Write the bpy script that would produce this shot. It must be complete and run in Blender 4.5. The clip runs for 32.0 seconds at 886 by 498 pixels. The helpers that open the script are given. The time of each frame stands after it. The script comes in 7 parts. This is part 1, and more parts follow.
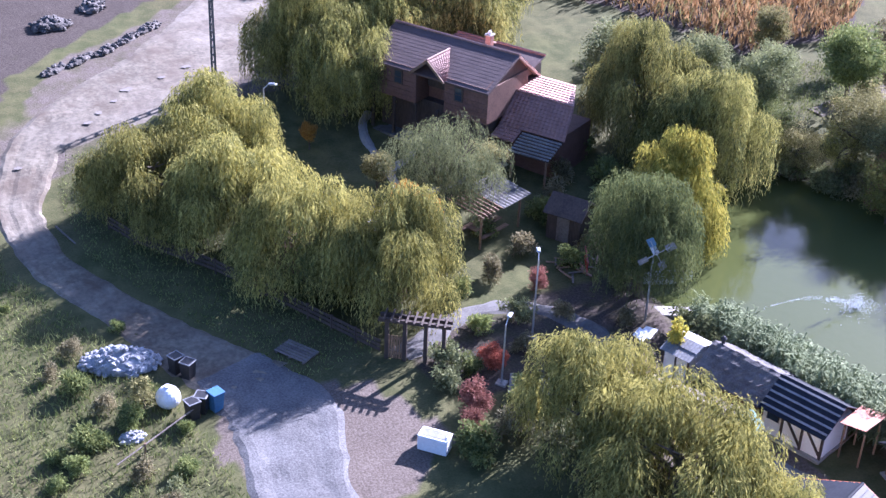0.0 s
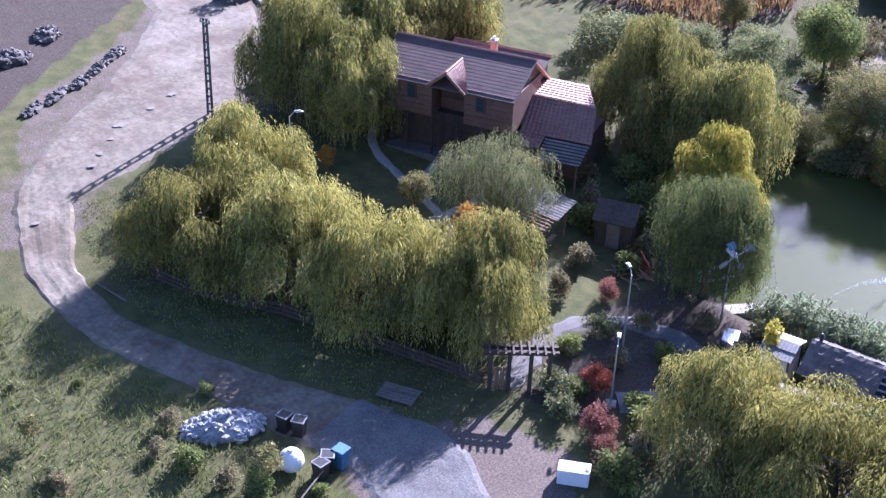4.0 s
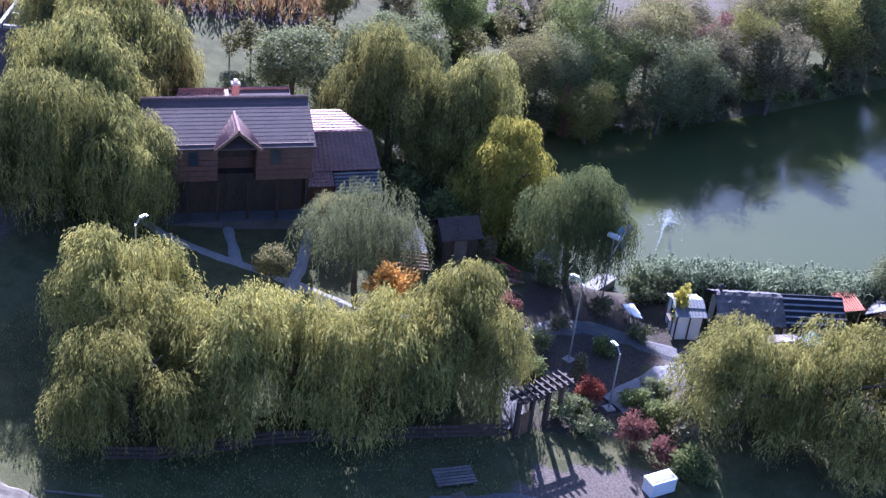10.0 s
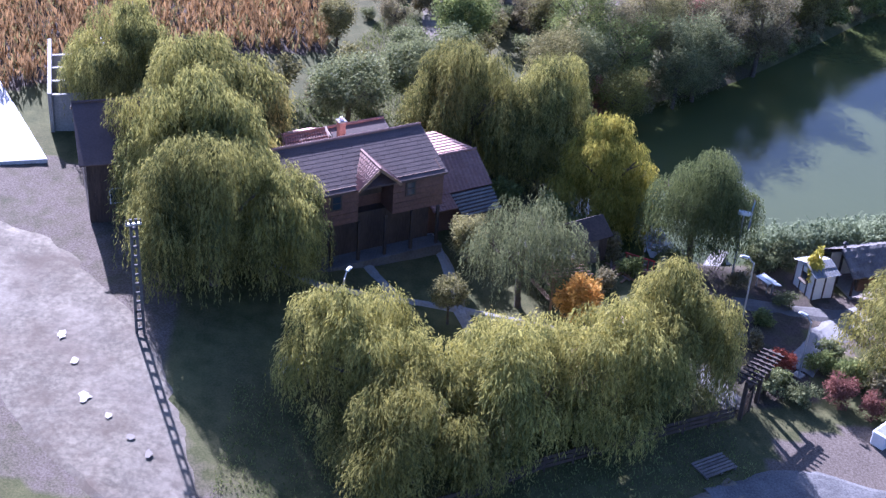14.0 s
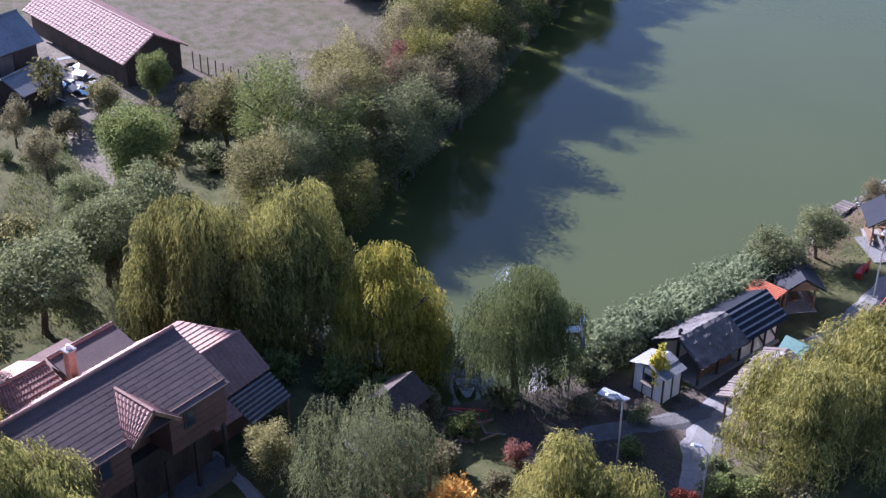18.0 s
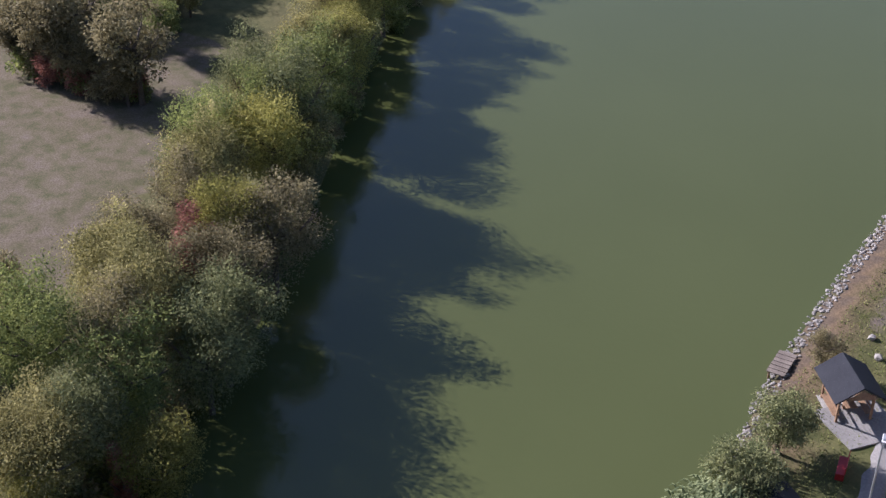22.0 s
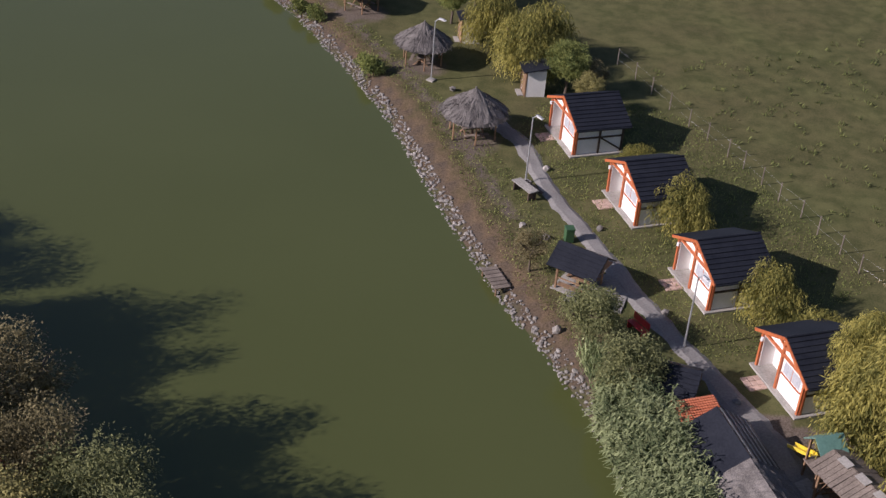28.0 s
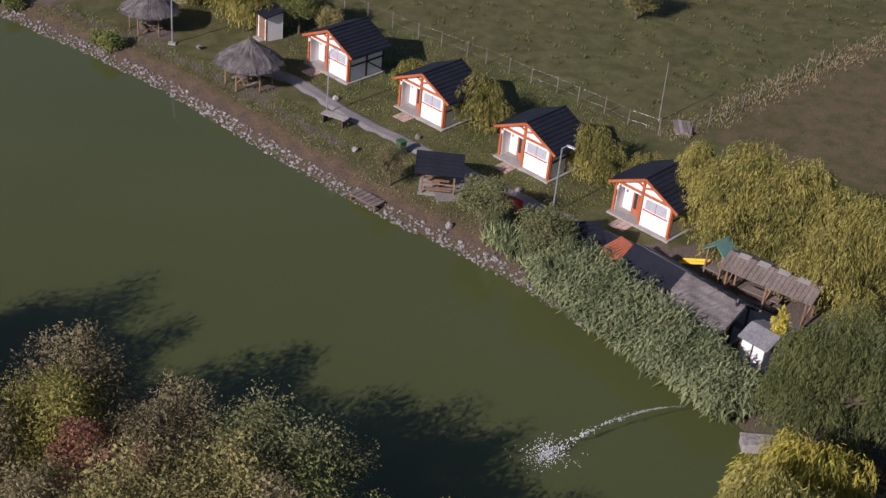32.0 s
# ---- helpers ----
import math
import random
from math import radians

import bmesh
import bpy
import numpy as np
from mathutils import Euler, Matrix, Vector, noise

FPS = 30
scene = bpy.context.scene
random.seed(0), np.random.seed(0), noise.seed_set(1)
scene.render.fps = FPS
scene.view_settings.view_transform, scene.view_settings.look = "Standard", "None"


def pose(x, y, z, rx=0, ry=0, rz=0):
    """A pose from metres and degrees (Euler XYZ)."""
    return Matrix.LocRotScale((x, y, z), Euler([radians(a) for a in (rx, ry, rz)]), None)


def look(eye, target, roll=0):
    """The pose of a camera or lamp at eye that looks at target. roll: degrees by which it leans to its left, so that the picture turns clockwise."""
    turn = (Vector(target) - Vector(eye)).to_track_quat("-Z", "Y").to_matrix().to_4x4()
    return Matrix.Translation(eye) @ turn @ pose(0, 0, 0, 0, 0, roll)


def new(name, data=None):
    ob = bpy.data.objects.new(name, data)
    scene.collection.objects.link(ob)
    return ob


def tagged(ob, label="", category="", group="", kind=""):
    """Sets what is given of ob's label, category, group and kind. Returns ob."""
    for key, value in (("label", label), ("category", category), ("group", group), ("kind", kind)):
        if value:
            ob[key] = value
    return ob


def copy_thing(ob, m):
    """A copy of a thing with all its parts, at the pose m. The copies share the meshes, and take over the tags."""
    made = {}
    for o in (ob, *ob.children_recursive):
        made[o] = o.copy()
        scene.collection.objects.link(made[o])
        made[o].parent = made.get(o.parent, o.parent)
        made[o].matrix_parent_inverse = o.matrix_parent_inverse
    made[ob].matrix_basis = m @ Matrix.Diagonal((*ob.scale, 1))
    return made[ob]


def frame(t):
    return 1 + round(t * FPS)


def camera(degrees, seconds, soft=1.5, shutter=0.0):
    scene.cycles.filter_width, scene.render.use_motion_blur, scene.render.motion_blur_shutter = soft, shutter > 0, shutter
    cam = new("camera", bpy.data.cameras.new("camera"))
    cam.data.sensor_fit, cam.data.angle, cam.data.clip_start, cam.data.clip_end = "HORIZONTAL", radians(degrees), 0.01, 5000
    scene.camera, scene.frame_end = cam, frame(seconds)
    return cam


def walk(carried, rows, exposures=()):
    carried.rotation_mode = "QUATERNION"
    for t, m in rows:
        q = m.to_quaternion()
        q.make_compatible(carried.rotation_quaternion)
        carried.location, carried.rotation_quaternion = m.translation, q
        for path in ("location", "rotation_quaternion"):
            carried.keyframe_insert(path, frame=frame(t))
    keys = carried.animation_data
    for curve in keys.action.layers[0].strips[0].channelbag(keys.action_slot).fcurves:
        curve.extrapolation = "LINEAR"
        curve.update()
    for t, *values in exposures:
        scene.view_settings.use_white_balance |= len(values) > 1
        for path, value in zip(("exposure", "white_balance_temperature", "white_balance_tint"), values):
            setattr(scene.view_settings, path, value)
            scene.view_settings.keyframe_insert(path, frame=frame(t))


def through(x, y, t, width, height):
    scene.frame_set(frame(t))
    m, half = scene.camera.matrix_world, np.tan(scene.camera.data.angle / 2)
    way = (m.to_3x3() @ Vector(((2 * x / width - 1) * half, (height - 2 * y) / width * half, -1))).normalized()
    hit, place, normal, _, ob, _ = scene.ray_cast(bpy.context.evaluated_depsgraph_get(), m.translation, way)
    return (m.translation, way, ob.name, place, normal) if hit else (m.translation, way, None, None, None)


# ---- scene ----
PATH = [
    (0, (2.014, 105.108, 40.66), (2.892, 106.609, 39.672), 2.6),
    (0.5, (1.366, 105.507, 40.787), (2.31, 106.962, 39.791), 3.2),
    (1, (0.446, 106.134, 40.934), (1.448, 107.546, 39.932), 3.6),
    (1.5, (-0.852, 107.021, 41.103), (0.189, 108.4, 40.097), 3.9),
    (2, (-2.508, 108.19, 41.295), (-1.443, 109.548, 40.283), 4.2),
    (2.5, (-4.344, 109.641, 41.524), (-3.269, 110.985, 40.507), 4.4),
    (3, (-6.133, 111.443, 41.762), (-5.055, 112.782, 40.74), 3.8),
    (3.5, (-7.584, 113.656, 41.962), (-6.505, 114.992, 40.937), 2.6),
    (5.5, (-11.641, 125.131, 43.241), (-10.36, 126.275, 42.216), 4.0),
    (6, (-12.853, 128.3, 43.41), (-11.525, 129.389, 42.386), 4.5),
    (6.5, (-14.285, 131.322, 43.573), (-12.922, 132.366, 42.547), 5.2),
    (7, (-15.864, 134.199, 43.751), (-14.455, 135.18, 42.725), 5.8),
    (7.5, (-17.434, 137.093, 43.86), (-15.969, 137.988, 42.834), 6.2),
    (8, (-18.988, 140.108, 43.908), (-17.456, 140.883, 42.881), 6.5),
    (8.5, (-20.562, 143.28, 43.895), (-18.963, 143.903, 42.869), 6.7),
    (9, (-22.148, 146.555, 43.845), (-20.495, 147.018, 42.82), 6.8),
    (9.5, (-23.55, 149.853, 43.78), (-21.868, 150.188, 42.752), 6.9),
    (10, (-24.629, 153.103, 43.679), (-22.934, 153.366, 42.65), 6.9),
    (10.5, (-25.611, 156.23, 43.617), (-23.914, 156.471, 42.588), 6.7),
    (11, (-26.53, 159.307, 43.592), (-24.835, 159.555, 42.56), 6.6),
    (11.5, (-27.355, 162.369, 43.641), (-25.654, 162.562, 42.607), 6.5),
    (12, (-28.086, 165.471, 43.735), (-26.377, 165.548, 42.698), 6.4),
    (12.5, (-28.601, 168.65, 43.861), (-26.892, 168.628, 42.822), 5.9),
    (13, (-28.643, 171.675, 43.968), (-26.931, 171.618, 42.935), 5.2),
    (13.5, (-27.979, 174.377, 44.05), (-26.266, 174.3, 43.02), 4.7),
    (15.5, (-21.09, 183.057, 44.106), (-19.395, 182.699, 43.107), 2.6),
    (16, (-18.453, 184.118, 44.191), (-16.776, 183.68, 43.193), 2.3),
    (16.5, (-15.352, 184.511, 44.344), (-13.699, 183.999, 43.341), 1.9),
    (17, (-12.245, 184.575, 44.448), (-10.618, 183.993, 43.441), 1.5),
    (17.5, (-9.006, 184.422, 44.566), (-7.41, 183.771, 43.551), 1.1),
    (18, (-5.727, 184.005, 44.666), (-4.169, 183.288, 43.637), 0.5),
    (18.5, (-2.362, 183.297, 44.729), (-0.842, 182.52, 43.687), -0.0),
    (19, (1.044, 182.355, 44.756), (2.53, 181.529, 43.702), -0.5),
    (19.5, (4.391, 181.266, 44.788), (5.853, 180.41, 43.725), -0.8),
    (20, (7.74, 180.01, 44.79), (9.185, 179.136, 43.719), -1.0),
    (20.5, (11.123, 178.624, 44.787), (12.549, 177.728, 43.708), -1.3),
    (21, (14.449, 177.217, 44.743), (15.847, 176.281, 43.66), -1.1),
    (21.5, (17.662, 176.333, 44.701), (19.022, 175.343, 43.62), -0.4),
    (22, (20.764, 175.941, 44.693), (22.096, 174.914, 43.612), 0.5),
    (22.5, (23.822, 176.037, 44.744), (25.127, 174.976, 43.663), 1.3),
    (23, (26.753, 176.648, 44.766), (27.995, 175.511, 43.688), 2.1),
    (23.5, (29.628, 177.688, 44.702), (30.746, 176.423, 43.629), 2.9),
    (24, (32.614, 179.06, 44.699), (33.594, 177.685, 43.628), 3.6),
    (24.5, (35.963, 180.618, 44.694), (36.798, 179.154, 43.617), 4.3),
    (25, (39.488, 182.178, 44.654), (40.172, 180.642, 43.571), 5.2),
    (25.5, (42.943, 183.685, 44.534), (43.476, 182.093, 43.447), 5.6),
    (27.5, (56.269, 188.469, 42.729), (56.357, 186.786, 41.652), 4.8),
    (28, (59.765, 189.459, 42.703), (59.726, 187.775, 41.624), 4.8),
    (28.5, (63.349, 190.35, 42.778), (63.179, 188.675, 41.699), 4.9),
    (29, (66.89, 190.995, 42.833), (66.59, 189.34, 41.751), 5.0),
    (29.5, (70.402, 191.37, 42.81), (69.977, 189.741, 41.731), 5.0),
    (30, (73.953, 191.527, 42.803), (73.406, 189.933, 41.726), 5.4),
    (30.5, (77.523, 191.451, 42.722), (76.881, 189.892, 41.646), 5.5),
    (31, (81.053, 191.124, 42.592), (80.34, 189.596, 41.517), 5.7),
    (31.5, (84.352, 190.699, 42.525), (83.576, 189.201, 41.451), 5.6),
    (32, (87.156, 190.244, 42.485), (86.297, 188.788, 41.416), 5.9),
]
EXPOSURE = ((0, 2.18, 5100, 35), (6, 1.8, 5100, 35), (8, 1.6, 5050, 37), (9.2, 1.86, 4800, 37), (13, 1.95, 4900, 37), (16, 1.72, 4950, 35), (19, 1.4, 5450, 30), (23, 0.95, 5950, 25), (25, 0.60, 6200, 24), (28, 0.30, 6250, 27), (32, 0.10, 6150, 29))
cam = camera(36.6, 32.0, soft=1.45)
walk(cam, [(t, look(eye, target, roll)) for t, eye, target, roll in PATH], EXPOSURE)

# ---- sky and sun ----
SUN_AZ, SUN_EL = 70.5, 29.5          # degrees clockwise from +y, and above the horizon
world = bpy.data.worlds.new("sky")
scene.world = world
world.use_nodes = True
sky = world.node_tree.nodes.new("ShaderNodeTexSky")
sky.sky_type, sky.sun_disc = "NISHITA", False
sky.sun_elevation, sky.sun_rotation = radians(SUN_EL), radians(SUN_AZ)
sky.dust_density, sky.air_density, sky.ozone_density = 1.8, 1.2, 4.0
world.node_tree.links.new(sky.outputs[0], world.node_tree.nodes["Background"].inputs[0])
world.node_tree.nodes["Background"].inputs[1].default_value = 0.06
sun = new("sun", bpy.data.lights.new("sun", "SUN"))
sun.data.energy, sun.data.angle, sun.data.color = 5.0, radians(0.6), (1.0, 0.93, 0.83)
sun_way = Vector((math.sin(radians(SUN_AZ)) * math.cos(radians(SUN_EL)), math.cos(radians(SUN_AZ)) * math.cos(radians(SUN_EL)), math.sin(radians(SUN_EL))))
sun.matrix_world = look(tuple(Vector((60, 140, 0)) + sun_way * 200), (60, 140, 0))


# ---- materials ----
def shader(name):
    m = bpy.data.materials.new(name)
    m.use_nodes = True
    return m, m.node_tree.nodes, m.node_tree.links, m.node_tree.nodes["Principled BSDF"]


def surface(name, dark, light, rough=0.8, grain=6.0, blotch=0.6, bump=0.3, metal=0.0, stretch=(1, 1, 1), vary=0.0):
    """A surface of two tones mixed by fine grain and broad blotches, with bump; vary: change from object to object."""
    m, n, l, b = shader(name)
    tc, mp = n.new("ShaderNodeTexCoord"), n.new("ShaderNodeMapping")
    mp.inputs["Scale"].default_value = stretch
    l.new(tc.outputs["Object"], mp.inputs[0])
    fine, broad = n.new("ShaderNodeTexNoise"), n.new("ShaderNodeTexNoise")
    fine.inputs["Scale"].default_value, fine.inputs["Detail"].default_value = grain, 6
    broad.inputs["Scale"].default_value, broad.inputs["Detail"].default_value = blotch, 3
    l.new(mp.outputs[0], fine.inputs["Vector"]), l.new(mp.outputs[0], broad.inputs["Vector"])
    add = n.new("ShaderNodeMath")
    add.operation = "MULTIPLY_ADD"
    add.inputs[1].default_value = 0.55
    half = n.new("ShaderNodeMath")
    half.operation = "MULTIPLY"
    half.inputs[1].default_value = 0.45
    l.new(broad.outputs[0], half.inputs[0]), l.new(fine.outputs[0], add.inputs[0]), l.new(half.outputs[0], add.inputs[2])
    ramp = n.new("ShaderNodeValToRGB")
    ramp.color_ramp.elements[0].position, ramp.color_ramp.elements[1].position = 0.36, 0.64
    ramp.color_ramp.elements[0].color, ramp.color_ramp.elements[1].color = (*dark, 1), (*light, 1)
    l.new(add.outputs[0], ramp.inputs[0])
    out = ramp.outputs[0]
    if vary:
        info, hsv, mr = n.new("ShaderNodeObjectInfo"), n.new("ShaderNodeHueSaturation"), n.new("ShaderNodeMapRange")
        mr.inputs[3].default_value, mr.inputs[4].default_value = 1 - vary, 1 + vary
        l.new(info.outputs["Random"], mr.inputs[0]), l.new(mr.outputs[0], hsv.inputs["Value"]), l.new(out, hsv.inputs["Color"])
        out = hsv.outputs[0]
    l.new(out, b.inputs["Base Color"])
    b.inputs["Roughness"].default_value, b.inputs["Metallic"].default_value = rough, metal
    if bump:
        bp = n.new("ShaderNodeBump")
        bp.inputs["Strength"].default_value, bp.inputs["Distance"].default_value = bump, 0.05
        l.new(add.outputs[0], bp.inputs["Height"]), l.new(bp.outputs[0], b.inputs["Normal"])
    return m


def foliage(name, dark, light, through=0.34):
    """Leaves: colour varies leaf by leaf and clump by clump; some light passes through them."""
    m, n, l, b = shader(name)
    geo, tc, noise_n, info = n.new("ShaderNodeNewGeometry"), n.new("ShaderNodeTexCoord"), n.new("ShaderNodeTexNoise"), n.new("ShaderNodeObjectInfo")
    noise_n.inputs["Scale"].default_value = 0.55
    l.new(tc.outputs["Object"], noise_n.inputs["Vector"])
    a = n.new("ShaderNodeMath")
    a.operation = "MULTIPLY_ADD"
    a.inputs[1].default_value = 0.45
    l.new(geo.outputs["Random Per Island"], a.inputs[0]), l.new(noise_n.outputs[0], a.inputs[2])
    ramp = n.new("ShaderNodeValToRGB")
    ramp.color_ramp.elements[0].position, ramp.color_ramp.elements[1].position = 0.45, 0.95
    ramp.color_ramp.elements[0].color, ramp.color_ramp.elements[1].color = (*dark, 1), (*light, 1)
    l.new(a.outputs[0], ramp.inputs[0])
    hsv, mr = n.new("ShaderNodeHueSaturation"), n.new("ShaderNodeMapRange")
    mr.inputs[3].default_value, mr.inputs[4].default_value = 0.8, 1.2
    l.new(info.outputs["Random"], mr.inputs[0]), l.new(mr.outputs[0], hsv.inputs["Value"]), l.new(ramp.outputs[0], hsv.inputs["Color"])
    l.new(hsv.outputs[0], b.inputs["Base Color"])
    b.inputs["Roughness"].default_value = 0.7
    b.inputs["Specular IOR Level"].default_value = 0.1
    tl, mix, out = n.new("ShaderNodeBsdfTranslucent"), n.new("ShaderNodeMixShader"), n["Material Output"]
    l.new(hsv.outputs[0], tl.inputs[0])
    mix.inputs[0].default_value = through
    l.new(b.outputs[0], mix.inputs[1]), l.new(tl.outputs[0], mix.inputs[2]), l.new(mix.outputs[0], out.inputs[0])
    return m


M_WILLOW = foliage("willow_leaf", (0.100, 0.112, 0.036), (0.450, 0.405, 0.115))
M_WILLOW_DARK = foliage("willow_leaf_green", (0.072, 0.088, 0.032), (0.400, 0.370, 0.110))
M_WILLOW_GOLD = foliage("willow_leaf_gold", (0.189, 0.203, 0.039), (0.580, 0.493, 0.098))
M_GREEN = foliage("leaf_green", (0.085, 0.118, 0.042), (0.290, 0.318, 0.102))
M_GREY = foliage("leaf_grey_green", (0.098, 0.115, 0.056), (0.285, 0.302, 0.135))
M_OLIVE = foliage("leaf_olive", (0.110, 0.108, 0.045), (0.380, 0.345, 0.140))
M_BROWN = foliage("leaf_brown", (0.116, 0.104, 0.056), (0.320, 0.280, 0.150))
M_POND_TREE = foliage("leaf_dark_green", (0.062, 0.085, 0.034), (0.215, 0.240, 0.085))
M_ORANGE = foliage("leaf_orange", (0.36, 0.19, 0.04), (0.66, 0.40, 0.10))
M_RED = foliage("leaf_red", (0.19, 0.05, 0.034), (0.40, 0.13, 0.075))
M_RUST = foliage("leaf_rust", (0.165, 0.075, 0.060), (0.37, 0.175, 0.13))
M_YELLOWGREEN = foliage("leaf_yellow_green", (0.12, 0.125, 0.038), (0.42, 0.39, 0.11))
M_DRYGRASS = foliage("dry_grass", (0.17, 0.14, 0.08), (0.36, 0.30, 0.175), 0.25)
M_YELLOW = foliage("leaf_yellow", (0.362, 0.334, 0.059), (0.700, 0.609, 0.117))
M_REED = foliage("reed_blade", (0.105, 0.140, 0.065), (0.350, 0.400, 0.205), 0.3)
M_CORN = foliage("dry_corn", (0.17, 0.115, 0.055), (0.44, 0.28, 0.13), 0.25)
M_GRASS = foliage("grass_blade", (0.072, 0.105, 0.030), (0.255, 0.275, 0.095), 0.3)
M_BARK = surface("bark", (0.05, 0.04, 0.03), (0.14, 0.11, 0.08), 0.9, 14, 2, 0.6)
M_WHITE = surface("white_plaster", (0.76, 0.75, 0.73), (0.85, 0.845, 0.83), 0.7, 9, 0.9, 0.1)
M_TRIM = surface("orange_brown_timber", (0.33, 0.085, 0.03), (0.46, 0.14, 0.05), 0.55, 9, 2, 0.15, stretch=(1, 1, 0.2))
M_ROOF = surface("charcoal_roof_sheet", (0.011, 0.013, 0.019), (0.021, 0.024, 0.032), 0.5, 8, 0.8, 0.15)
M_ROOF.node_tree.nodes["Principled BSDF"].inputs["Specular IOR Level"].default_value = 0.15
M_DARKWOOD = surface("dark_wood", (0.035, 0.025, 0.02), (0.085, 0.06, 0.045), 0.8, 10, 1.5, 0.3, stretch=(1, 1, 0.2))
M_BROWNWALL = surface("reddish_brown_boards", (0.10, 0.052, 0.038), (0.165, 0.088, 0.064), 0.75, 9, 1.2, 0.25)
M_SHINGLE = surface("dark_brown_shingle", (0.072, 0.048, 0.046), (0.108, 0.076, 0.070), 0.8, 10, 0.8, 0.3, vary=0.08)
M_TILE = surface("red_clay_tile", (0.20, 0.108, 0.085), (0.32, 0.185, 0.15), 0.75, 7, 0.9, 0.25, vary=0.12)
M_SALMON = surface("pale_salmon_sheet", (0.42, 0.23, 0.17), (0.55, 0.33, 0.26), 0.7, 8, 0.7, 0.15)
M_SLATE = surface("grey_metal_sheet", (0.15, 0.155, 0.16), (0.26, 0.265, 0.27), 0.6, 7, 0.7, 0.15)
M_THATCH = surface("grey_thatch", (0.065, 0.060, 0.057), (0.175, 0.163, 0.155), 0.95, 18, 1.6, 0.7, stretch=(1, 1, 0.35))
M_PLANK = surface("weathered_plank", (0.11, 0.09, 0.075), (0.215, 0.182, 0.152), 0.9, 11, 1.2, 0.4, vary=0.1)
M_WOOD = surface("brown_wood", (0.15, 0.09, 0.05), (0.27, 0.17, 0.10), 0.8, 9, 1.4, 0.3, vary=0.15)
M_ORANGETILE = surface("orange_tile_sheet", (0.36, 0.10, 0.048), (0.48, 0.165, 0.08), 0.65, 8, 1.2, 0.15)
M_CONCRETE = surface("concrete", (0.21, 0.20, 0.185), (0.34, 0.33, 0.305), 0.85, 8, 0.8, 0.2)
M_PAVER = surface("pink_paver", (0.36, 0.25, 0.20), (0.48, 0.36, 0.30), 0.85, 8, 1.0, 0.2, vary=0.15)
M_STONE = surface("pale_riprap_stone", (0.15, 0.14, 0.128), (0.34, 0.325, 0.30), 0.9, 5, 1.2, 0.5, vary=0.3)
M_GALV = surface("galvanised_steel", (0.36, 0.38, 0.40), (0.50, 0.52, 0.54), 0.45, 9, 1.0, 0.05, 0.6)
# concrete darkened for the shade on pole and garden drive; elsewhere simply dark
M_POLE = surface("shade_dark_concrete", (0.075, 0.072, 0.068), (0.14, 0.135, 0.128), 0.9, 9, 1.0, 0.3)
M_SPRAY = foliage("water_spray", (0.80, 0.84, 0.86), (0.93, 0.95, 0.96), 0.5)
M_BLACK = surface("black_plastic", (0.012, 0.012, 0.013), (0.03, 0.03, 0.032), 0.5, 8, 1, 0.05)
M_WHITEPAINT = surface("white_paint", (0.68, 0.69, 0.70), (0.80, 0.81, 0.82), 0.4, 9, 1.0, 0.05)
M_BLUE = surface("blue_plastic", (0.05, 0.13, 0.24), (0.08, 0.19, 0.33), 0.45, 8, 1, 0.05)
M_REDPAINT = surface("red_paint", (0.27, 0.016, 0.018), (0.36, 0.030, 0.030), 0.4, 8, 1, 0.05)
M_YELLOWPLASTIC = surface("yellow_plastic", (0.62, 0.45, 0.03), (0.72, 0.55, 0.06), 0.4, 8, 1, 0.03)
M_GREENSHEET = surface("green_sheet", (0.09, 0.19, 0.16), (0.13, 0.26, 0.22), 0.5, 8, 1, 0.05)
M_GREENPLASTIC = surface("green_plastic", (0.025, 0.07, 0.03), (0.04, 0.10, 0.045), 0.5, 8, 1, 0.05)
M_CURTAIN = surface("white_curtain", (0.26, 0.28, 0.31), (0.46, 0.48, 0.51), 0.8, 14, 2, 0.2, stretch=(6, 1, 1))


def glass_material():
    m, n, l, b = shader("window_glass")
    b.inputs["Base Color"].default_value = (0.03, 0.045, 0.06, 1)
    b.inputs["Roughness"].default_value = 0.04
    b.inputs["Specular IOR Level"].default_value = 0.8
    return m


M_GLASS = glass_material()


def water_material():
    m, n, l, b = shader("pond_water")
    tc, a, w = n.new("ShaderNodeTexCoord"), n.new("ShaderNodeTexNoise"), n.new("ShaderNodeTexNoise")
    l.new(tc.outputs["Object"], a.inputs["Vector"]), l.new(tc.outputs["Object"], w.inputs["Vector"])
    a.inputs["Scale"].default_value, a.inputs["Detail"].default_value = 0.05, 3
    w.inputs["Scale"].default_value, w.inputs["Detail"].default_value = 1.6, 4
    ramp = n.new("ShaderNodeValToRGB")
    ramp.color_ramp.elements[0].color, ramp.color_ramp.elements[1].color = (0.058, 0.070, 0.022, 1), (0.073, 0.086, 0.030, 1)
    l.new(a.outputs[0], ramp.inputs[0]), l.new(ramp.outputs[0], b.inputs["Base Color"])
    b.inputs["Roughness"].default_value, b.inputs["IOR"].default_value = 0.06, 1.38
    b.inputs["Specular IOR Level"].default_value = 0.5
    bp = n.new("ShaderNodeBump")
    bp.inputs["Strength"].default_value, bp.inputs["Distance"].default_value = 0.16, 0.05
    l.new(w.outputs[0], bp.inputs["Height"]), l.new(bp.outputs[0], b.inputs["Normal"])
    return m


M_WATER = water_material()


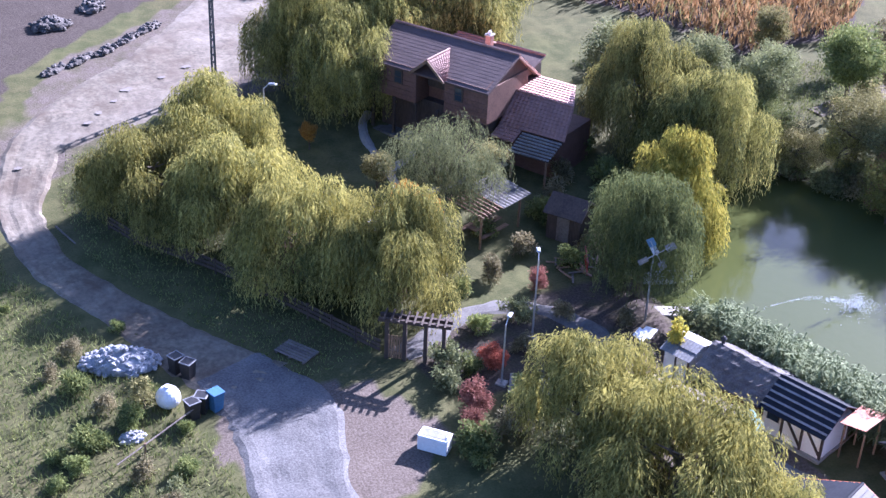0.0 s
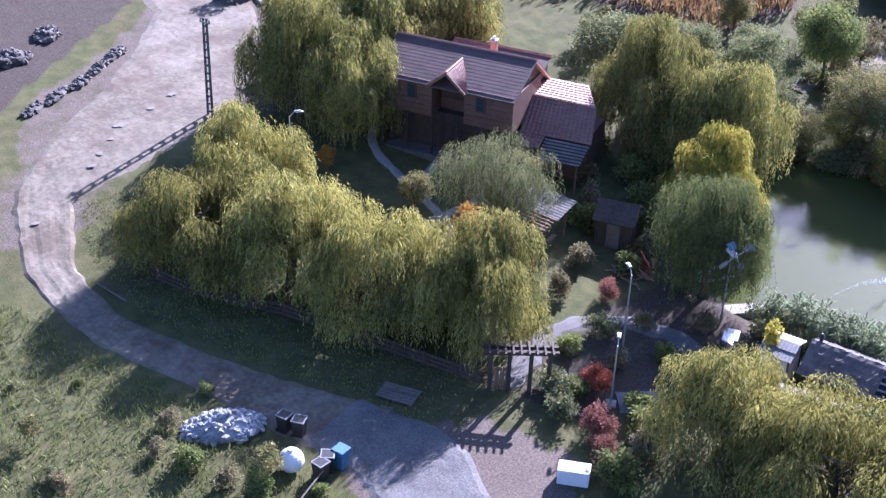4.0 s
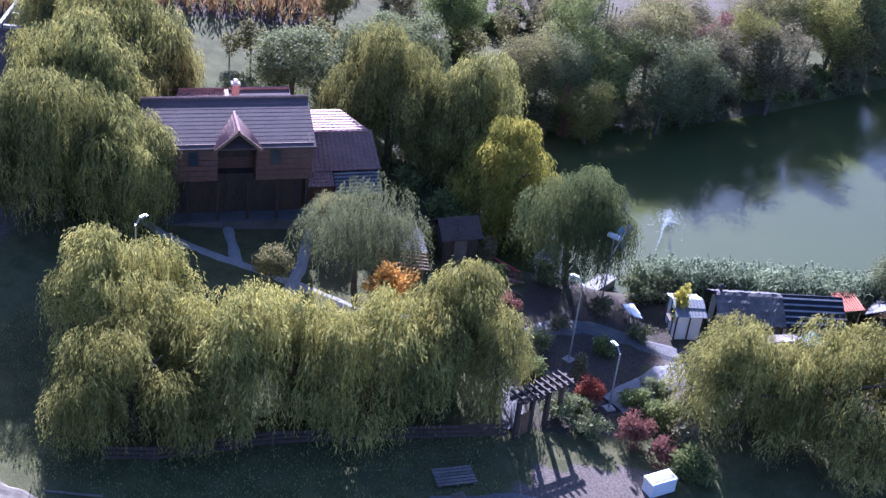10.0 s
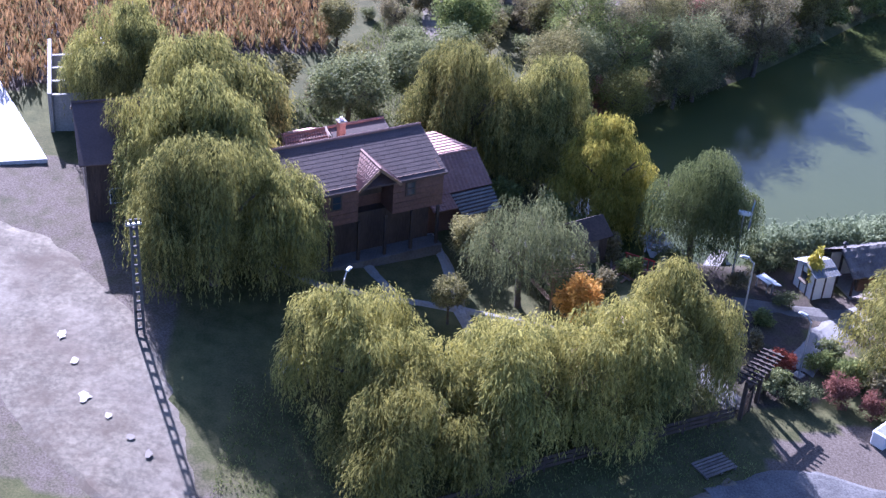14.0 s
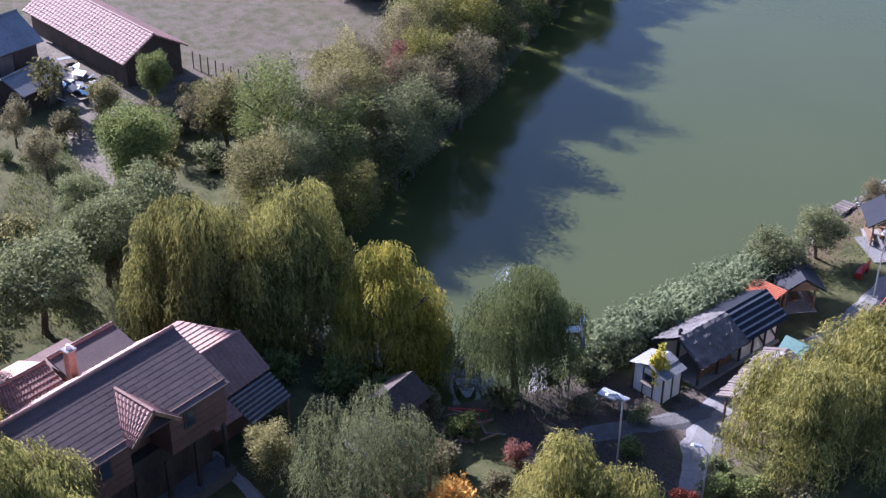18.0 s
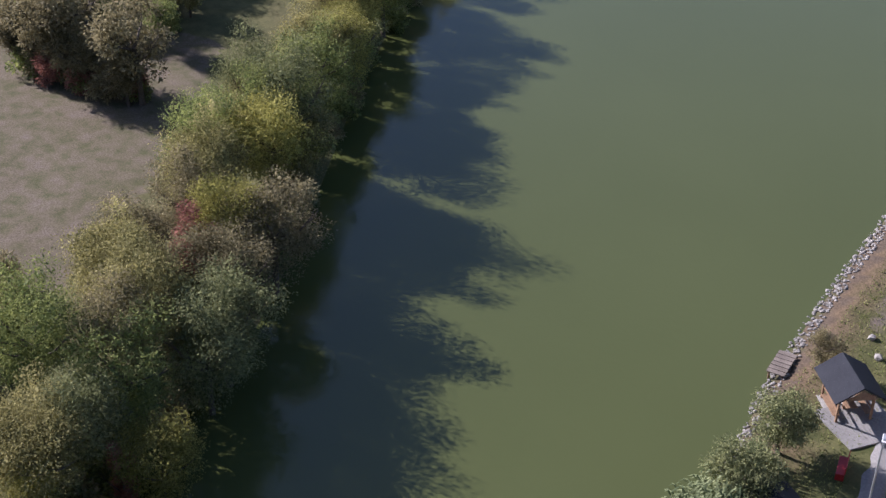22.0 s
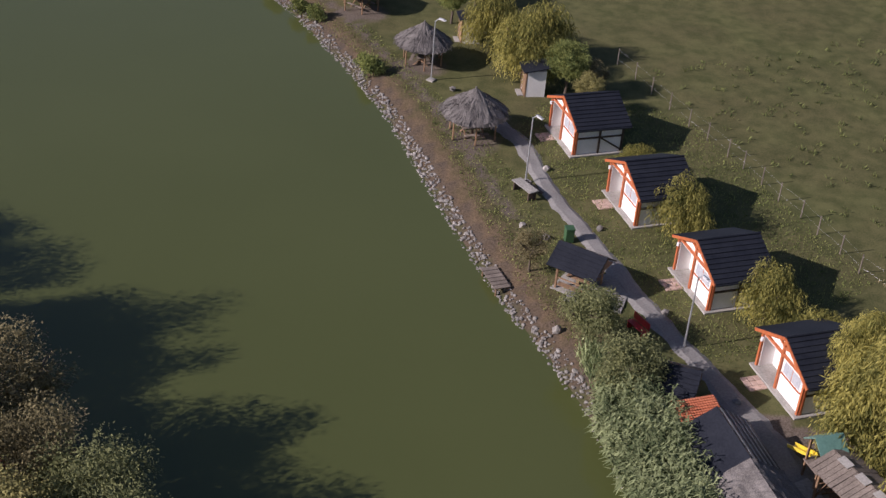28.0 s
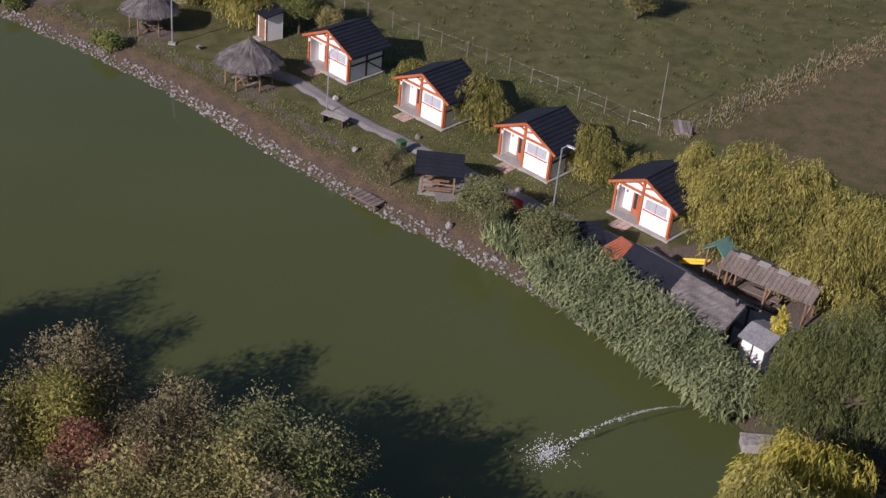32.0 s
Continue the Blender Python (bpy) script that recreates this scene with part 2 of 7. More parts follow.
def ground_material():
    """Meadow, worn earth, dry brown turf and damp dark soil (which also tones the garden for shade), told apart by the
    sheet's own cover map and broken up by noise.
    """
    m, n, l, b = shader("ground_cover")
    att = n.new("ShaderNodeVertexColor")
    att.layer_name = "cover"
    sep, tc = n.new("ShaderNodeSeparateColor"), n.new("ShaderNodeTexCoord")
    l.new(att.outputs[0], sep.inputs[0])

    def noise_of(scale, detail=5):
        q = n.new("ShaderNodeTexNoise")
        q.inputs["Scale"].default_value, q.inputs["Detail"].default_value = scale, detail
        l.new(tc.outputs["Object"], q.inputs["Vector"])
        return q.outputs[0]

    fine, mid, broad = noise_of(9.0, 8), noise_of(0.9, 7), noise_of(0.16, 3)

    def tone(c0, c1, f, p0=0.35, p1=0.65):
        r = n.new("ShaderNodeValToRGB")
        r.color_ramp.elements[0].position, r.color_ramp.elements[1].position = p0, p1
        r.color_ramp.elements[0].color, r.color_ramp.elements[1].color = (*c0, 1), (*c1, 1)
        l.new(f, r.inputs[0])
        return r.outputs[0]

    def mix(f, a, c):
        q = n.new("ShaderNodeMix")
        q.data_type = "RGBA"
        l.new(f, q.inputs[0]), l.new(a, q.inputs[6]), l.new(c, q.inputs[7])
        return q.outputs[2]

    def edge(channel, amount=0.55):
        """The cover map's edge, made ragged by noise."""
        s = n.new("ShaderNodeMath")
        s.operation = "MULTIPLY_ADD"
        s.inputs[1].default_value = amount
        l.new(mid, s.inputs[0]), l.new(channel, s.inputs[2])
        r = n.new("ShaderNodeMapRange")
        r.inputs[1].default_value, r.inputs[2].default_value = 0.5 + amount * 0.5 - 0.16, 0.5 + amount * 0.5 + 0.16
        l.new(s.outputs[0], r.inputs[0])
        return r.outputs[0]

    grass = mix(mid, tone((0.038, 0.044, 0.017), (0.086, 0.082, 0.036), fine), tone((0.078, 0.066, 0.031), (0.15, 0.118, 0.064), fine))
    grass = mix(broad, grass, tone((0.05, 0.065, 0.02), (0.11, 0.12, 0.045), mid))
    earth = mix(mid, tone((0.064, 0.050, 0.039), (0.135, 0.110, 0.090), fine), tone((0.110, 0.090, 0.072), (0.175, 0.148, 0.122), fine))
    brown = mix(mid, tone((0.068, 0.040, 0.030), (0.130, 0.082, 0.058), fine), tone((0.085, 0.068, 0.038), (0.165, 0.128, 0.078), fine))
    soil = mix(mid, tone((0.034, 0.027, 0.021), (0.072, 0.058, 0.047), fine), tone((0.052, 0.042, 0.034), (0.095, 0.078, 0.066), fine))
    c = mix(edge(sep.outputs[1]), grass, brown)
    c = mix(edge(sep.outputs[2]), c, soil)
    c = mix(edge(sep.outputs[0]), c, earth)
    l.new(c, b.inputs["Base Color"])
    b.inputs["Roughness"].default_value = 0.95
    b.inputs["Specular IOR Level"].default_value = 0.15
    bp, s = n.new("ShaderNodeBump"), n.new("ShaderNodeMath")
    s.operation = "ADD"
    l.new(fine, s.inputs[0]), l.new(mid, s.inputs[1])
    bp.inputs["Strength"].default_value, bp.inputs["Distance"].default_value = 0.4, 0.06
    l.new(s.outputs[0], bp.inputs["Height"]), l.new(bp.outputs[0], b.inputs["Normal"])
    return m


M_GROUND = ground_material()
M_ROAD = surface("pale_dirt_road", (0.095, 0.080, 0.056), (0.225, 0.197, 0.142), 0.95, 4.0, 0.45, 0.7)


def mottled(mat, tone_a, scale, share):
    """Lay broad uneven patches of another earth tone over a surface."""
    n, l = mat.node_tree.nodes, mat.node_tree.links
    sock = n["Principled BSDF"].inputs["Base Color"]
    old = sock.links[0].from_socket
    co, no, ramp, mx = n.new("ShaderNodeTexCoord"), n.new("ShaderNodeTexNoise"), n.new("ShaderNodeMapRange"), n.new("ShaderNodeMix")
    no.inputs["Scale"].default_value, no.inputs["Detail"].default_value, no.inputs["Roughness"].default_value = scale, 9, 0.68
    l.new(co.outputs["Object"], no.inputs["Vector"]), l.new(no.outputs[0], ramp.inputs["Value"])
    ramp.inputs["From Min"].default_value, ramp.inputs["From Max"].default_value, ramp.inputs["To Max"].default_value = 0.46, 0.62, share
    mx.data_type = "RGBA"
    ins = [i for i in mx.inputs if i.type == "RGBA"]
    ins[1].default_value = (*tone_a, 1)
    l.new(ramp.outputs[0], mx.inputs["Factor"]), l.new(old, ins[0])
    l.new([o for o in mx.outputs if o.type == "RGBA"][0], sock)


mottled(M_ROAD, (0.095, 0.070, 0.046), 0.28, 0.85)
mottled(M_ROAD, (0.25, 0.22, 0.175), 0.11, 0.45)
mottled(M_ROAD, (0.07, 0.055, 0.036), 1.7, 0.45)
M_PALESLAB = surface("pale_concrete_slab", (0.42, 0.41, 0.40), (0.60, 0.59, 0.575), 0.85, 5, 0.35, 0.2)
M_GRAVEL = surface("grey_gravel", (0.065, 0.064, 0.062), (0.165, 0.161, 0.155), 0.95, 9, 0.5, 0.7)
M_PATH = surface("grey_path", (0.14, 0.137, 0.132), (0.23, 0.225, 0.216), 0.9, 8, 0.5, 0.3)


# ---- building blocks ----
def mesh_object(name, bm, mat, parent=None, label=""):
    me = bpy.data.meshes.new(name)
    bm.normal_update()
    bm.to_mesh(me)
    bm.free()
    me.materials.append(mat)
    ob = new(name, me)
    if parent is not None:
        ob.parent = parent
    if label:
        ob["label"] = label
    return ob


def part(name, bm, mat, parent, label=""):
    return mesh_object(name, bm, mat, parent, label)


def thing(name, m, label, category, group=""):
    e = new(name)
    e.empty_display_size = 0.3
    e.matrix_basis = m
    return tagged(e, label, category, group)


def box(x0, y0, z0, x1, y1, z1, bevel=0.0, bm=None):
    out = bm or bmesh.new()
    r = bmesh.ops.create_cube(out, size=1, matrix=Matrix.Translation(((x0 + x1) / 2, (y0 + y1) / 2, (z0 + z1) / 2)) @ Matrix.Diagonal((x1 - x0, y1 - y0, z1 - z0, 1)))
    if bevel:
        es = list({e for v in r["verts"] for e in v.link_edges})
        bmesh.ops.bevel(out, geom=es, offset=bevel, segments=1, affect="EDGES")
    return out


def beam(a, b, w, d=None, bm=None):
    """A squared timber from a to b."""
    out = bm or bmesh.new()
    a, b = Vector(a), Vector(b)
    m = Matrix.Translation((a + b) / 2) @ (b - a).to_track_quat("Z", "Y").to_matrix().to_4x4() @ Matrix.Diagonal((w, d or w, (b - a).length, 1))
    bmesh.ops.create_cube(out, size=1, matrix=m)
    return out


def rod(a, b, r0, r1=None, seg=8, bm=None):
    """A round pole from a to b."""
    out = bm or bmesh.new()
    a, b = Vector(a), Vector(b)
    m = Matrix.Translation((a + b) / 2) @ (b - a).to_track_quat("Z", "Y").to_matrix().to_4x4()
    bmesh.ops.create_cone(out, cap_ends=True, segments=seg, radius1=r0, radius2=r0 if r1 is None else r1, depth=(b - a).length, matrix=m)
    return out


def slab(corners, thick, bm=None):
    """A plate: corners go round anticlockwise seen from above; it is thick downwards, square to its face."""
    out = bm or bmesh.new()
    cs = [Vector(c) for c in corners]
    n = (cs[1] - cs[0]).cross(cs[2] - cs[0]).normalized()
    top, low = [out.verts.new(c) for c in cs], [out.verts.new(c - n * thick) for c in cs]
    out.faces.new(top), out.faces.new(low[::-1])
    for i in range(len(cs)):
        j = (i + 1) % len(cs)
        out.faces.new((top[j], top[i], low[i], low[j]))
    return out


def plate_rows(parent, name, corners, rows, mat, lift=0.03, thick=0.05, label=""):
    """Courses laid across a slope: corners = lower left, lower right, upper right, upper left."""
    a, b, c, d = (Vector(v) for v in corners)
    n = (b - a).cross(d - a).normalized()
    for i in range(rows):
        f0, f1 = i / rows, (i + 1.12) / rows
        f1 = min(f1, 1.0)
        p = [a.lerp(d, f0) + n * (lift + 0.035), b.lerp(c, f0) + n * (lift + 0.035), b.lerp(c, f1) + n * lift, a.lerp(d, f1) + n * lift]
        part(name, slab(p, thick), mat, parent, label)


def pantile_sheet(corners, cols, rows, depth=0.05):
    """A tiled slope with rolls running down it and steps between the courses."""
    bm = bmesh.new()
    a, b, c, d = (Vector(v) for v in corners)
    n = (b - a).cross(d - a).normalized()
    grid = []
    for r in range(rows):
        for e in (0, 1):
            v = (r + e) / rows
            row = []
            for k in range(cols * 2 + 1):
                u = k / (cols * 2)
                p = a.lerp(b, u).lerp(d.lerp(c, u), v)
                row.append(bm.verts.new(p + n * ((depth if k % 2 else 0) + (0.05 if e == 0 else 0.0))))
            grid.append(row)
    for r0, r1 in zip(grid, grid[1:]):
        for k in range(cols * 2):
            bm.faces.new((r0[k], r0[k + 1], r1[k + 1], r1[k]))
    return bm


def quads_mesh(name, verts, mat, per=4):
    """A mesh of many loose four-sided pieces from an array of corners."""
    v = np.asarray(verts, dtype=np.float32).reshape(-1, 3)
    k = len(v) // per
    me = bpy.data.meshes.new(name)
    me.vertices.add(len(v)), me.loops.add(len(v)), me.polygons.add(k)
    me.vertices.foreach_set("co", v.ravel())
    me.loops.foreach_set("vertex_index", np.arange(len(v), dtype=np.int32))
    me.polygons.foreach_set("loop_start", np.arange(0, len(v), per, dtype=np.int32))
    me.polygons.foreach_set("loop_total", np.full(k, per, dtype=np.int32))
    me.materials.append(mat)
    me.update(calc_edges=True)
    return me


def blades(base, way, length, width, rng):
    """Corners of pointed leaves that start at base and run along way."""
    way = way / np.linalg.norm(way, axis=1, keepdims=True)
    side = np.cross(way, rng.normal(size=way.shape))
    side /= np.linalg.norm(side, axis=1, keepdims=True) + 1e-9
    L, W = np.asarray(length).reshape(-1, 1), np.asarray(width).reshape(-1, 1)
    mid = base + way * L * 0.45
    return np.stack([base, mid + side * W * 0.5, base + way * L, mid - side * W * 0.5], 1)


def willow_leaves(seed, r, h, strands, low=0.12, leaf=0.26):
    """Weeping crown: boughs arch out from the middle, and strands of narrow leaves hang from them."""
    rng = np.random.default_rng(seed)
    n = 34
    ang = rng.uniform(0, 2 * np.pi, n)
    rad = r * np.sqrt(rng.uniform(0.02, 0.80, n))
    bz = h * (0.94 - 0.50 * (rad / r) ** 2 + rng.uniform(-0.26, 0.05, n))
    bough = np.stack([rad * np.cos(ang), rad * np.sin(ang), bz], 1)
    size = rng.uniform(0.12, 0.28, n) * r
    pick = rng.choice(n, strands, p=size ** 2 / (size ** 2).sum())
    d = rng.normal(size=(strands, 3))
    d[:, 2] = np.abs(d[:, 2]) * 0.75
    d /= np.linalg.norm(d, axis=1, keepdims=True)
    start = bough[pick] + d * size[pick][:, None] * rng.uniform(0.7, 1.08, (strands, 1)) * np.array([1, 1, 0.62]) + rng.normal(size=(strands, 3)) * 0.022 * r
    out = d[:, :2] * rng.uniform(0.15, 0.6, (strands, 1))
    length = np.minimum(rng.gamma(3.0, 0.5, strands) * h * 0.20 + 0.5, start[:, 2] - low * h * rng.uniform(0.4, 1.6, strands))
    length = np.maximum(length, 0.3)
    got = []
    step = leaf * 0.72
    most = int(np.ceil(length.max() / step))
    sway = rng.normal(size=(strands, 2)) * 0.06
    for k in range(most):
        s = k * step
        ok = length > s
        if not ok.any():
            break
        q = start[ok].copy()
        q[:, :2] += out[ok] * (1 - np.exp(-s / 0.5)) + sway[ok] * s
        q[:, 2] -= s - 0.12 * (1 - np.exp(-s / 0.4))
        q += rng.normal(size=q.shape) * 0.04
        way = np.stack([out[ok][:, 0] * 0.9 * np.exp(-s), out[ok][:, 1] * 0.9 * np.exp(-s), np.full(len(q), -0.6)], 1) + rng.normal(size=q.shape) * 0.2
        got.append(blades(q, way, rng.uniform(0.9, 1.7, len(q)) * leaf, rng.uniform(0.17, 0.27, len(q)) * leaf, rng))
    # dense twiggy heart that keeps the light out
    k = strands // 6
    pick = rng.choice(n, k, p=size ** 2 / (size ** 2).sum())
    d = rng.normal(size=(k, 3))
    d /= np.linalg.norm(d, axis=1, keepdims=True)
    q = bough[pick] + d * size[pick][:, None] * rng.uniform(0.0, 0.7, (k, 1))
    q[:, 2] -= rng.uniform(0, 0.30, k) * h
    q[:, 2] = np.maximum(q[:, 2], low * h * 1.3 + 0.3)
    way = d * 0.4 + np.array([0, 0, -1.0])
    got.append(blades(q, way, rng.uniform(1.8, 3.0, k) * leaf, rng.uniform(0.6, 1.0, k) * leaf, rng))
    return np.concatenate(got)


def bushy_leaves(seed, r, h, count, base=0.15, leaf=0.26, droop=0.2, clumps=34, hollow=0.55):
    """Broad crown made of leafy clumps set through an uneven egg shape, with gaps between them."""
    rng = np.random.default_rng(seed)
    d = rng.normal(size=(clumps, 3))
    d /= np.linalg.norm(d, axis=1, keepdims=True)
    f = rng.uniform(hollow, 1.0, (clumps, 1)) * rng.uniform(0.75, 1.05, (clumps, 1))
    mid = np.array([0, 0, h * (0.5 + base / 2)])
    c = mid + d * f * np.array([r, r, h * (0.5 - base / 2)]) * 0.82
    size = rng.uniform(0.22, 0.40, clumps) * r
    pick = rng.choice(clumps, count, p=size ** 2 / (size ** 2).sum())
    e = rng.normal(size=(count, 3))
    e /= np.linalg.norm(e, axis=1, keepdims=True)
    q = c[pick] + e * size[pick][:, None] * rng.uniform(0.35, 1.05, (count, 1)) * np.array([1, 1, 0.85])
    way = e * 0.8 + rng.normal(size=q.shape) * 0.5 + np.array([0, 0, -droop])
    outer = blades(q, way, rng.uniform(0.7, 1.3, count) * leaf, rng.uniform(0.36, 0.54, count) * leaf, rng)
    # dense heart of each clump, which keeps the light out
    k = count // 11
    pick = rng.choice(clumps, k, p=size ** 2 / (size ** 2).sum())
    e = rng.normal(size=(k, 3))
    e /= np.linalg.norm(e, axis=1, keepdims=True)
    q = c[pick] + e * size[pick][:, None] * rng.uniform(0.0, 0.62, (k, 1))
    return np.concatenate([outer, blades(q, e + rng.normal(size=e.shape) * 0.6, rng.uniform(1.3, 2.0, k) * leaf, rng.uniform(0.8, 1.3, k) * leaf, rng)])


def trunk_mesh(seed, h, r0, limbs=6, spread=0.45, reach=0.8):
    """A tapered, slightly bent trunk with forking limbs."""
    rng = random.Random(seed)
    bm = bmesh.new()
    p, top = Vector((0, 0, -0.3)), h * 0.45
    bend = Vector((rng.uniform(-0.12, 0.12), rng.uniform(-0.12, 0.12), 1)).normalized()
    mid = p + bend * (top + 0.3)
    rod(p, p + bend * 0.6, r0 * 1.45, r0, 9, bm)
    rod(p + bend * 0.55, mid, r0, r0 * 0.72, 9, bm)
    for i in range(limbs):
        a = 2 * math.pi * i / limbs + rng.uniform(-0.4, 0.4)
        start = p + bend * (top * rng.uniform(0.7, 1.0) + 0.3)
        knee = start + Vector((math.cos(a), math.sin(a), 0)) * h * spread * 0.34 + Vector((0, 0, h * rng.uniform(0.08, 0.15)))
        tip = knee + Vector((math.cos(a + 0.3), math.sin(a + 0.3), 0)) * h * spread * 0.2 + Vector((0, 0, h * reach * rng.uniform(0.08, 0.2)))
        rod(start, knee, r0 * 0.5, r0 * 0.32, 6, bm)
        rod(knee, tip, r0 * 0.32, r0 * 0.1, 6, bm)
        for s in (-1, 1):
            rod(knee.lerp(tip, 0.4), knee.lerp(tip, 0.4) + Vector((math.cos(a + s * 1.1), math.sin(a + s * 1.1), 0.5)) * h * 0.08, r0 * 0.2, r0 * 0.06, 5, bm)
    return bm


# ---- lie of the land ----
def plan(x, y):
    """Where a spot of the first, uncorrected survey lies on the plan."""
    u = np.maximum(np.asarray(y, float) - 150, 0)
    X, Y = np.asarray(x, float) - 45, np.asarray(y, float) - 150
    px = x - 0.43 - 0.0357 * X - 0.0338 * Y + 0.054 * u - 0.00093 * u * u
    py = y - 1.04 - 0.033 * X - 0.0344 * Y + 0.0397 * u - 0.00198 * u * u
    return (float(px), float(py)) if np.ndim(px) == 0 else (px, py)


def survey(x, y):
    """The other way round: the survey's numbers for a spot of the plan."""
    a, b = np.array(x, float), np.clip(np.array(y, float), -200, 250)
    x, y = np.asarray(x, float), np.clip(np.asarray(y, float), -200, 225)
    for _ in range(12):
        px, py = plan(a, b)
        a, b = a + (x - px) * 0.8, np.clip(b + (y - py) * 0.8, -400, 280)
    return a, b


POND = [(82, 70), (75.8, 79.7), (69, 90), (64.3, 99.5), (61, 107), (58.7, 114.6), (56.3, 122), (54, 128.5), (51.7, 133.5), (49.9, 138.5), (48.7, 143.5), (47.8, 148), (46.8, 153.5), (47, 157), (47, 160.5), (49, 163.5),
        (53.5, 164.6), (56.4, 164.9), (58.6, 167.6), (59.8, 171.5), (61.5, 173), (64, 170.4), (67, 166.4), (70, 161.6), (72.6, 156.2), (75.0, 151.4), (79.2, 146.6), (84.4, 141.2), (90.4, 135.4), (97, 129), (103.6, 122), (110.5, 115), (117, 107.6), (131.5, 90.5), (160, 60), (150, 10), (100, 20)]
POND = [(plan(*p)[0] + (0.75 if i < 12 else 0.0), plan(*p)[1]) for i, p in enumerate(POND)]
SHORE = np.array(POND, float)


def inside(poly, x, y):
    poly = np.asarray(poly, float)
    hit = np.zeros(np.shape(x), bool)
    for (x1, y1), (x2, y2) in zip(poly, np.roll(poly, -1, 0)):
        cross = (y1 > y) != (y2 > y)
        hit ^= cross & (x < (x2 - x1) * (y - y1) / ((y2 - y1) if y2 != y1 else 1e-9) + x1)
    return hit


def distance(poly, x, y, closed=True):
    poly = np.asarray(poly, float)
    x, y = np.asarray(x, float), np.asarray(y, float)
    best = np.full(np.shape(x), 1e9)
    ends = np.roll(poly, -1, 0) if closed else poly[1:]
    for (x1, y1), (x2, y2) in zip(poly, ends):
        dx, dy = x2 - x1, y2 - y1
        u = np.clip(((x - x1) * dx + (y - y1) * dy) / (dx * dx + dy * dy), 0, 1)
        best = np.minimum(best, np.hypot(x1 + u * dx - x, y1 + u * dy - y))
    return best


def height(x, y):
    """Ground height: a flat shore about 0.9 m over the pond that climbs towards the house and the yard behind it."""
    x, y = np.asarray(x, float), np.asarray(y, float)
    up = 0.65 + 0.045 * np.clip(y - 150, 0, 26) + 0.13 * np.clip(y - 176, 0, 12) + 0.05 * np.clip(y - 188, 0, 30)
    s = distance(SHORE, x, y)
    s = np.where(inside(SHORE, x, y), -s, s)
    return np.maximum(-1.2, np.minimum(up, 0.42 * s))


def gz(x, y):
    return float(height(np.array([x]), np.array([y]))[0])


def spot(x, y, turn=0.0, scale=1.0, dz=0.0):
    """A pose on the ground at a spot of the plan."""
    s = scale if isinstance(scale, tuple) else (scale,) * 3
    return Matrix.LocRotScale((x, y, gz(x, y) + dz), Euler((0, 0, radians(turn))), s)


def at(x, y, turn=0.0, scale=1.0, dz=0.0):
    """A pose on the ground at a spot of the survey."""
    return spot(*plan(x, y), turn, scale, dz)


ROAD = [(48, 232), (45, 222), (43.2, 212), (38, 203.5), (31, 196.5), (24, 192), (18.2, 188), (14.9, 180.2), (14.8, 173.5), (16.9, 167.5), (19.2, 161.8), (21.4, 157.5)]
ROAD_W = [6, 7, 8, 10, 9, 7, 3.6, 2.8, 2.6, 2.8, 3.6, 5.0]
TRAIL = [(73.5, 77), (68.5, 86.0), (64.6, 93.0), (61.4, 99.6), (58.6, 105.4), (57.4, 109.6), (55.6, 114.5), (53.8, 120.0)]
CORN = [(70, 196.5), (74.4, 184.5), (86, 184.8), (96, 193), (110, 225), (60, 240), (62, 212)]


def cover_at(x, y):
    """Cover map: worn earth, dry brown turf, damp soil; the soil channel also darkens the shaded garden."""
    s = distance(SHORE, x, y)
    wet = inside(SHORE, x, y)
    x, y = survey(x, y)
    road = distance(ROAD, x, y, closed=False)
    earth = np.clip(1.15 - road / 5.0, 0, 1) * (y > 183) * 0.8
    yard = inside([(21, 190), (36, 190), (47, 193), (66, 226), (46, 238), (40, 216), (33, 208.5), (23, 201.5), (19, 194)], x, y)
    earth = np.maximum(earth, yard * 0.62)
    bare = inside([(25, 147), (29.5, 150.5), (27, 155.5), (21, 158), (17.5, 154), (19, 146)], x, y)
    earth = np.maximum(earth, bare * 0.75)
    paddock = inside([(84, 166), (86, 157), (98, 143), (112, 132), (128, 140), (160, 190), (130, 215), (104, 190)], x, y)
    play = inside([(37, 138.5), (42.5, 137.5), (43.8, 141), (42, 149), (40, 151), (36, 150)], x, y)
    earth = np.maximum(earth, play * 0.85)
    trod = distance(TRAIL, x, y, closed=False)
    earth = np.maximum(earth, np.clip(1.0 - trod / 1.1, 0, 1) * 0.8)
    for px, py in ((55.5, 109.5), (58.9, 98.1), (63.5, 88.8), (68.2, 80.6)):
        earth = np.maximum(earth, np.clip(1.1 - np.hypot(x - px - 0.6, y - py - 0.8) / 3.0, 0, 1) * 0.9)
    right = (x < 76) & (y < 141)
    brown = np.clip(1.0 - (s - 1.0) / 5.5, 0, 1) * right * (~wet) * 0.68
    far_field = inside([(29, 126), (10, 118), (-40, 100), (-60, 150), (20, 140)], x, y)
    brown = np.maximum(brown, far_field * 0.5)
    brown = np.maximum(brown, paddock * 0.4)
    earth = np.maximum(earth, paddock * 0.50)
    soil = (s < 1.6) & (x < 80)
    soil = np.maximum(soil * 0.5, inside([(0, 190), (14, 186), (20, 200), (40, 218), (30, 240), (-20, 230)], x, y) * 0.75)
    # garden soil, its dark tone also standing in for tree shade
    garden = inside([(29, 158), (46, 160), (47, 152), (41, 147), (38, 151), (31, 152)], x, y)
    soil = np.maximum(soil, garden * 0.62)
    soil = np.maximum(soil, inside(CORN, x, y) * 0.7)
    return earth, brown, soil


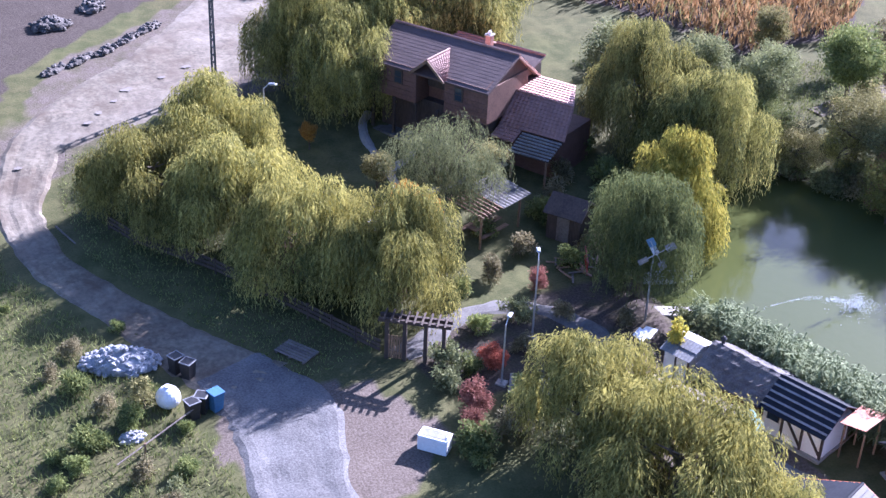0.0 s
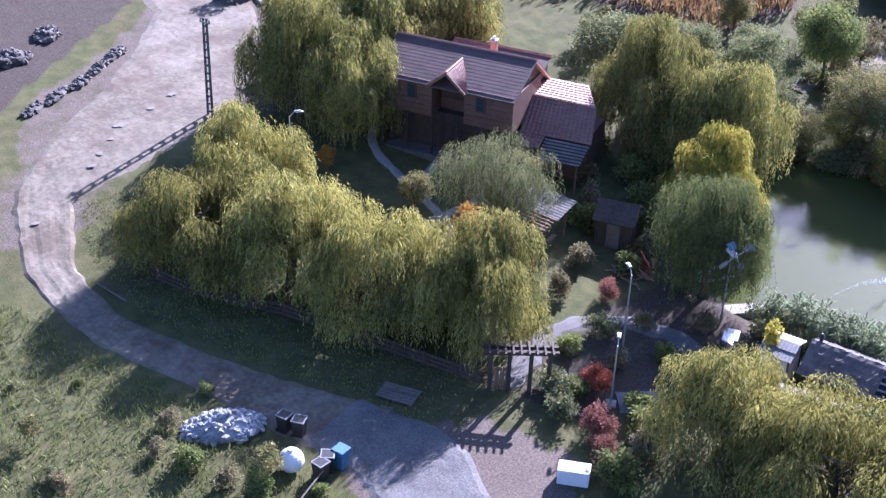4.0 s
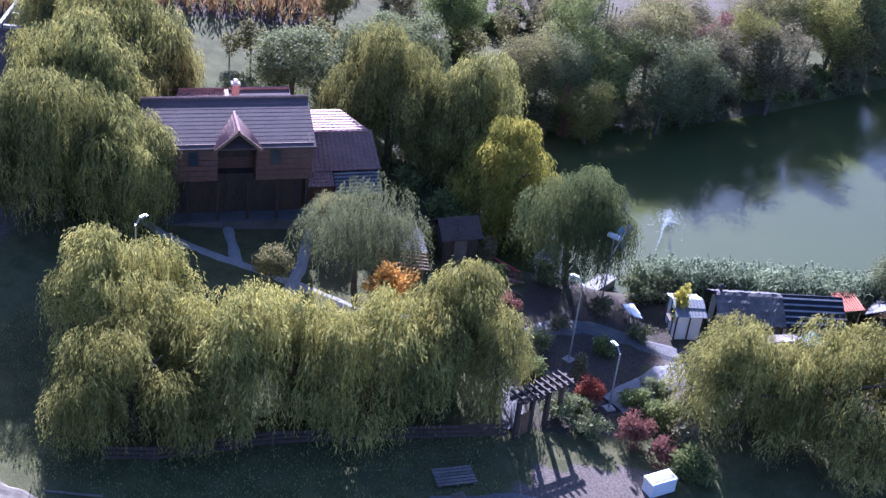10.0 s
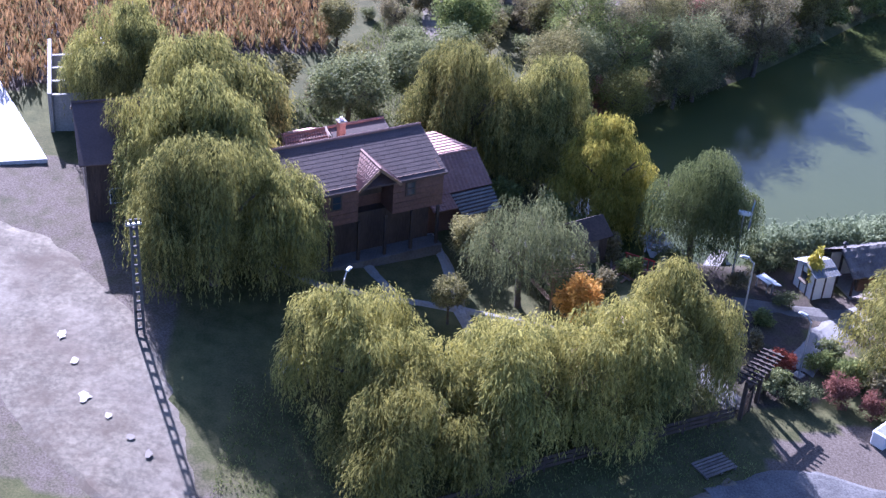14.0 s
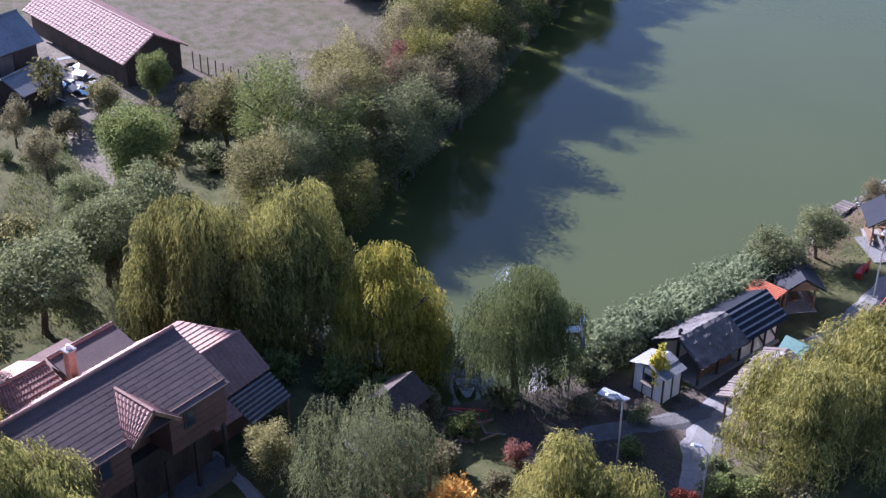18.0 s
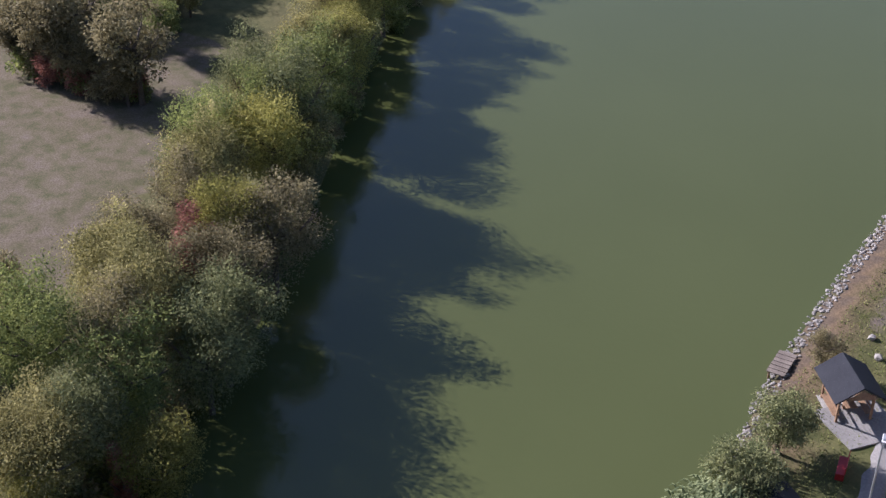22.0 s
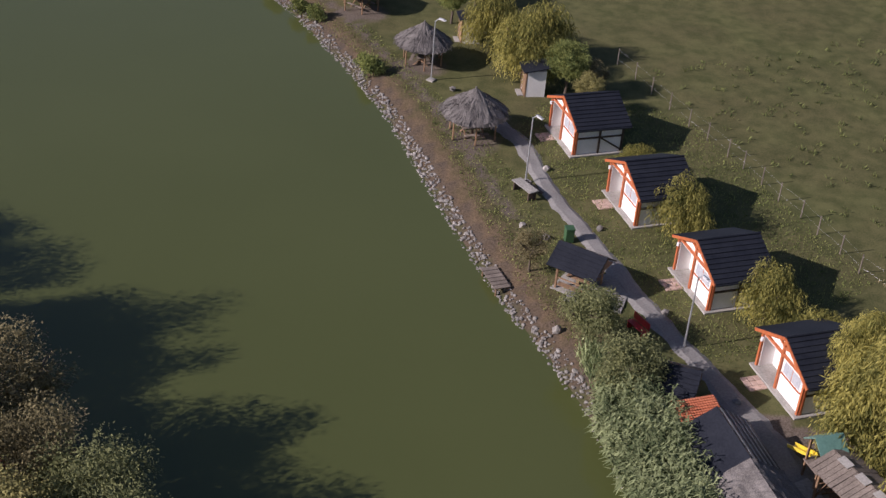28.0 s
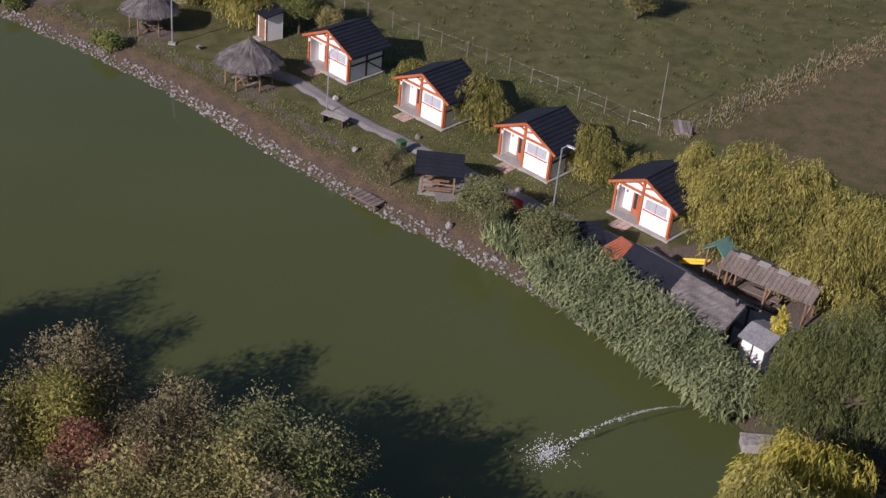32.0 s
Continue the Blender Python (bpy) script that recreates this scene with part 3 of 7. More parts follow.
def spread(lo, hi, step, far):
    core = list(np.arange(lo, hi + 1e-6, step))
    out, d = [], step
    while (not out) or out[-1] < far:
        d *= 1.45
        out.append((out[-1] if out else 0) + d)
    return np.array([lo - v for v in out[::-1]] + core + [hi + v for v in out])


def build_ground():
    xs, ys = spread(0, 125, 0.8, 2500), spread(75, 235, 0.8, 2500)
    X, Y = np.meshgrid(xs, ys)
    Z = height(X, Y)
    rng = np.random.default_rng(3)
    Z = Z + np.where(Z > 0.3, rng.normal(size=Z.shape) * 0.025, 0)
    me = bpy.data.meshes.new("ground")
    v = np.stack([X, Y, Z], -1).reshape(-1, 3)
    w, hgt = len(xs), len(ys)
    i = (np.arange(hgt - 1)[:, None] * w + np.arange(w - 1)[None]).ravel()
    f = np.stack([i, i + 1, i + w + 1, i + w], 1)
    me.vertices.add(len(v)), me.loops.add(f.size), me.polygons.add(len(f))
    me.vertices.foreach_set("co", v.astype(np.float32).ravel())
    me.loops.foreach_set("vertex_index", f.astype(np.int32).ravel())
    me.polygons.foreach_set("loop_start", np.arange(0, f.size, 4, dtype=np.int32))
    me.polygons.foreach_set("loop_total", np.full(len(f), 4, dtype=np.int32))
    me.polygons.foreach_set("use_smooth", np.ones(len(f), bool))
    me.update(calc_edges=True)
    e, br, so = cover_at(X.ravel(), Y.ravel())
    col = me.color_attributes.new("cover", "FLOAT_COLOR", "POINT")
    col.data.foreach_set("color", np.stack([e, br, so, np.ones_like(e)], 1).astype(np.float32).ravel())
    me.materials.append(M_GROUND)
    return tagged(new("ground", me), "uneven meadow with worn earth, dry turf, damp soil and shade-toned garden", "ground", kind="structure")


build_ground()


def strip(name, line, widths, mat, lift=0.05, rag=0.25, label="", category="road", kind="structure", across=7, step=0.7, seed=1):
    """A road or path laid on the ground along a line, with slightly ragged edges."""
    rng = random.Random(seed)
    line = [plan(*p) for p in line]
    pts, wid = [], []
    for (a, b), (w0, w1) in zip(zip(line, line[1:]), zip(widths, widths[1:])):
        k = max(1, int(math.hypot(b[0] - a[0], b[1] - a[1]) / step))
        for i in range(k):
            pts.append((a[0] + (b[0] - a[0]) * i / k, a[1] + (b[1] - a[1]) * i / k)), wid.append(w0 + (w1 - w0) * i / k)
    pts.append(line[-1]), wid.append(widths[-1])
    for _ in range(3):
        pts = [pts[0]] + [tuple((pts[i - 1][k] + 2 * pts[i][k] + pts[i + 1][k]) / 4 for k in (0, 1)) for i in range(1, len(pts) - 1)] + [pts[-1]]
    bm, rows = bmesh.new(), []
    for i, (x, y) in enumerate(pts):
        a, b = pts[max(0, i - 1)], pts[min(len(pts) - 1, i + 1)]
        t = Vector((b[0] - a[0], b[1] - a[1])).normalized()
        nrm, row = Vector((-t.y, t.x)), []
        l, r = wid[i] / 2 + rng.uniform(-rag, rag), wid[i] / 2 + rng.uniform(-rag, rag)
        for k in range(across):
            o = -r + (l + r) * k / (across - 1)
            px, py = x + nrm.x * o, y + nrm.y * o
            rim = k in (0, across - 1)
            rut = 0.05 * rng.uniform(0.5, 1.2) if across > 9 and k in (3, 4, 8, 9) else 0.02 * rng.random()
            row.append(bm.verts.new((px, py, gz(px, py) + (-0.03 if rim else lift + 0.05 - rut))))
        rows.append(row)
    for r0, r1 in zip(rows, rows[1:]):
        for k in range(across - 1):
            bm.faces.new((r0[k], r1[k], r1[k + 1], r0[k + 1]))
    bmesh.ops.recalc_face_normals(bm, faces=bm.faces)
    if sum(f.normal.z for f in bm.faces) < 0:
        bmesh.ops.reverse_faces(bm, faces=bm.faces)
    return tagged(mesh_object(name, bm, mat), label, category, kind=kind)


strip("road", ROAD, ROAD_W, M_ROAD, rag=0.12, label="pale rutted dirt road curving past the willows", across=13)
strip("gravel_lot", [(20.6, 159.5), (22.0, 155.0), (20.8, 150.5), (19, 144)], [4.2, 6.0, 5.0, 4.5], M_GRAVEL, 0.07, 0.12, "grey gravel turning area", "gravel", across=13, seed=2)
strip("path", [(55.0, 106.0), (52.5, 110.0), (51.3, 116.0), (50.0, 119.5), (48.3, 124.0), (46.9, 128.0), (45.4, 131.6), (43.9, 134.6), (42.6, 138.2), (41.2, 142), (40.2, 147.2), (37.8, 150.2), (33.8, 152.8)], [1.5, 1.4, 1.4, 1.4, 1.5, 1.5, 1.5, 1.5, 2.0, 2.2, 2.4, 2.2, 1.8], M_PATH, 0.06, 0.10, "worn grey path along the cabins", "path", across=5, seed=3)

strip("farm_track", [(110, 181.5), (102, 174.5), (94, 172.5), (87, 174), (80, 174.5), (73, 173.5)], [7, 6, 5, 4, 2.4, 1.6], M_ROAD, 0.05, 0.2, "pale dirt track between the barns", "track", across=9, seed=6)

# ---- water ----
bm = bmesh.new()
face = bm.faces.new([bm.verts.new((x, y, 0)) for x, y in POND])
mid = Vector((*plan(82, 110), 0))
for v in bm.verts:
    v.co = mid + (v.co - mid) * 1.012
bm.normal_update()
if face.normal.z < 0:
    bmesh.ops.reverse_faces(bm, faces=[face])
bmesh.ops.triangulate(bm, faces=bm.faces[:])
tagged(mesh_object("water", bm, M_WATER), "murky green pond with a calm surface", "pond", kind="structure")


# ---- trees ----
def tree_kind(name, label, crown, trunk, mat, category="tree"):
    """A tree built once, far below the place's list; plant() puts copies of it."""
    e = new(name)
    tagged(e, label, category)
    c = new("crown", quads_mesh("crown", crown, mat))
    c.parent = e
    if trunk is not None:
        part("trunk", trunk, M_BARK, e)
    return e


PLANTED = set()


def plant(kind, x, y, turn=0.0, size=1.0, tall=None, group="", label="", place=None):
    size, tall = size * 0.95, (tall or size) * 0.95
    s = (size, size, tall)
    m = (place or at)(x, y, turn, s, -0.05)
    if kind.name not in PLANTED:
        PLANTED.add(kind.name)
        kind.matrix_basis = m
        ob = kind
    else:
        loc, rot, _ = m.decompose()
        ob = copy_thing(kind, Matrix.LocRotScale(loc, rot, tuple(a / b for a, b in zip(s, kind.scale))))
    if group:
        ob["group"] = group
    if label:
        ob["label"] = label
    return ob


W1 = tree_kind("weeping_willow", "yellowing weeping willow with hanging strands", willow_leaves(11, 4.2, 8.6, 3100, 0.12, 0.25), trunk_mesh(1, 8.6, 0.30), M_WILLOW)
W2 = tree_kind("weeping_willow", "yellow-green weeping willow with a broad crown", willow_leaves(12, 4.4, 8.2, 3100, 0.12, 0.25), trunk_mesh(2, 8.2, 0.28), M_WILLOW)
W3 = tree_kind("weeping_willow", "tall green weeping willow beside the house", willow_leaves(13, 4.6, 11.0, 3700, 0.12, 0.26), trunk_mesh(3, 11, 0.35), M_WILLOW_DARK)
W4 = tree_kind("weeping_willow", "golden weeping willow at the water", willow_leaves(14, 3.4, 9.5, 2600, 0.12, 0.27), trunk_mesh(4, 9.5, 0.3), M_WILLOW_GOLD)
W5 = tree_kind("small_willow", "small yellow-green weeping willow beside a cabin", willow_leaves(15, 1.7, 3.6, 900, 0.1, 0.17), trunk_mesh(5, 3.6, 0.1), M_WILLOW)
B1 = tree_kind("broadleaf_tree", "green broadleaf tree with a rounded crown", bushy_leaves(21, 3.0, 7.6, 12000, 0.18, 0.2, 0.3, 48), trunk_mesh(6, 7.6, 0.2), M_GREEN)
B2 = tree_kind("broadleaf_tree", "olive-green tree on the far bank", bushy_leaves(22, 3.0, 7.0, 9500, 0.12, 0.2, 0.3, 48), trunk_mesh(7, 7.0, 0.18), M_OLIVE)
B3 = tree_kind("broadleaf_tree", "grey-green tree with a loose crown", bushy_leaves(23, 3.0, 7.4, 11000, 0.15, 0.2, 0.6, 52), trunk_mesh(8, 7.4, 0.2), M_GREY)
B4 = tree_kind("thinning_tree", "half-bare brownish tree on the bank", bushy_leaves(24, 2.6, 7.0, 5500, 0.15, 0.18), trunk_mesh(9, 7.0, 0.16, 8), M_BROWN)
B5 = tree_kind("sapling", "thin young tree with few leaves", bushy_leaves(25, 1.2, 3.4, 900, 0.2, 0.2), trunk_mesh(10, 3.4, 0.06), M_OLIVE)
S1 = tree_kind("shrub", "dense green shrub growing close to the ground", bushy_leaves(31, 1.3, 1.9, 1700, 0.0, 0.18, clumps=22, hollow=0.2), None, M_GREEN, "shrub")
S2 = tree_kind("shrub", "grey-green shrub near the shore", bushy_leaves(32, 1.3, 1.9, 1700, 0.0, 0.18, clumps=22, hollow=0.2), None, M_GREY, "shrub")
S3 = tree_kind("shrub", "brownish shrub thinning in autumn", bushy_leaves(33, 1.3, 1.9, 1400, 0.0, 0.17, clumps=20, hollow=0.2), None, M_BROWN, "shrub")
S4 = tree_kind("red_shrub", "bright red autumn shrub beside the path", bushy_leaves(34, 1.1, 1.8, 3200, 0.0, 0.13, clumps=20, hollow=0.2), None, M_RED, "shrub")
S5 = tree_kind("rust_shrub", "rust-pink autumn shrub by the bare earth", bushy_leaves(35, 1.3, 2.0, 3600, 0.0, 0.12, clumps=22, hollow=0.2), None, M_RUST, "shrub")
S6 = tree_kind("orange_tree", "small orange autumn tree in the garden", bushy_leaves(36, 1.4, 4.2, 4600, 0.1, 0.16, clumps=30, hollow=0.3), trunk_mesh(11, 4.2, 0.09), M_ORANGE)
S7 = tree_kind("yellow_shrub", "slender yellow shrub beside the kiosk", bushy_leaves(37, 0.55, 3.4, 1300, 0.05, 0.2, clumps=18, hollow=0.1), None, M_YELLOW, "shrub")
T1 = tree_kind("clipped_tree", "small tree clipped into a ball on a bare stem", bushy_leaves(38, 1.25, 3.4, 4200, 0.38, 0.13, clumps=60, hollow=0.75), trunk_mesh(12, 3.2, 0.08), M_OLIVE)

L1 = tree_kind("broadleaf_tree", "tall green tree on the far bank", bushy_leaves(41, 4.0, 11.5, 16000, 0.10, 0.165, 0.35, 60), trunk_mesh(13, 11.5, 0.22), M_GREEN)
L2 = tree_kind("broadleaf_tree", "tall olive tree on the far bank", bushy_leaves(42, 3.7, 10.8, 15000, 0.08, 0.165, 0.35, 60), trunk_mesh(14, 10.8, 0.2), M_OLIVE)
L3 = tree_kind("broadleaf_tree", "tall grey-green willow on the far bank", bushy_leaves(43, 4.0, 11.2, 16000, 0.08, 0.165, 0.6, 60), trunk_mesh(15, 11.2, 0.22), M_GREY)
L4 = tree_kind("thinning_tree", "tall half-bare brown tree on the bank", bushy_leaves(44, 3.4, 10.4, 12500, 0.10, 0.155, 0.3, 50), trunk_mesh(16, 10.4, 0.2, 9), M_BROWN)
L5 = tree_kind("rust_tree", "slender rust-red tree on the far bank", bushy_leaves(45, 1.8, 9.0, 7500, 0.08, 0.15, 0.2, 40), trunk_mesh(17, 9.0, 0.14), M_RUST)

L6 = tree_kind("yellowing_tree", "yellow-green tree turning in autumn on the bank", bushy_leaves(46, 3.6, 10.2, 14500, 0.08, 0.16, 0.4, 56), trunk_mesh(18, 10.2, 0.2), M_YELLOWGREEN)

G1 = tree_kind("garden_tree", "grey-green garden tree with a spreading loose crown", willow_leaves(47, 3.7, 8.6, 1500, 0.34, 0.17), trunk_mesh(19, 8.4, 0.2, 9), M_GREY)
G2 = tree_kind("pond_tree", "dark green tree with drooping twigs over the pond", willow_leaves(48, 3.5, 9.4, 2600, 0.24, 0.19), trunk_mesh(20, 9.2, 0.24), M_POND_TREE)

# willows in a row along the road
for k, x, y, a, s, tl in ((W1, 27.2, 178.9, 20, 1.03, 0.95), (W2, 22.3, 175.6, 80, 0.94, 0.86), (W1, 25.6, 171.4, 140, 1.03, 0.92), (W2, 27.9, 165.9, 200, 1.0, 0.95), (W1, 31.2, 161.2, 300, 0.95, 0.96)):
    plant(k, x, y, a, s, tl, "willows along the road")
# by the house and the yard
for k, x, y, a, s, tl in ((W3, 49.8, 190.8, 10, 1.15, 1.05), (W3, 38.2, 188.8, 100, 0.95, 0.98), (W3, 43.8, 190.6, 260, 1.0, 1.02), (W3, 39.4, 185.4, 30, 0.8, 0.84), (W3, 56.0, 172.4, 60, 0.95, 1.0), (W3, 57.2, 167.0, 170, 0.95, 0.98), (W4, 51.4, 162.9, 40, 1.0, 0.98), (W2, 47.0, 193.8, 220, 0.85, 1.15)):
    plant(k, x, y, a, s, tl, "willows by the house")
# the large willow by the gravel and the play shelter
plant(W2, 34.8, 140.2, 15, 1.12, 0.92), plant(W1, 34.2, 146.0, 70, 1.0, 0.84), plant(W1, 36.4, 135.6, 200, 0.7, 0.62)
# single trees of the garden
plant(G1, 38.6, 169.2, 0)
plant(G2, 45.4, 157.3, 50)
plant(T1, 36.3, 173.7)
plant(S6, 34.9, 165.8, 0, 1.5, 1.42), plant(S6, 35.0, 181.5, 40, 0.6, 0.6)
plant(B3, 60.7, 181.8, 90, 1.15, 0.95), plant(B2, 43.6, 172.4, 10, 0.6, 0.52)
for x, y, k, s in ((33.5, 153.9, S4, 1.0), (30.8, 151.4, S5, 1.1), (29.8, 149.8, S5, 0.9), (31.4, 155.3, S2, 1.0), (32.2, 154.4, S1, 0.8), (29.2, 148.2, S1, 1.2), (31.4, 148.6, S3, 1.2), (33.0, 150.2, S1, 1.1), (35.6, 150.6, S2, 0.8),
                   (46.0, 151.0, S2, 1.25), (46.5, 148.9, S2, 1.15), (45.3, 152.8, S2, 1.1), (40.0, 160.0, S5, 0.8), (38.0, 162.0, S3, 0.9), (35.2, 161.0, S1, 0.9), (37.2, 157.6, S2, 0.9), (34.6, 157.4, S1, 0.8), (42.6, 154.6, S3, 0.8), (44.6, 166.8, S1, 1.2), (46.4, 168.6, S3, 1.1), (47.6, 164.6, S1, 1.3), (45.6, 162.6, S3, 1.0), (49.6, 166.4, S1, 1.4), (51.4, 169.6, S1, 1.3), (41.0, 163.4, S3, 1.0), (43.2, 161.6, S1, 0.9), (40.2, 166.6, S1, 0.8), (48.6, 171.2, S3, 1.0), (52.2, 174.4, S1, 1.2), (39.6, 156.8, S3, 0.7), (44.8, 158.6, S2, 0.9), (38.6, 154.0, S1, 0.7), (40.8, 152.2, S2, 0.7), (36.0, 155.0, S3, 0.7), (34.0, 151.6, S1, 0.9), (30.6, 153.6, S2, 0.9)):
    plant(k, x, y, x * 37 % 360, s)
plant(S7, 42.4, 150.3, 0, 1.1, 1.3)
# beside the cabins and on the shore
for x, y, s in ((45.2, 113.3, 0.75), (43.4, 120.0, 1.2), (39.8, 128.8, 1.15), (37.6, 131.8, 0.9)):
    plant(W5, x, y, x * 53 % 360, s, group="small willows by the cabins")
for k, x, y, s, tl in ((B3, 50.4, 132.8, 0.68, 0.60), (B3, 48.9, 137.4, 0.74, 0.62), (B4, 53.2, 126.0, 0.5, 0.5), (B1, 48.9, 101.8, 0.68, 0.66), (W5, 52.0, 98.8, 1.55, 1.5), (W5, 50.4, 96.2, 1.5, 1.5), (W5, 54.2, 94.0, 1.3, 1.4), (B4, 46.6, 101.2, 0.6, 0.5), (B1, 57.2, 90.2, 0.6, 0.6), (B2, 47.6, 104.6, 0.5, 0.5), (B2, 55, 86, 0.7, 0.6), (B1, 60, 80, 0.7, 0.7)):
    plant(k, x, y, x * 41 % 360, s, tl)
plant(B2, 22.0, 107.2, 30, 0.75, 0.6, place=spot, label="small olive tree alone in the meadow"), plant(B2, 22.6, 98.8, 110, 0.55, 0.5, place=spot, label="small olive tree alone in the meadow")
for x, y, s in ((63.4, 100.6, 1.0), (64.0, 99.4, 0.8), (69.8, 89.4, 0.9), (68.2, 91.2, 0.9), (72, 85.5, 1.0)):
    plant(S1, x, y, x * 67 % 360, s, group="bushes on the shore")
# wooded far bank
rng = random.Random(5)
BANK = [(65.5, 171.5), (69.5, 166), (73, 160.5), (77.4, 154.4), (82.4, 149), (87.6, 143.6), (93, 138), (99.4, 131.4), (105.8, 124.4), (112.2, 116.8), (118.6, 109.4), (126, 100.5), (134.5, 91.5)]
for (x0, y0), (x1, y1) in zip(BANK, BANK[1:]):
    L = math.hypot(x1 - x0, y1 - y0)
    nx, ny = -(y1 - y0) / L, (x1 - x0) / L
    for j in range(4):
        f, off = (j + rng.random()) / 4, rng.choice((-2.6, -1.8, -0.6, 1.2, 3.0)) + rng.uniform(-0.4, 0.6)
        k = rng.choice((L1, L2, L2, L3, L3, L4, L4, L6))
        plant(k, x0 + (x1 - x0) * f + nx * off, y0 + (y1 - y0) * f + ny * off, rng.uniform(0, 360), rng.uniform(0.80, 1.0) * (0.6 if x0 < 69 else 0.95), rng.uniform(0.72, 1.0) * (0.6 if x0 < 69 else 0.95), "trees on the far bank")
    for j in range(11):
        f, off = rng.random(), rng.uniform(-3.5, -1.0)
        plant(rng.choice((S1, S2, S3)), x0 + (x1 - x0) * f + nx * off, y0 + (y1 - y0) * f + ny * off, rng.uniform(0, 360), rng.uniform(0.9, 1.5), group="undergrowth on the far bank")
for k, x, y, a, s, tl in ((L3, 71.6, 154.6, 20, 0.85, 0.84), (L3, 73.2, 152.6, 80, 0.9, 0.82), (L4, 79.2, 146.4, 70, 1.1, 0.92), (L6, 67.2, 159.6, 140, 0.75, 0.78), (L4, 76.4, 150.6, 10, 0.9, 0.88), (L6, 87.2, 142.0, 90, 1.0, 1.0), (L3, 89.4, 138.6, 160, 1.0, 1.0)):
    plant(k, x, y, a, s, tl, "trees on the far bank")
plant(L5, 79.6, 151.0, 0, 1.0, 0.95), plant(L5, 78.0, 152.2, 90, 0.8, 0.85), plant(L5, 67.6, 161.2, 40, 0.5, 0.7)
# hedge and overgrown plot past the paddock
rng = random.Random(23)
for i in range(34):
    f = i / 33
    plant(rng.choice((S3, S3, S1, S5, B4)) if i % 3 else B4, 103.5 + 12 * f + rng.uniform(-0.8, 0.8), 140.2 + 4.6 * f + rng.uniform(-1.2, 0.6), rng.uniform(0, 360), rng.uniform(0.55, 0.9) if i % 3 == 0 else rng.uniform(1.0, 1.7), group="hedge past the paddock", place=spot)
for i in range(60):
    x, y = rng.uniform(106, 134), rng.uniform(126, 142)
    if y > 250.5 - 1.06 * x and y < 140 + (x - 103) * 0.35:
        plant(rng.choice((S1, S1, S2, S3, B1, B2)), x, y, rng.uniform(0, 360), rng.uniform(0.6, 1.4) if rng.random() < 0.75 else 0.55, group="bushes of the overgrown plot", place=spot)
# trees and thicket behind the house
for x, y, k, s, tl in ((64.5, 177, B3, 0.9, 1.0), (75, 172.5, B1, 1.0, 1.1), (81, 164.5, B2, 0.9, 0.9), (71.6, 177, B3, 0.7, 0.7), (76.6, 183.8, B2, 0.7, 0.7), (79.4, 172.5, B4, 0.8, 0.8), (67.5, 173.5, B3, 0.9, 0.95), (83, 166, B4, 0.7, 0.7), (80, 178.5, B4, 0.7, 0.7), (88, 172.5, B2, 0.6, 0.6), (65, 187, B5, 1.2, 1.2),
                      (63.5, 176.5, B4, 0.5, 0.6), (68, 182, B5, 1.3, 1.4), (86, 180, B4, 0.6, 0.7), (92, 176.5, B5, 1.4, 1.5), (90, 168, B1, 0.6, 0.7), (58, 199, W3, 0.9, 0.9)):
    plant(k, x, y, x * 29 % 360, s, tl)
# thicket behind the house
rng = random.Random(17)
THICKET = [(60, 177), (66, 174), (74, 168), (84, 158), (90, 160), (94, 170), (84, 182), (72, 184), (64, 190)]
for _ in range(130):
    x, y = rng.uniform(60, 95), rng.uniform(158, 190)
    if inside(THICKET, np.array([x]), np.array([y]))[0] and not (67 < x < 81 and 174.5 < y < 185):
        low = math.hypot(x - 72, y - 164) < 7
        plant(rng.choice((S1, S2, S2, S3, S3, B5)), x, y, rng.uniform(0, 360), rng.uniform(0.7, 1.5) * (0.7 if low else 1.0), group="thicket behind the house")
for x, y, k, sz in ((15.5, 157.4, B5, 0.75), (16.3, 158.8, S1, 0.55), (14.7, 156.9, S1, 0.8), (16.9, 155.4, S1, 0.5), (13.8, 158.4, S3, 0.7), (12.8, 160.4, S1, 0.9), (13.6, 163.6, S3, 0.7), (16.4, 165.0, S1, 0.5), (12.2, 156.0, S1, 0.9), (14.0, 153.0, S3, 0.7), (16.0, 152.6, S1, 0.6), (16.4, 148.0, S1, 0.8), (14.4, 150.0, S2, 0.7)):
    plant(k, x, y, x * 97 % 360, sz, group="bushes of the rough plot")
# rough plot beside the gravel
rng = random.Random(8)
for _ in range(48):
    x, y = rng.uniform(6, 17.5), rng.uniform(140, 172)
    if distance([(13.6, 172), (16, 166), (18.4, 158)], x, y, closed=False) > 2.4 and not (13 < x < 19 and 154.5 < y < 164.5):
        plant(rng.choice((S1, S2, S3, S1, B5)), x, y, rng.uniform(0, 360), rng.uniform(0.3, 0.75), group="bushes of the rough plot")


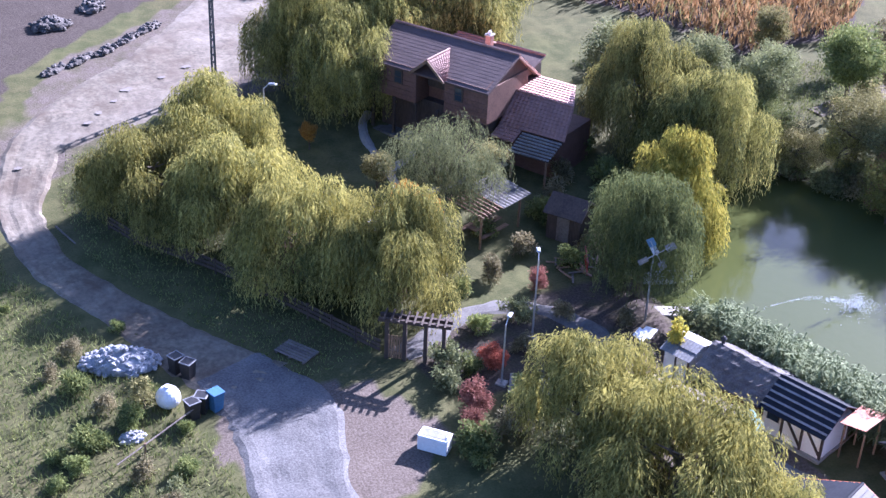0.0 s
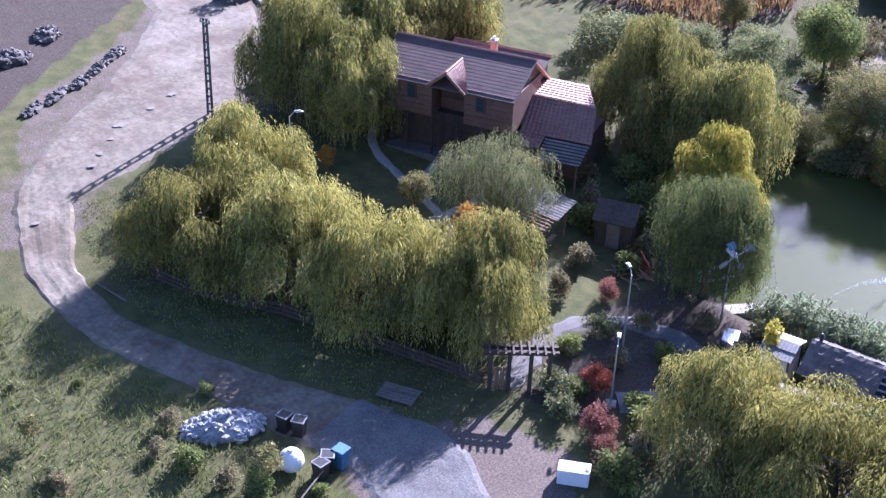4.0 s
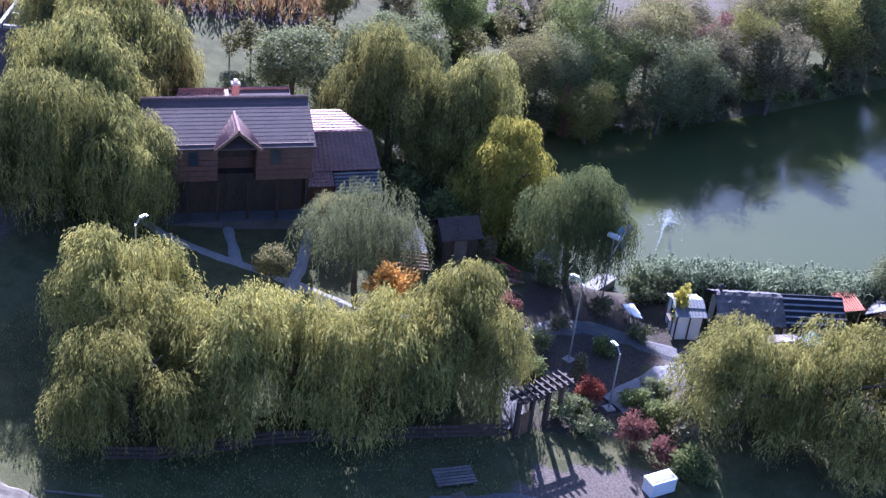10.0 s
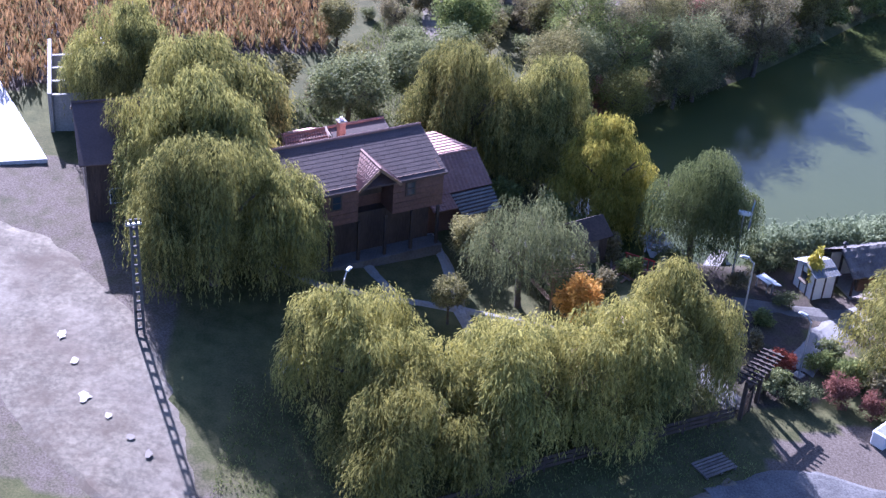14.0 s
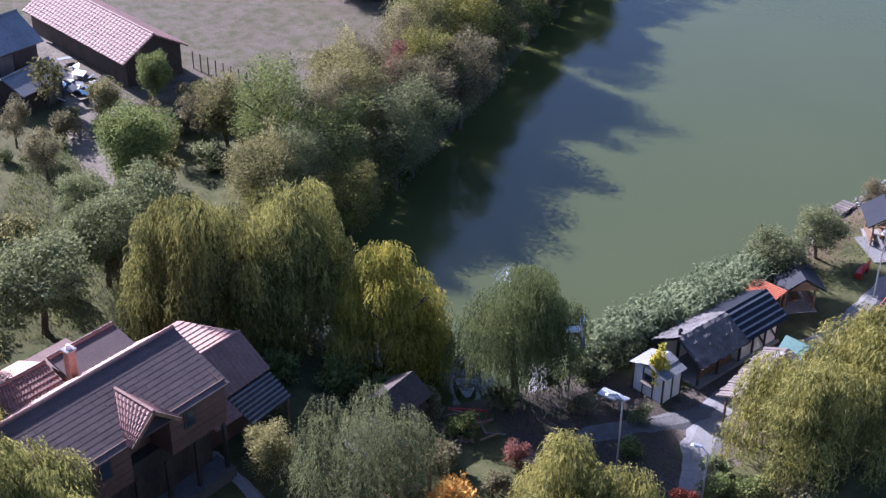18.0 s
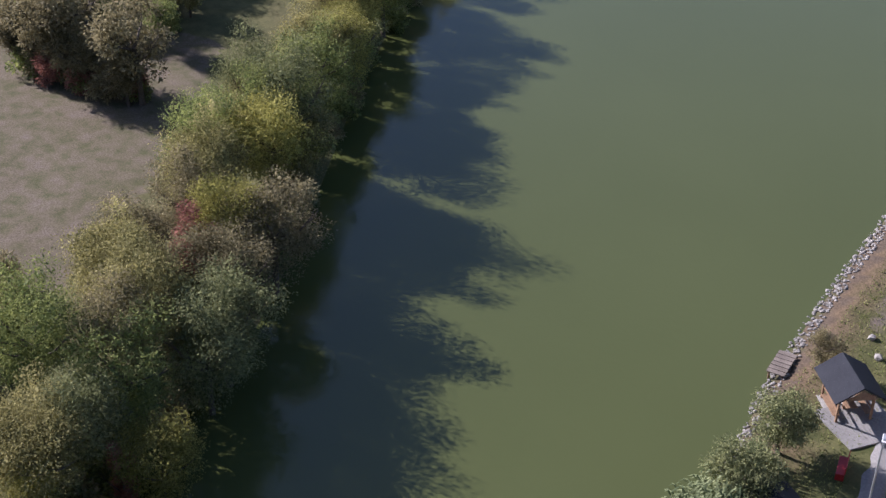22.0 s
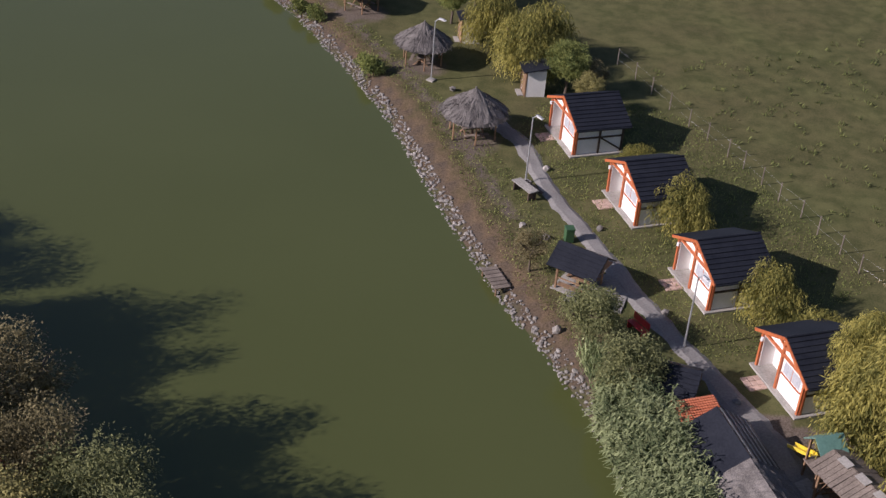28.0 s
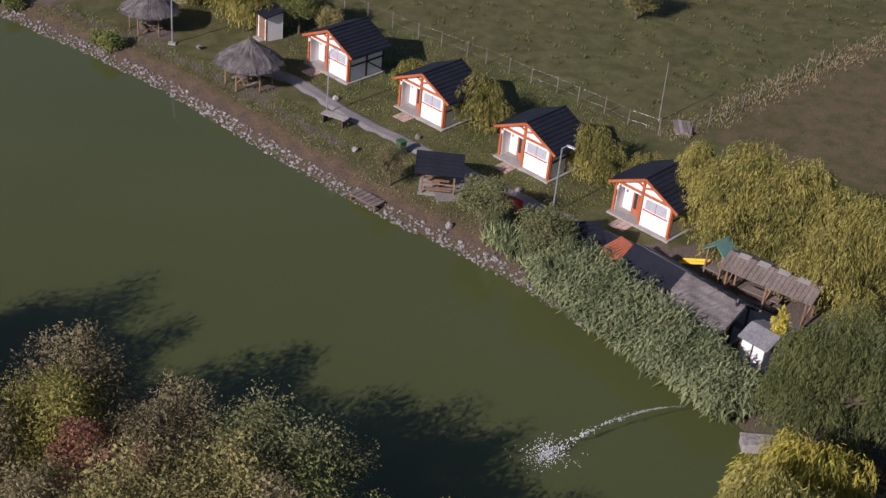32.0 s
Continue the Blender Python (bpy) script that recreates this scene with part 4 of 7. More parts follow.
# ---- cabins ----
def cabin(m, label):
    """Small white holiday cabin: x along the front, y into it, z up."""
    W, D, E, R = 4.2, 3.4, 2.4, 3.4
    h = thing("cabin", m, label, "cabin", "cabins in a row")
    part("plinth", box(-0.25, -0.35, -0.25, W + 0.25, D + 0.1, 0.12, 0.02), M_CONCRETE, h)
    wall = bmesh.new()
    slab([(1.95, 0, 0.12), (W, 0, 0.12), (W, 0, E), (W / 2, 0, R), (1.95, 0, R - 0.12)], 0.12, wall)
    slab([(0, 0.85, 0.12), (1.95, 0.85, 0.12), (1.95, 0.85, R - 0.15), (0, 0.85, E)], 0.12, wall)
    slab([(0, 0, E - 0.35), (1.95, 0, E - 0.35), (1.95, 0, R - 0.12), (0, 0, E)], 0.08, wall)
    slab([(W, 0, 0.12), (W, D, 0.12), (W, D, E), (W, 0, E)], 0.12, wall)
    slab([(0, D, 0.12), (0, 0, 0.12), (0, 0, E), (0, D, E)], 0.12, wall)
    slab([(W, D, 0.12), (0, D, 0.12), (0, D, E), (W / 2, D, R), (W, D, E)], 0.12, wall)
    slab([(1.95, 0.85, 0.12), (1.95, 0, 0.12), (1.95, 0, R - 0.15), (1.95, 0.85, R - 0.2)], 0.1, wall)
    part("wall", wall, M_WHITE, h, "white plaster walls")
    for x in (0.02, W - 0.02, 1.98):
        part("post", beam((x, -0.06, 0.1), (x, -0.06, E if x != 1.98 else R - 0.2), 0.15), M_TRIM, h, "orange-brown timber post")
    part("tie_beam", beam((0.0, -0.07, E - 0.1), (W, -0.07, E - 0.1), 0.13), M_TRIM, h)
    for a, b in (((W / 2, -0.07, R - 0.7), (W / 2 - 0.75, -0.07, R - 0.45)), ((W / 2, -0.07, R - 0.7), (W / 2 + 0.75, -0.07, R - 0.45))):
        part("brace", beam(a, b, 0.1), M_TRIM, h)
    k = (R - E) / (W / 2)
    ex = 0.5
    for s in (-1, 1):
        eave, top = W / 2 + s * (W / 2 + ex), W / 2
        ze = E - ex * k
        c = [(eave, -0.24, ze), (eave, D + 0.3, ze), (top, D + 0.3, R + 0.02), (top, -0.24, R + 0.02)]
        if s < 0:
            c = [c[1], c[0], c[3], c[2]]
        roof = part("roof_slope", slab(c, 0.10), M_ROOF, h, "charcoal sheet roof slope")
        a, b, cc, dd = (Vector(v) for v in c)
        n = (b - a).cross(dd - a).normalized()
        for i in range(9):
            f0, f1 = i / 9, (i + 1) / 9
            q = [a.lerp(dd, f0) + n * 0.06, b.lerp(cc, f0) + n * 0.06, b.lerp(cc, f1) + n * 0.012, a.lerp(dd, f1) + n * 0.012]
            o = part("roof_course", slab(q, 0.03), M_ROOF, h)
            o.parent = roof
        part("bargeboard", beam((eave, -0.27, ze - 0.05), (top, -0.27, R - 0.05), 0.06, 0.17), M_TRIM, h, "orange-brown bargeboard")
        part("gutter", rod((eave + s * 0.05, -0.2, ze - 0.05), (eave + s * 0.05, D + 0.28, ze - 0.05), 0.06), M_ROOF, h)
    part("ridge_cap", rod((W / 2, -0.25, R + 0.04), (W / 2, D + 0.31, R + 0.04), 0.08, seg=6), M_ROOF, h)
    d = part("door", box(0.85, 0.70, 0.14, 1.72, 0.76, 2.08), M_TRIM, h, "orange-brown door with a narrow pane")
    part("door_pane", box(0.98, 0.68, 0.5, 1.2, 0.70, 1.9), M_GLASS, d)
    part("handle", box(1.58, 0.63, 1.02, 1.62, 0.70, 1.16), M_GALV, d)
    w = part("window", box(2.2, -0.035, 1.3, 3.9, 0.0, 2.1), M_WHITEPAINT, h, "wide window with drawn white curtain")
    part("window_pane", box(2.27, -0.05, 1.36, 3.83, -0.035, 2.04), M_CURTAIN, w)
    part("window_bar", box(3.03, -0.06, 1.32, 3.07, -0.04, 2.08), M_TRIM, w)
    part("sill", box(2.15, -0.10, 1.24, 3.95, 0.0, 1.30), M_TRIM, w)
    for y in (0.05, D - 0.05, D / 2):
        part("post", beam((W + 0.02, y, 0.1), (W + 0.02, y, E), 0.13), M_DARKWOOD if y > 0.1 else M_TRIM, h)
    part("rail", beam((W + 0.02, 0, 1.3), (W + 0.02, D, 1.3), 0.11), M_DARKWOOD, h)
    part("brace", beam((W + 0.02, D / 2, 1.3), (W + 0.02, D, 0.2), 0.1), M_DARKWOOD, h)
    part("side_pane", box(W, 0.35, 1.75, W + 0.03, D / 2 - 0.2, E - 0.15), M_GLASS, h)
    lamp = part("wall_lamp", rod((0.3, -0.05, E - 0.25), (0.3, -0.3, E - 0.3), 0.02), M_GALV, h)
    part("lamp_globe", rod((0.3, -0.3, E - 0.45), (0.3, -0.3, E - 0.25), 0.08), M_WHITEPAINT, lamp)
    for i in range(3):
        for j in range(3):
            part("step_tile", box(0.75 + i * 0.38, -1.42 + j * 0.36, -0.2, 1.1 + i * 0.38, -1.09 + j * 0.36, 0.05 + 0.004 * ((i + j) % 2), 0.01), M_PAVER, h)
    return h


CABIN_TURN = math.degrees(math.atan2(4.1, -1.4))
first_cabin = None
for (x, y), note in (((41.48, 133.05), "beside the large willow"), ((44.75, 124.37), "above the red bench"), ((47.95, 115.85), "beside the forked path"), ((51.23, 107.39), "beside a thatched shelter")):
    m = spot(x, y, CABIN_TURN)
    if first_cabin is None:
        first_cabin = cabin(m, "white cabin with orange timbers and a charcoal roof")
    else:
        copy_thing(first_cabin, m)["label"] = "white cabin with orange timbers, " + note


# ---- house ----
def farmhouse():
    """x along the front, y towards the back, z up from the yard; the ridge runs along x."""
    h = thing("house", Matrix.Translation((41.05, 178.42, 2.15)) @ Matrix.Rotation(math.atan2(-0.893, 0.45), 4, "Z") @ Matrix.Scale(0.945, 4), "brown two-storey house with dark shingles and a tiled dormer", "house")
    X0, X1, B, R, RY, BK = -2.6, 7.3, 5.6, 7.0, 3.6, 6.6   # left and right ends, break and ridge heights, ridge and back offsets
    part("ground_floor", box(X0 + 0.4, 0.9, -0.6, X1 - 0.4, BK - 0.4, 3.0), M_DARKWOOD, h, "dark timber ground floor under the overhang")
    part("porch_floor", box(X0, -0.4, -0.8, X1, 1.0, 0.22), M_POLE, h, "dark concrete porch floor")
    for i in range(6):
        x = X0 + 0.3 + i * (X1 - X0 - 0.6) / 5
        part("porch_post", beam((x, -0.1, 0), (x, -0.1, 3.0), 0.18), M_DARKWOOD, h)
    for x0, y0, x1 in ((X0, 0.0, 1.35), (3.75, 0.0, X1), (1.35, 1.6, 3.75)):
        part("upper_wall", box(x0, y0, 3.0, x1, BK, 4.55), M_BROWNWALL, h, "reddish-brown boarded upper storey")
        part("attic_wall", box(x0, y0, 4.55, x1, 5.2, 5.5), M_BROWNWALL, h)
    for x0, x1 in ((X0, 1.35), (3.75, X1)):
        n = 7
        for i in range(n):
            part("wall_board", box(x0, -0.05 - 0.012 * (i % 2), 3.0 + i * 2.6 / n, x1, 0.0, 3.0 + (i + 1) * 2.6 / n - 0.02), M_BROWNWALL, h)
    for x in (-0.15, 4.95):
        w = part("window", box(x - 0.36, -0.13, 4.1, x + 0.36, -0.04, 5.15), M_DARKWOOD, h, "narrow upstairs window with a bluish pane")
        part("window_pane", box(x - 0.25, -0.15, 4.2, x + 0.25, -0.13, 5.05), M_GLASS, w)
        part("sash_bar", box(x - 0.25, -0.16, 4.6, x + 0.25, -0.15, 4.65), M_DARKWOOD, w)
    for x in (X0 + 0.15, X1 - 0.15):
        part("gable_wall", slab([(x, -0.1, 5.55), (x, BK, 4.7), (x, RY, R - 0.1)], 0.12), M_BROWNWALL, h)
    front = [(X0 - 0.5, -0.35, B - 0.2), (X1 + 0.15, -0.35, B - 0.2), (X1 + 0.15, RY, R), (X0 - 0.5, RY, R)]
    back = [(X1 + 0.15, BK + 0.4, 4.4), (X0 - 0.5, BK + 0.4, 4.4), (X0 - 0.5, RY, R), (X1 + 0.15, RY, R)]
    roof = part("roof", slab(front, 0.16), M_SHINGLE, h, "dark shingled roof slope")
    slab_back = part("back_roof", slab(back, 0.16), M_SALMON, h, "pale salmon roof slope at the back")
    a, b, c, d = (Vector(v) for v in front)
    n = (b - a).cross(d - a).normalized()
    for i in range(13):
        for j in range(12):
            u0, u1 = (j + (0.5 if i % 2 else 0)) / 12, (j + 1 + (0.5 if i % 2 else 0)) / 12
            u0, u1, v0, v1 = min(u0, 1), min(u1, 1), i / 13, min((i + 1.1) / 13, 1)
            if u1 - u0 < 0.01:
                continue
            q = [a.lerp(b, u0).lerp(d.lerp(c, u0), v0) + n * 0.018, a.lerp(b, u1 - 0.002).lerp(d.lerp(c, u1 - 0.002), v0) + n * 0.018, a.lerp(b, u1 - 0.002).lerp(d.lerp(c, u1 - 0.002), v1) + n * 0.01, a.lerp(b, u0).lerp(d.lerp(c, u0), v1) + n * 0.008]
            part("shingle", slab(q, 0.025), M_SHINGLE, roof)
    part("back_tiles", pantile_sheet([Vector(v) + Vector((0, 0, 0.01)) for v in back], 26, 12), M_SALMON, slab_back)
    part("ridge_tiles", rod((X0 - 0.5, RY, R + 0.02), (X1 + 0.15, RY, R + 0.02), 0.12, seg=7), M_TILE, h, "row of red ridge tiles")
    # dormer
    dx, dz, df, db = 2.55, 6.65, -0.55, 2.2
    # panel in a dark colour that puts shade into the recess
    dm = part("dormer_wall", box(1.5, 1.2, 4.0, 3.6, 1.35, 5.9), M_DARKWOOD, h, "dark panel giving the recess below the dormer its shade")
    for s in (-1, 1):
        e, ez = dx + s * 1.45, 5.4
        c = [(e, df, ez), (e, db - 2.2, ez), (dx, db, dz), (dx, df, dz)]
        if s < 0:
            c = [c[1], c[0], c[3], c[2]]
        sl = part("dormer_roof", slab(c, 0.09), M_TILE, h, "red tiled dormer slope")
        part("dormer_tiles", pantile_sheet(c, 9, 7, 0.05), M_TILE, sl)
        part("dormer_bargeboard", beam((e, df - 0.05, ez - 0.05), (dx, df - 0.05, dz - 0.05), 0.07, 0.18), M_WOOD, h)
    part("dormer_ridge", rod((dx, df - 0.05, dz + 0.04), (dx, db, dz + 0.04), 0.09, seg=6), M_TILE, h, "pale-capped dormer ridge")
    # side annex
    A0, A1 = X1 - 0.1, X1 + 4.3
    part("annex_wall", box(A0, 2.2, -0.6, A1 + 0.2, 6.7, 2.4), M_BROWNWALL, h)
    part("annex_upper_wall", box(A0, 3.8, 2.4, A1 - 1.6, 6.6, 4.2), M_BROWNWALL, h)
    tile = [(A0, 1.8, 2.45), (A1 + 0.7, 2.0, 2.45), (A1 + 0.3, 3.7, 4.3), (A0, 3.7, 4.3)]
    t = part("annex_roof", slab(tile, 0.1), M_TILE, h, "red tiled annex roof")
    part("annex_tiles", pantile_sheet(tile, 16, 10), M_TILE, t)
    rear = [(A0, 3.72, 4.28), (A1 + 0.3, 3.72, 4.28), (A1 - 1.3, 6.8, 4.5), (A0, 6.8, 4.5)]
    r = part("annex_back_roof", slab(rear, 0.1), M_SALMON, h, "pale salmon roof behind the annex ridge")
    part("annex_back_tiles", pantile_sheet(rear, 12, 9, 0.03), M_SALMON, r)
    part("annex_ridge", rod((A0, 3.71, 4.36), (A1 + 0.3, 3.71, 4.36), 0.09, seg=6), M_TILE, h)
    porch = [(A0, 0.7, 1.95), (A0 + 1.8, 0.7, 1.95), (A0 + 1.8, 1.85, 2.42), (A0, 1.85, 2.42)]
    po = part("porch_hood", slab(porch, 0.07), M_TILE, h, "small tiled hood beside the house wall")
    part("porch_hood_tiles", pantile_sheet(porch, 8, 4), M_TILE, po)
    low = [(A0 + 1.9, 0.1, 1.5), (A1 + 0.5, 0.3, 1.5), (A1 + 0.6, 2.0, 2.34), (A0 + 1.9, 1.9, 2.34)]
    lo = part("lean_to_roof", slab(low, 0.05), M_DARKWOOD, h, "dark lean-to roof with pale strips")
    for i in range(7):
        f = (i + 0.3) / 7
        p0, p1 = Vector(low[0]).lerp(Vector(low[3]), f), Vector(low[1]).lerp(Vector(low[2]), f)
        part("roof_strip", beam(tuple(p0 + Vector((0, 0, 0.03))), tuple(p1 + Vector((0, 0, 0.03))), 0.05, 0.15), M_SLATE, lo, "pale roof strip")
    for x in (A0 + 2.0, A1 + 0.3):
        part("lean_to_post", beam((x, 0.4, -0.6), (x, 0.4, 1.5), 0.12), M_WOOD, h)
    # rear wing with chimney
    part("rear_wall", box(-0.4, BK, -0.6, 5.4, BK + 3.4, 4.6), M_BROWNWALL, h)
    wing_f = [(-1.4, BK - 1.0, 4.7), (2.6, BK - 1.0, 4.7), (2.6, BK + 1.2, 5.6), (-0.4, BK + 1.2, 5.6)]
    wing_b = [(2.6, BK + 3.6, 4.6), (-1.4, BK + 3.6, 4.6), (-0.4, BK + 1.2, 5.6), (2.6, BK + 1.2, 5.6)]
    wf = part("rear_roof", slab(wing_f, 0.1), M_TILE, h, "red tiled rear roof")
    part("rear_tiles", pantile_sheet(wing_f, 18, 7), M_TILE, wf)
    wb = part("rear_roof_back", slab(wing_b, 0.1), M_SALMON, h)
    part("rear_ridge", rod((-0.4, BK + 1.2, 5.65), (2.6, BK + 1.2, 5.65), 0.1, seg=6), M_TILE, h)
    shed = [(2.9, BK - 0.6, 5.0), (7.0, BK - 0.6, 5.0), (7.0, BK + 1.4, 5.55), (2.9, BK + 1.4, 5.55)]
    sr = part("rear_shed_roof", slab(shed, 0.1), M_SHINGLE, h, "low brown roof beside the chimney")
    part("rear_shed_tiles", rod((2.9, BK + 1.4, 5.58), (7.0, BK + 1.4, 5.58), 0.11, seg=6), M_TILE, sr)
    part("rear_shed_wall", box(3.0, BK, 2.5, 6.8, BK + 1.3, 5.05), M_DARKWOOD, h)
    ch = part("chimney", box(2.95, 6.25, 4.6, 3.4, 6.7, 6.6, 0.02), M_TILE, h, "brick chimney with a white cap")
    part("chimney_cap", box(2.87, 6.17, 6.6, 3.48, 6.78, 6.72, 0.03), M_CONCRETE, ch)
    part("chimney_cowl", rod((3.17, 6.47, 6.72), (3.17, 6.47, 6.95), 0.16, 0.1), M_WHITEPAINT, ch)
    return h


farmhouse()


# ---- buildings on the shore ----
def turned(x, y, way, dz=0.0):
    """A pose at (x, y) on the ground whose x axis runs along way."""
    x, y = plan(x, y)
    return Matrix.Translation((x, y, gz(x, y) + dz)) @ Matrix.Rotation(math.atan2(way[1], way[0]), 4, "Z")


def shore_bar():
    """Long timber-framed bar: x along it, y across, z up; a dark sheet roof over one half and old reed thatch over the other."""
    h = thing("shore_bar", turned(45.25, 141.2, (-2.0, 6.9), 0.05) @ Matrix.Diagonal((0.96, 0.92, 0.84, 1)), "long white timber-framed bar with half-thatched roof", "building")
    L, W, E, R, S = 7.3, 3.0, 2.1, 3.3, 3.5
    part("floor", box(-0.1, -W / 2 - 0.1, -0.6, L, W / 2 + 0.1, 0.1), M_CONCRETE, h)
    wall = bmesh.new()
    box(0, -W / 2 + 0.15, 0.1, S, W / 2 - 0.15, E, 0, wall)
    part("wall", wall, M_WHITE, h, "white panel walls")
    part("back_wall", box(S, -W / 2 + 0.15, 0.1, L, -W / 2 + 0.3, E), M_WHITE, h)
    part("counter", box(S + 0.3, W / 2 - 0.75, 0.1, L - 0.8, W / 2 - 0.45, 1.1, 0.02), M_WOOD, h)
    for x in (0, 1.15, 2.3, S, 5.5, L - 0.1):
        for y in (-W / 2 + 0.12, W / 2 - 0.12):
            part("post", beam((x, y, 0.1), (x, y, E), 0.12), M_DARKWOOD, h)
    for x in (0.0, 1.15):
        part("brace", beam((x, W / 2 - 0.1, 0.3), (x + 1.15, W / 2 - 0.1, E - 0.1), 0.1), M_DARKWOOD, h)
    w = part("window", box(2.5, W / 2 - 0.16, 1.1, 3.2, W / 2 - 0.10, 1.6), M_DARKWOOD, h)
    part("window_pane", box(2.55, W / 2 - 0.10, 1.15, 3.15, W / 2 - 0.08, 1.55), M_GLASS, w)
    for s in (-1, 1):
        e, ze = s * (W / 2 + 0.45), E - 0.1
        c = [(-0.3, e, ze), (S, e, ze), (S, 0, R), (-0.3, 0, R)]
        if s > 0:
            c = [c[1], c[0], c[3], c[2]]
        slope = part("sheet_roof", slab(c, 0.07), M_ROOF, h, "dark sheet roof with pale laps")
        a, b, cc, d = (Vector(v) for v in c)
        n = (b - a).cross(d - a).normalized()
        for i in range(5):
            q0, q1 = (i + 0.62) / 5.4, (i + 0.92) / 5.4
            if s > 0:
                part("roof_lap", slab([a.lerp(d, q0) + n * 0.035, b.lerp(cc, q0) + n * 0.035, b.lerp(cc, q1) + n * 0.02, a.lerp(d, q1) + n * 0.02], 0.02), M_SLATE, slope, "pale metal lap")
        c = [(S, e, ze), (L + 0.35, e, ze), (L + 0.35, 0, R - 0.05), (S, 0, R - 0.05)]
        if s > 0:
            c = [c[1], c[0], c[3], c[2]]
        th = part("thatch_roof", thatch_panel(c, 0.22, 70 + s), M_THATCH, h, "old grey reed thatch")
    return h


def thatch_panel(corners, thick, seed, nu=26, nv=9):
    """A shaggy reed slope with an uneven surface and a ragged lower edge."""
    rng = random.Random(seed)
    bm = bmesh.new()
    a, b, c, d = (Vector(v) for v in corners)
    n = (b - a).cross(d - a).normalized()
    grid = []
    for i in range(nv + 1):
        row = []
        for j in range(nu + 1):
            u, v = j / nu, i / nv - (rng.uniform(0, 0.05) if i == 0 else 0)
            row.append(bm.verts.new(a.lerp(b, u) + (d.lerp(c, u) - a.lerp(b, u)) * v + n * (rng.uniform(-0.03, 0.05) + thick * 0.25 * (1 - (i % 2) * 0.6))))
        grid.append(row)
    low = [bm.verts.new(v.co - n * thick) for v in grid[0]]
    high = [bm.verts.new(v.co - n * thick) for v in grid[-1]]
    for r0, r1 in zip(grid, grid[1:]):
        for k in range(nu):
            bm.faces.new((r0[k], r0[k + 1], r1[k + 1], r1[k]))
    for k in range(nu):
        bm.faces.new((low[k + 1], low[k], high[k], high[k + 1]))
        bm.faces.new((low[k], low[k + 1], grid[0][k + 1], grid[0][k]))
    return bm


shore_bar()


def kiosk():
    h = thing("kiosk", turned(43.0, 149.9, (-0.30, 0.95), 0.0) @ Matrix.Scale(0.88, 4), "small white kiosk with dark timber strips", "kiosk")
    part("wall", box(-0.85, -1.15, -0.3, 0.85, 1.15, 2.0, 0.02), M_WHITE, h)
    for x in (-0.86, 0.0, 0.86):
        for y in (-1.16, 1.16):
            part("strip", beam((x, y, 0), (x, y, 2.0), 0.09), M_DARKWOOD, h)
    for y in (-0.4, 0.4):
        part("strip", beam((0.86, y, 0), (0.86, y, 2.0), 0.08), M_DARKWOOD, h)
    w = part("window", box(0.84, -0.3, 1.05, 0.90, 0.3, 1.6), M_DARKWOOD, h)
    part("window_pane", box(0.90, -0.24, 1.1, 0.92, 0.24, 1.55), M_GLASS, w)
    for s in (-1, 1):
        c = [(-1.05, s * 1.4, 1.9), (1.05, s * 1.4, 1.9), (1.05, 0, 2.45), (-1.05, 0, 2.45)]
        part("roof_slope", pantile_sheet(c if s < 0 else [c[1], c[0], c[3], c[2]], 9, 2, 0.03), M_SLATE, h, "weathered grey roof sheet")
    part("door", box(-0.86 - 0.04, -0.4, 0.05, -0.84, 0.35, 1.85), M_WHITEPAINT, h)
    part("hatch_shelf", box(0.86, -0.45, 0.95, 1.12, 0.45, 1.0), M_PLANK, h)
    return h


kiosk()


def porch_roof():
    h = thing("orange_canopy", turned(46.1, 140.4, (-2.0, 6.9), 0.05) @ Matrix.Scale(0.84, 4), "small orange-red tiled canopy on timber posts", "canopy")
    for x in (-0.6, 0.65):
        for y in (-0.85, 0.95):
            part("post", beam((x, y, -0.5), (x, y, 2.25), 0.1), M_WOOD, h)
    part("roof", pantile_sheet([(0.85, -1.25, 2.35), (0.85, 1.35, 2.5), (-0.75, 1.35, 2.75), (-0.75, -1.25, 2.6)], 16, 9, 0.02), M_ORANGETILE, h, "orange-red tile roof")
    part("rail", beam((0.65, -0.85, 0.9), (0.65, 0.95, 0.9), 0.07), M_WOOD, h)
    return h


porch_roof()


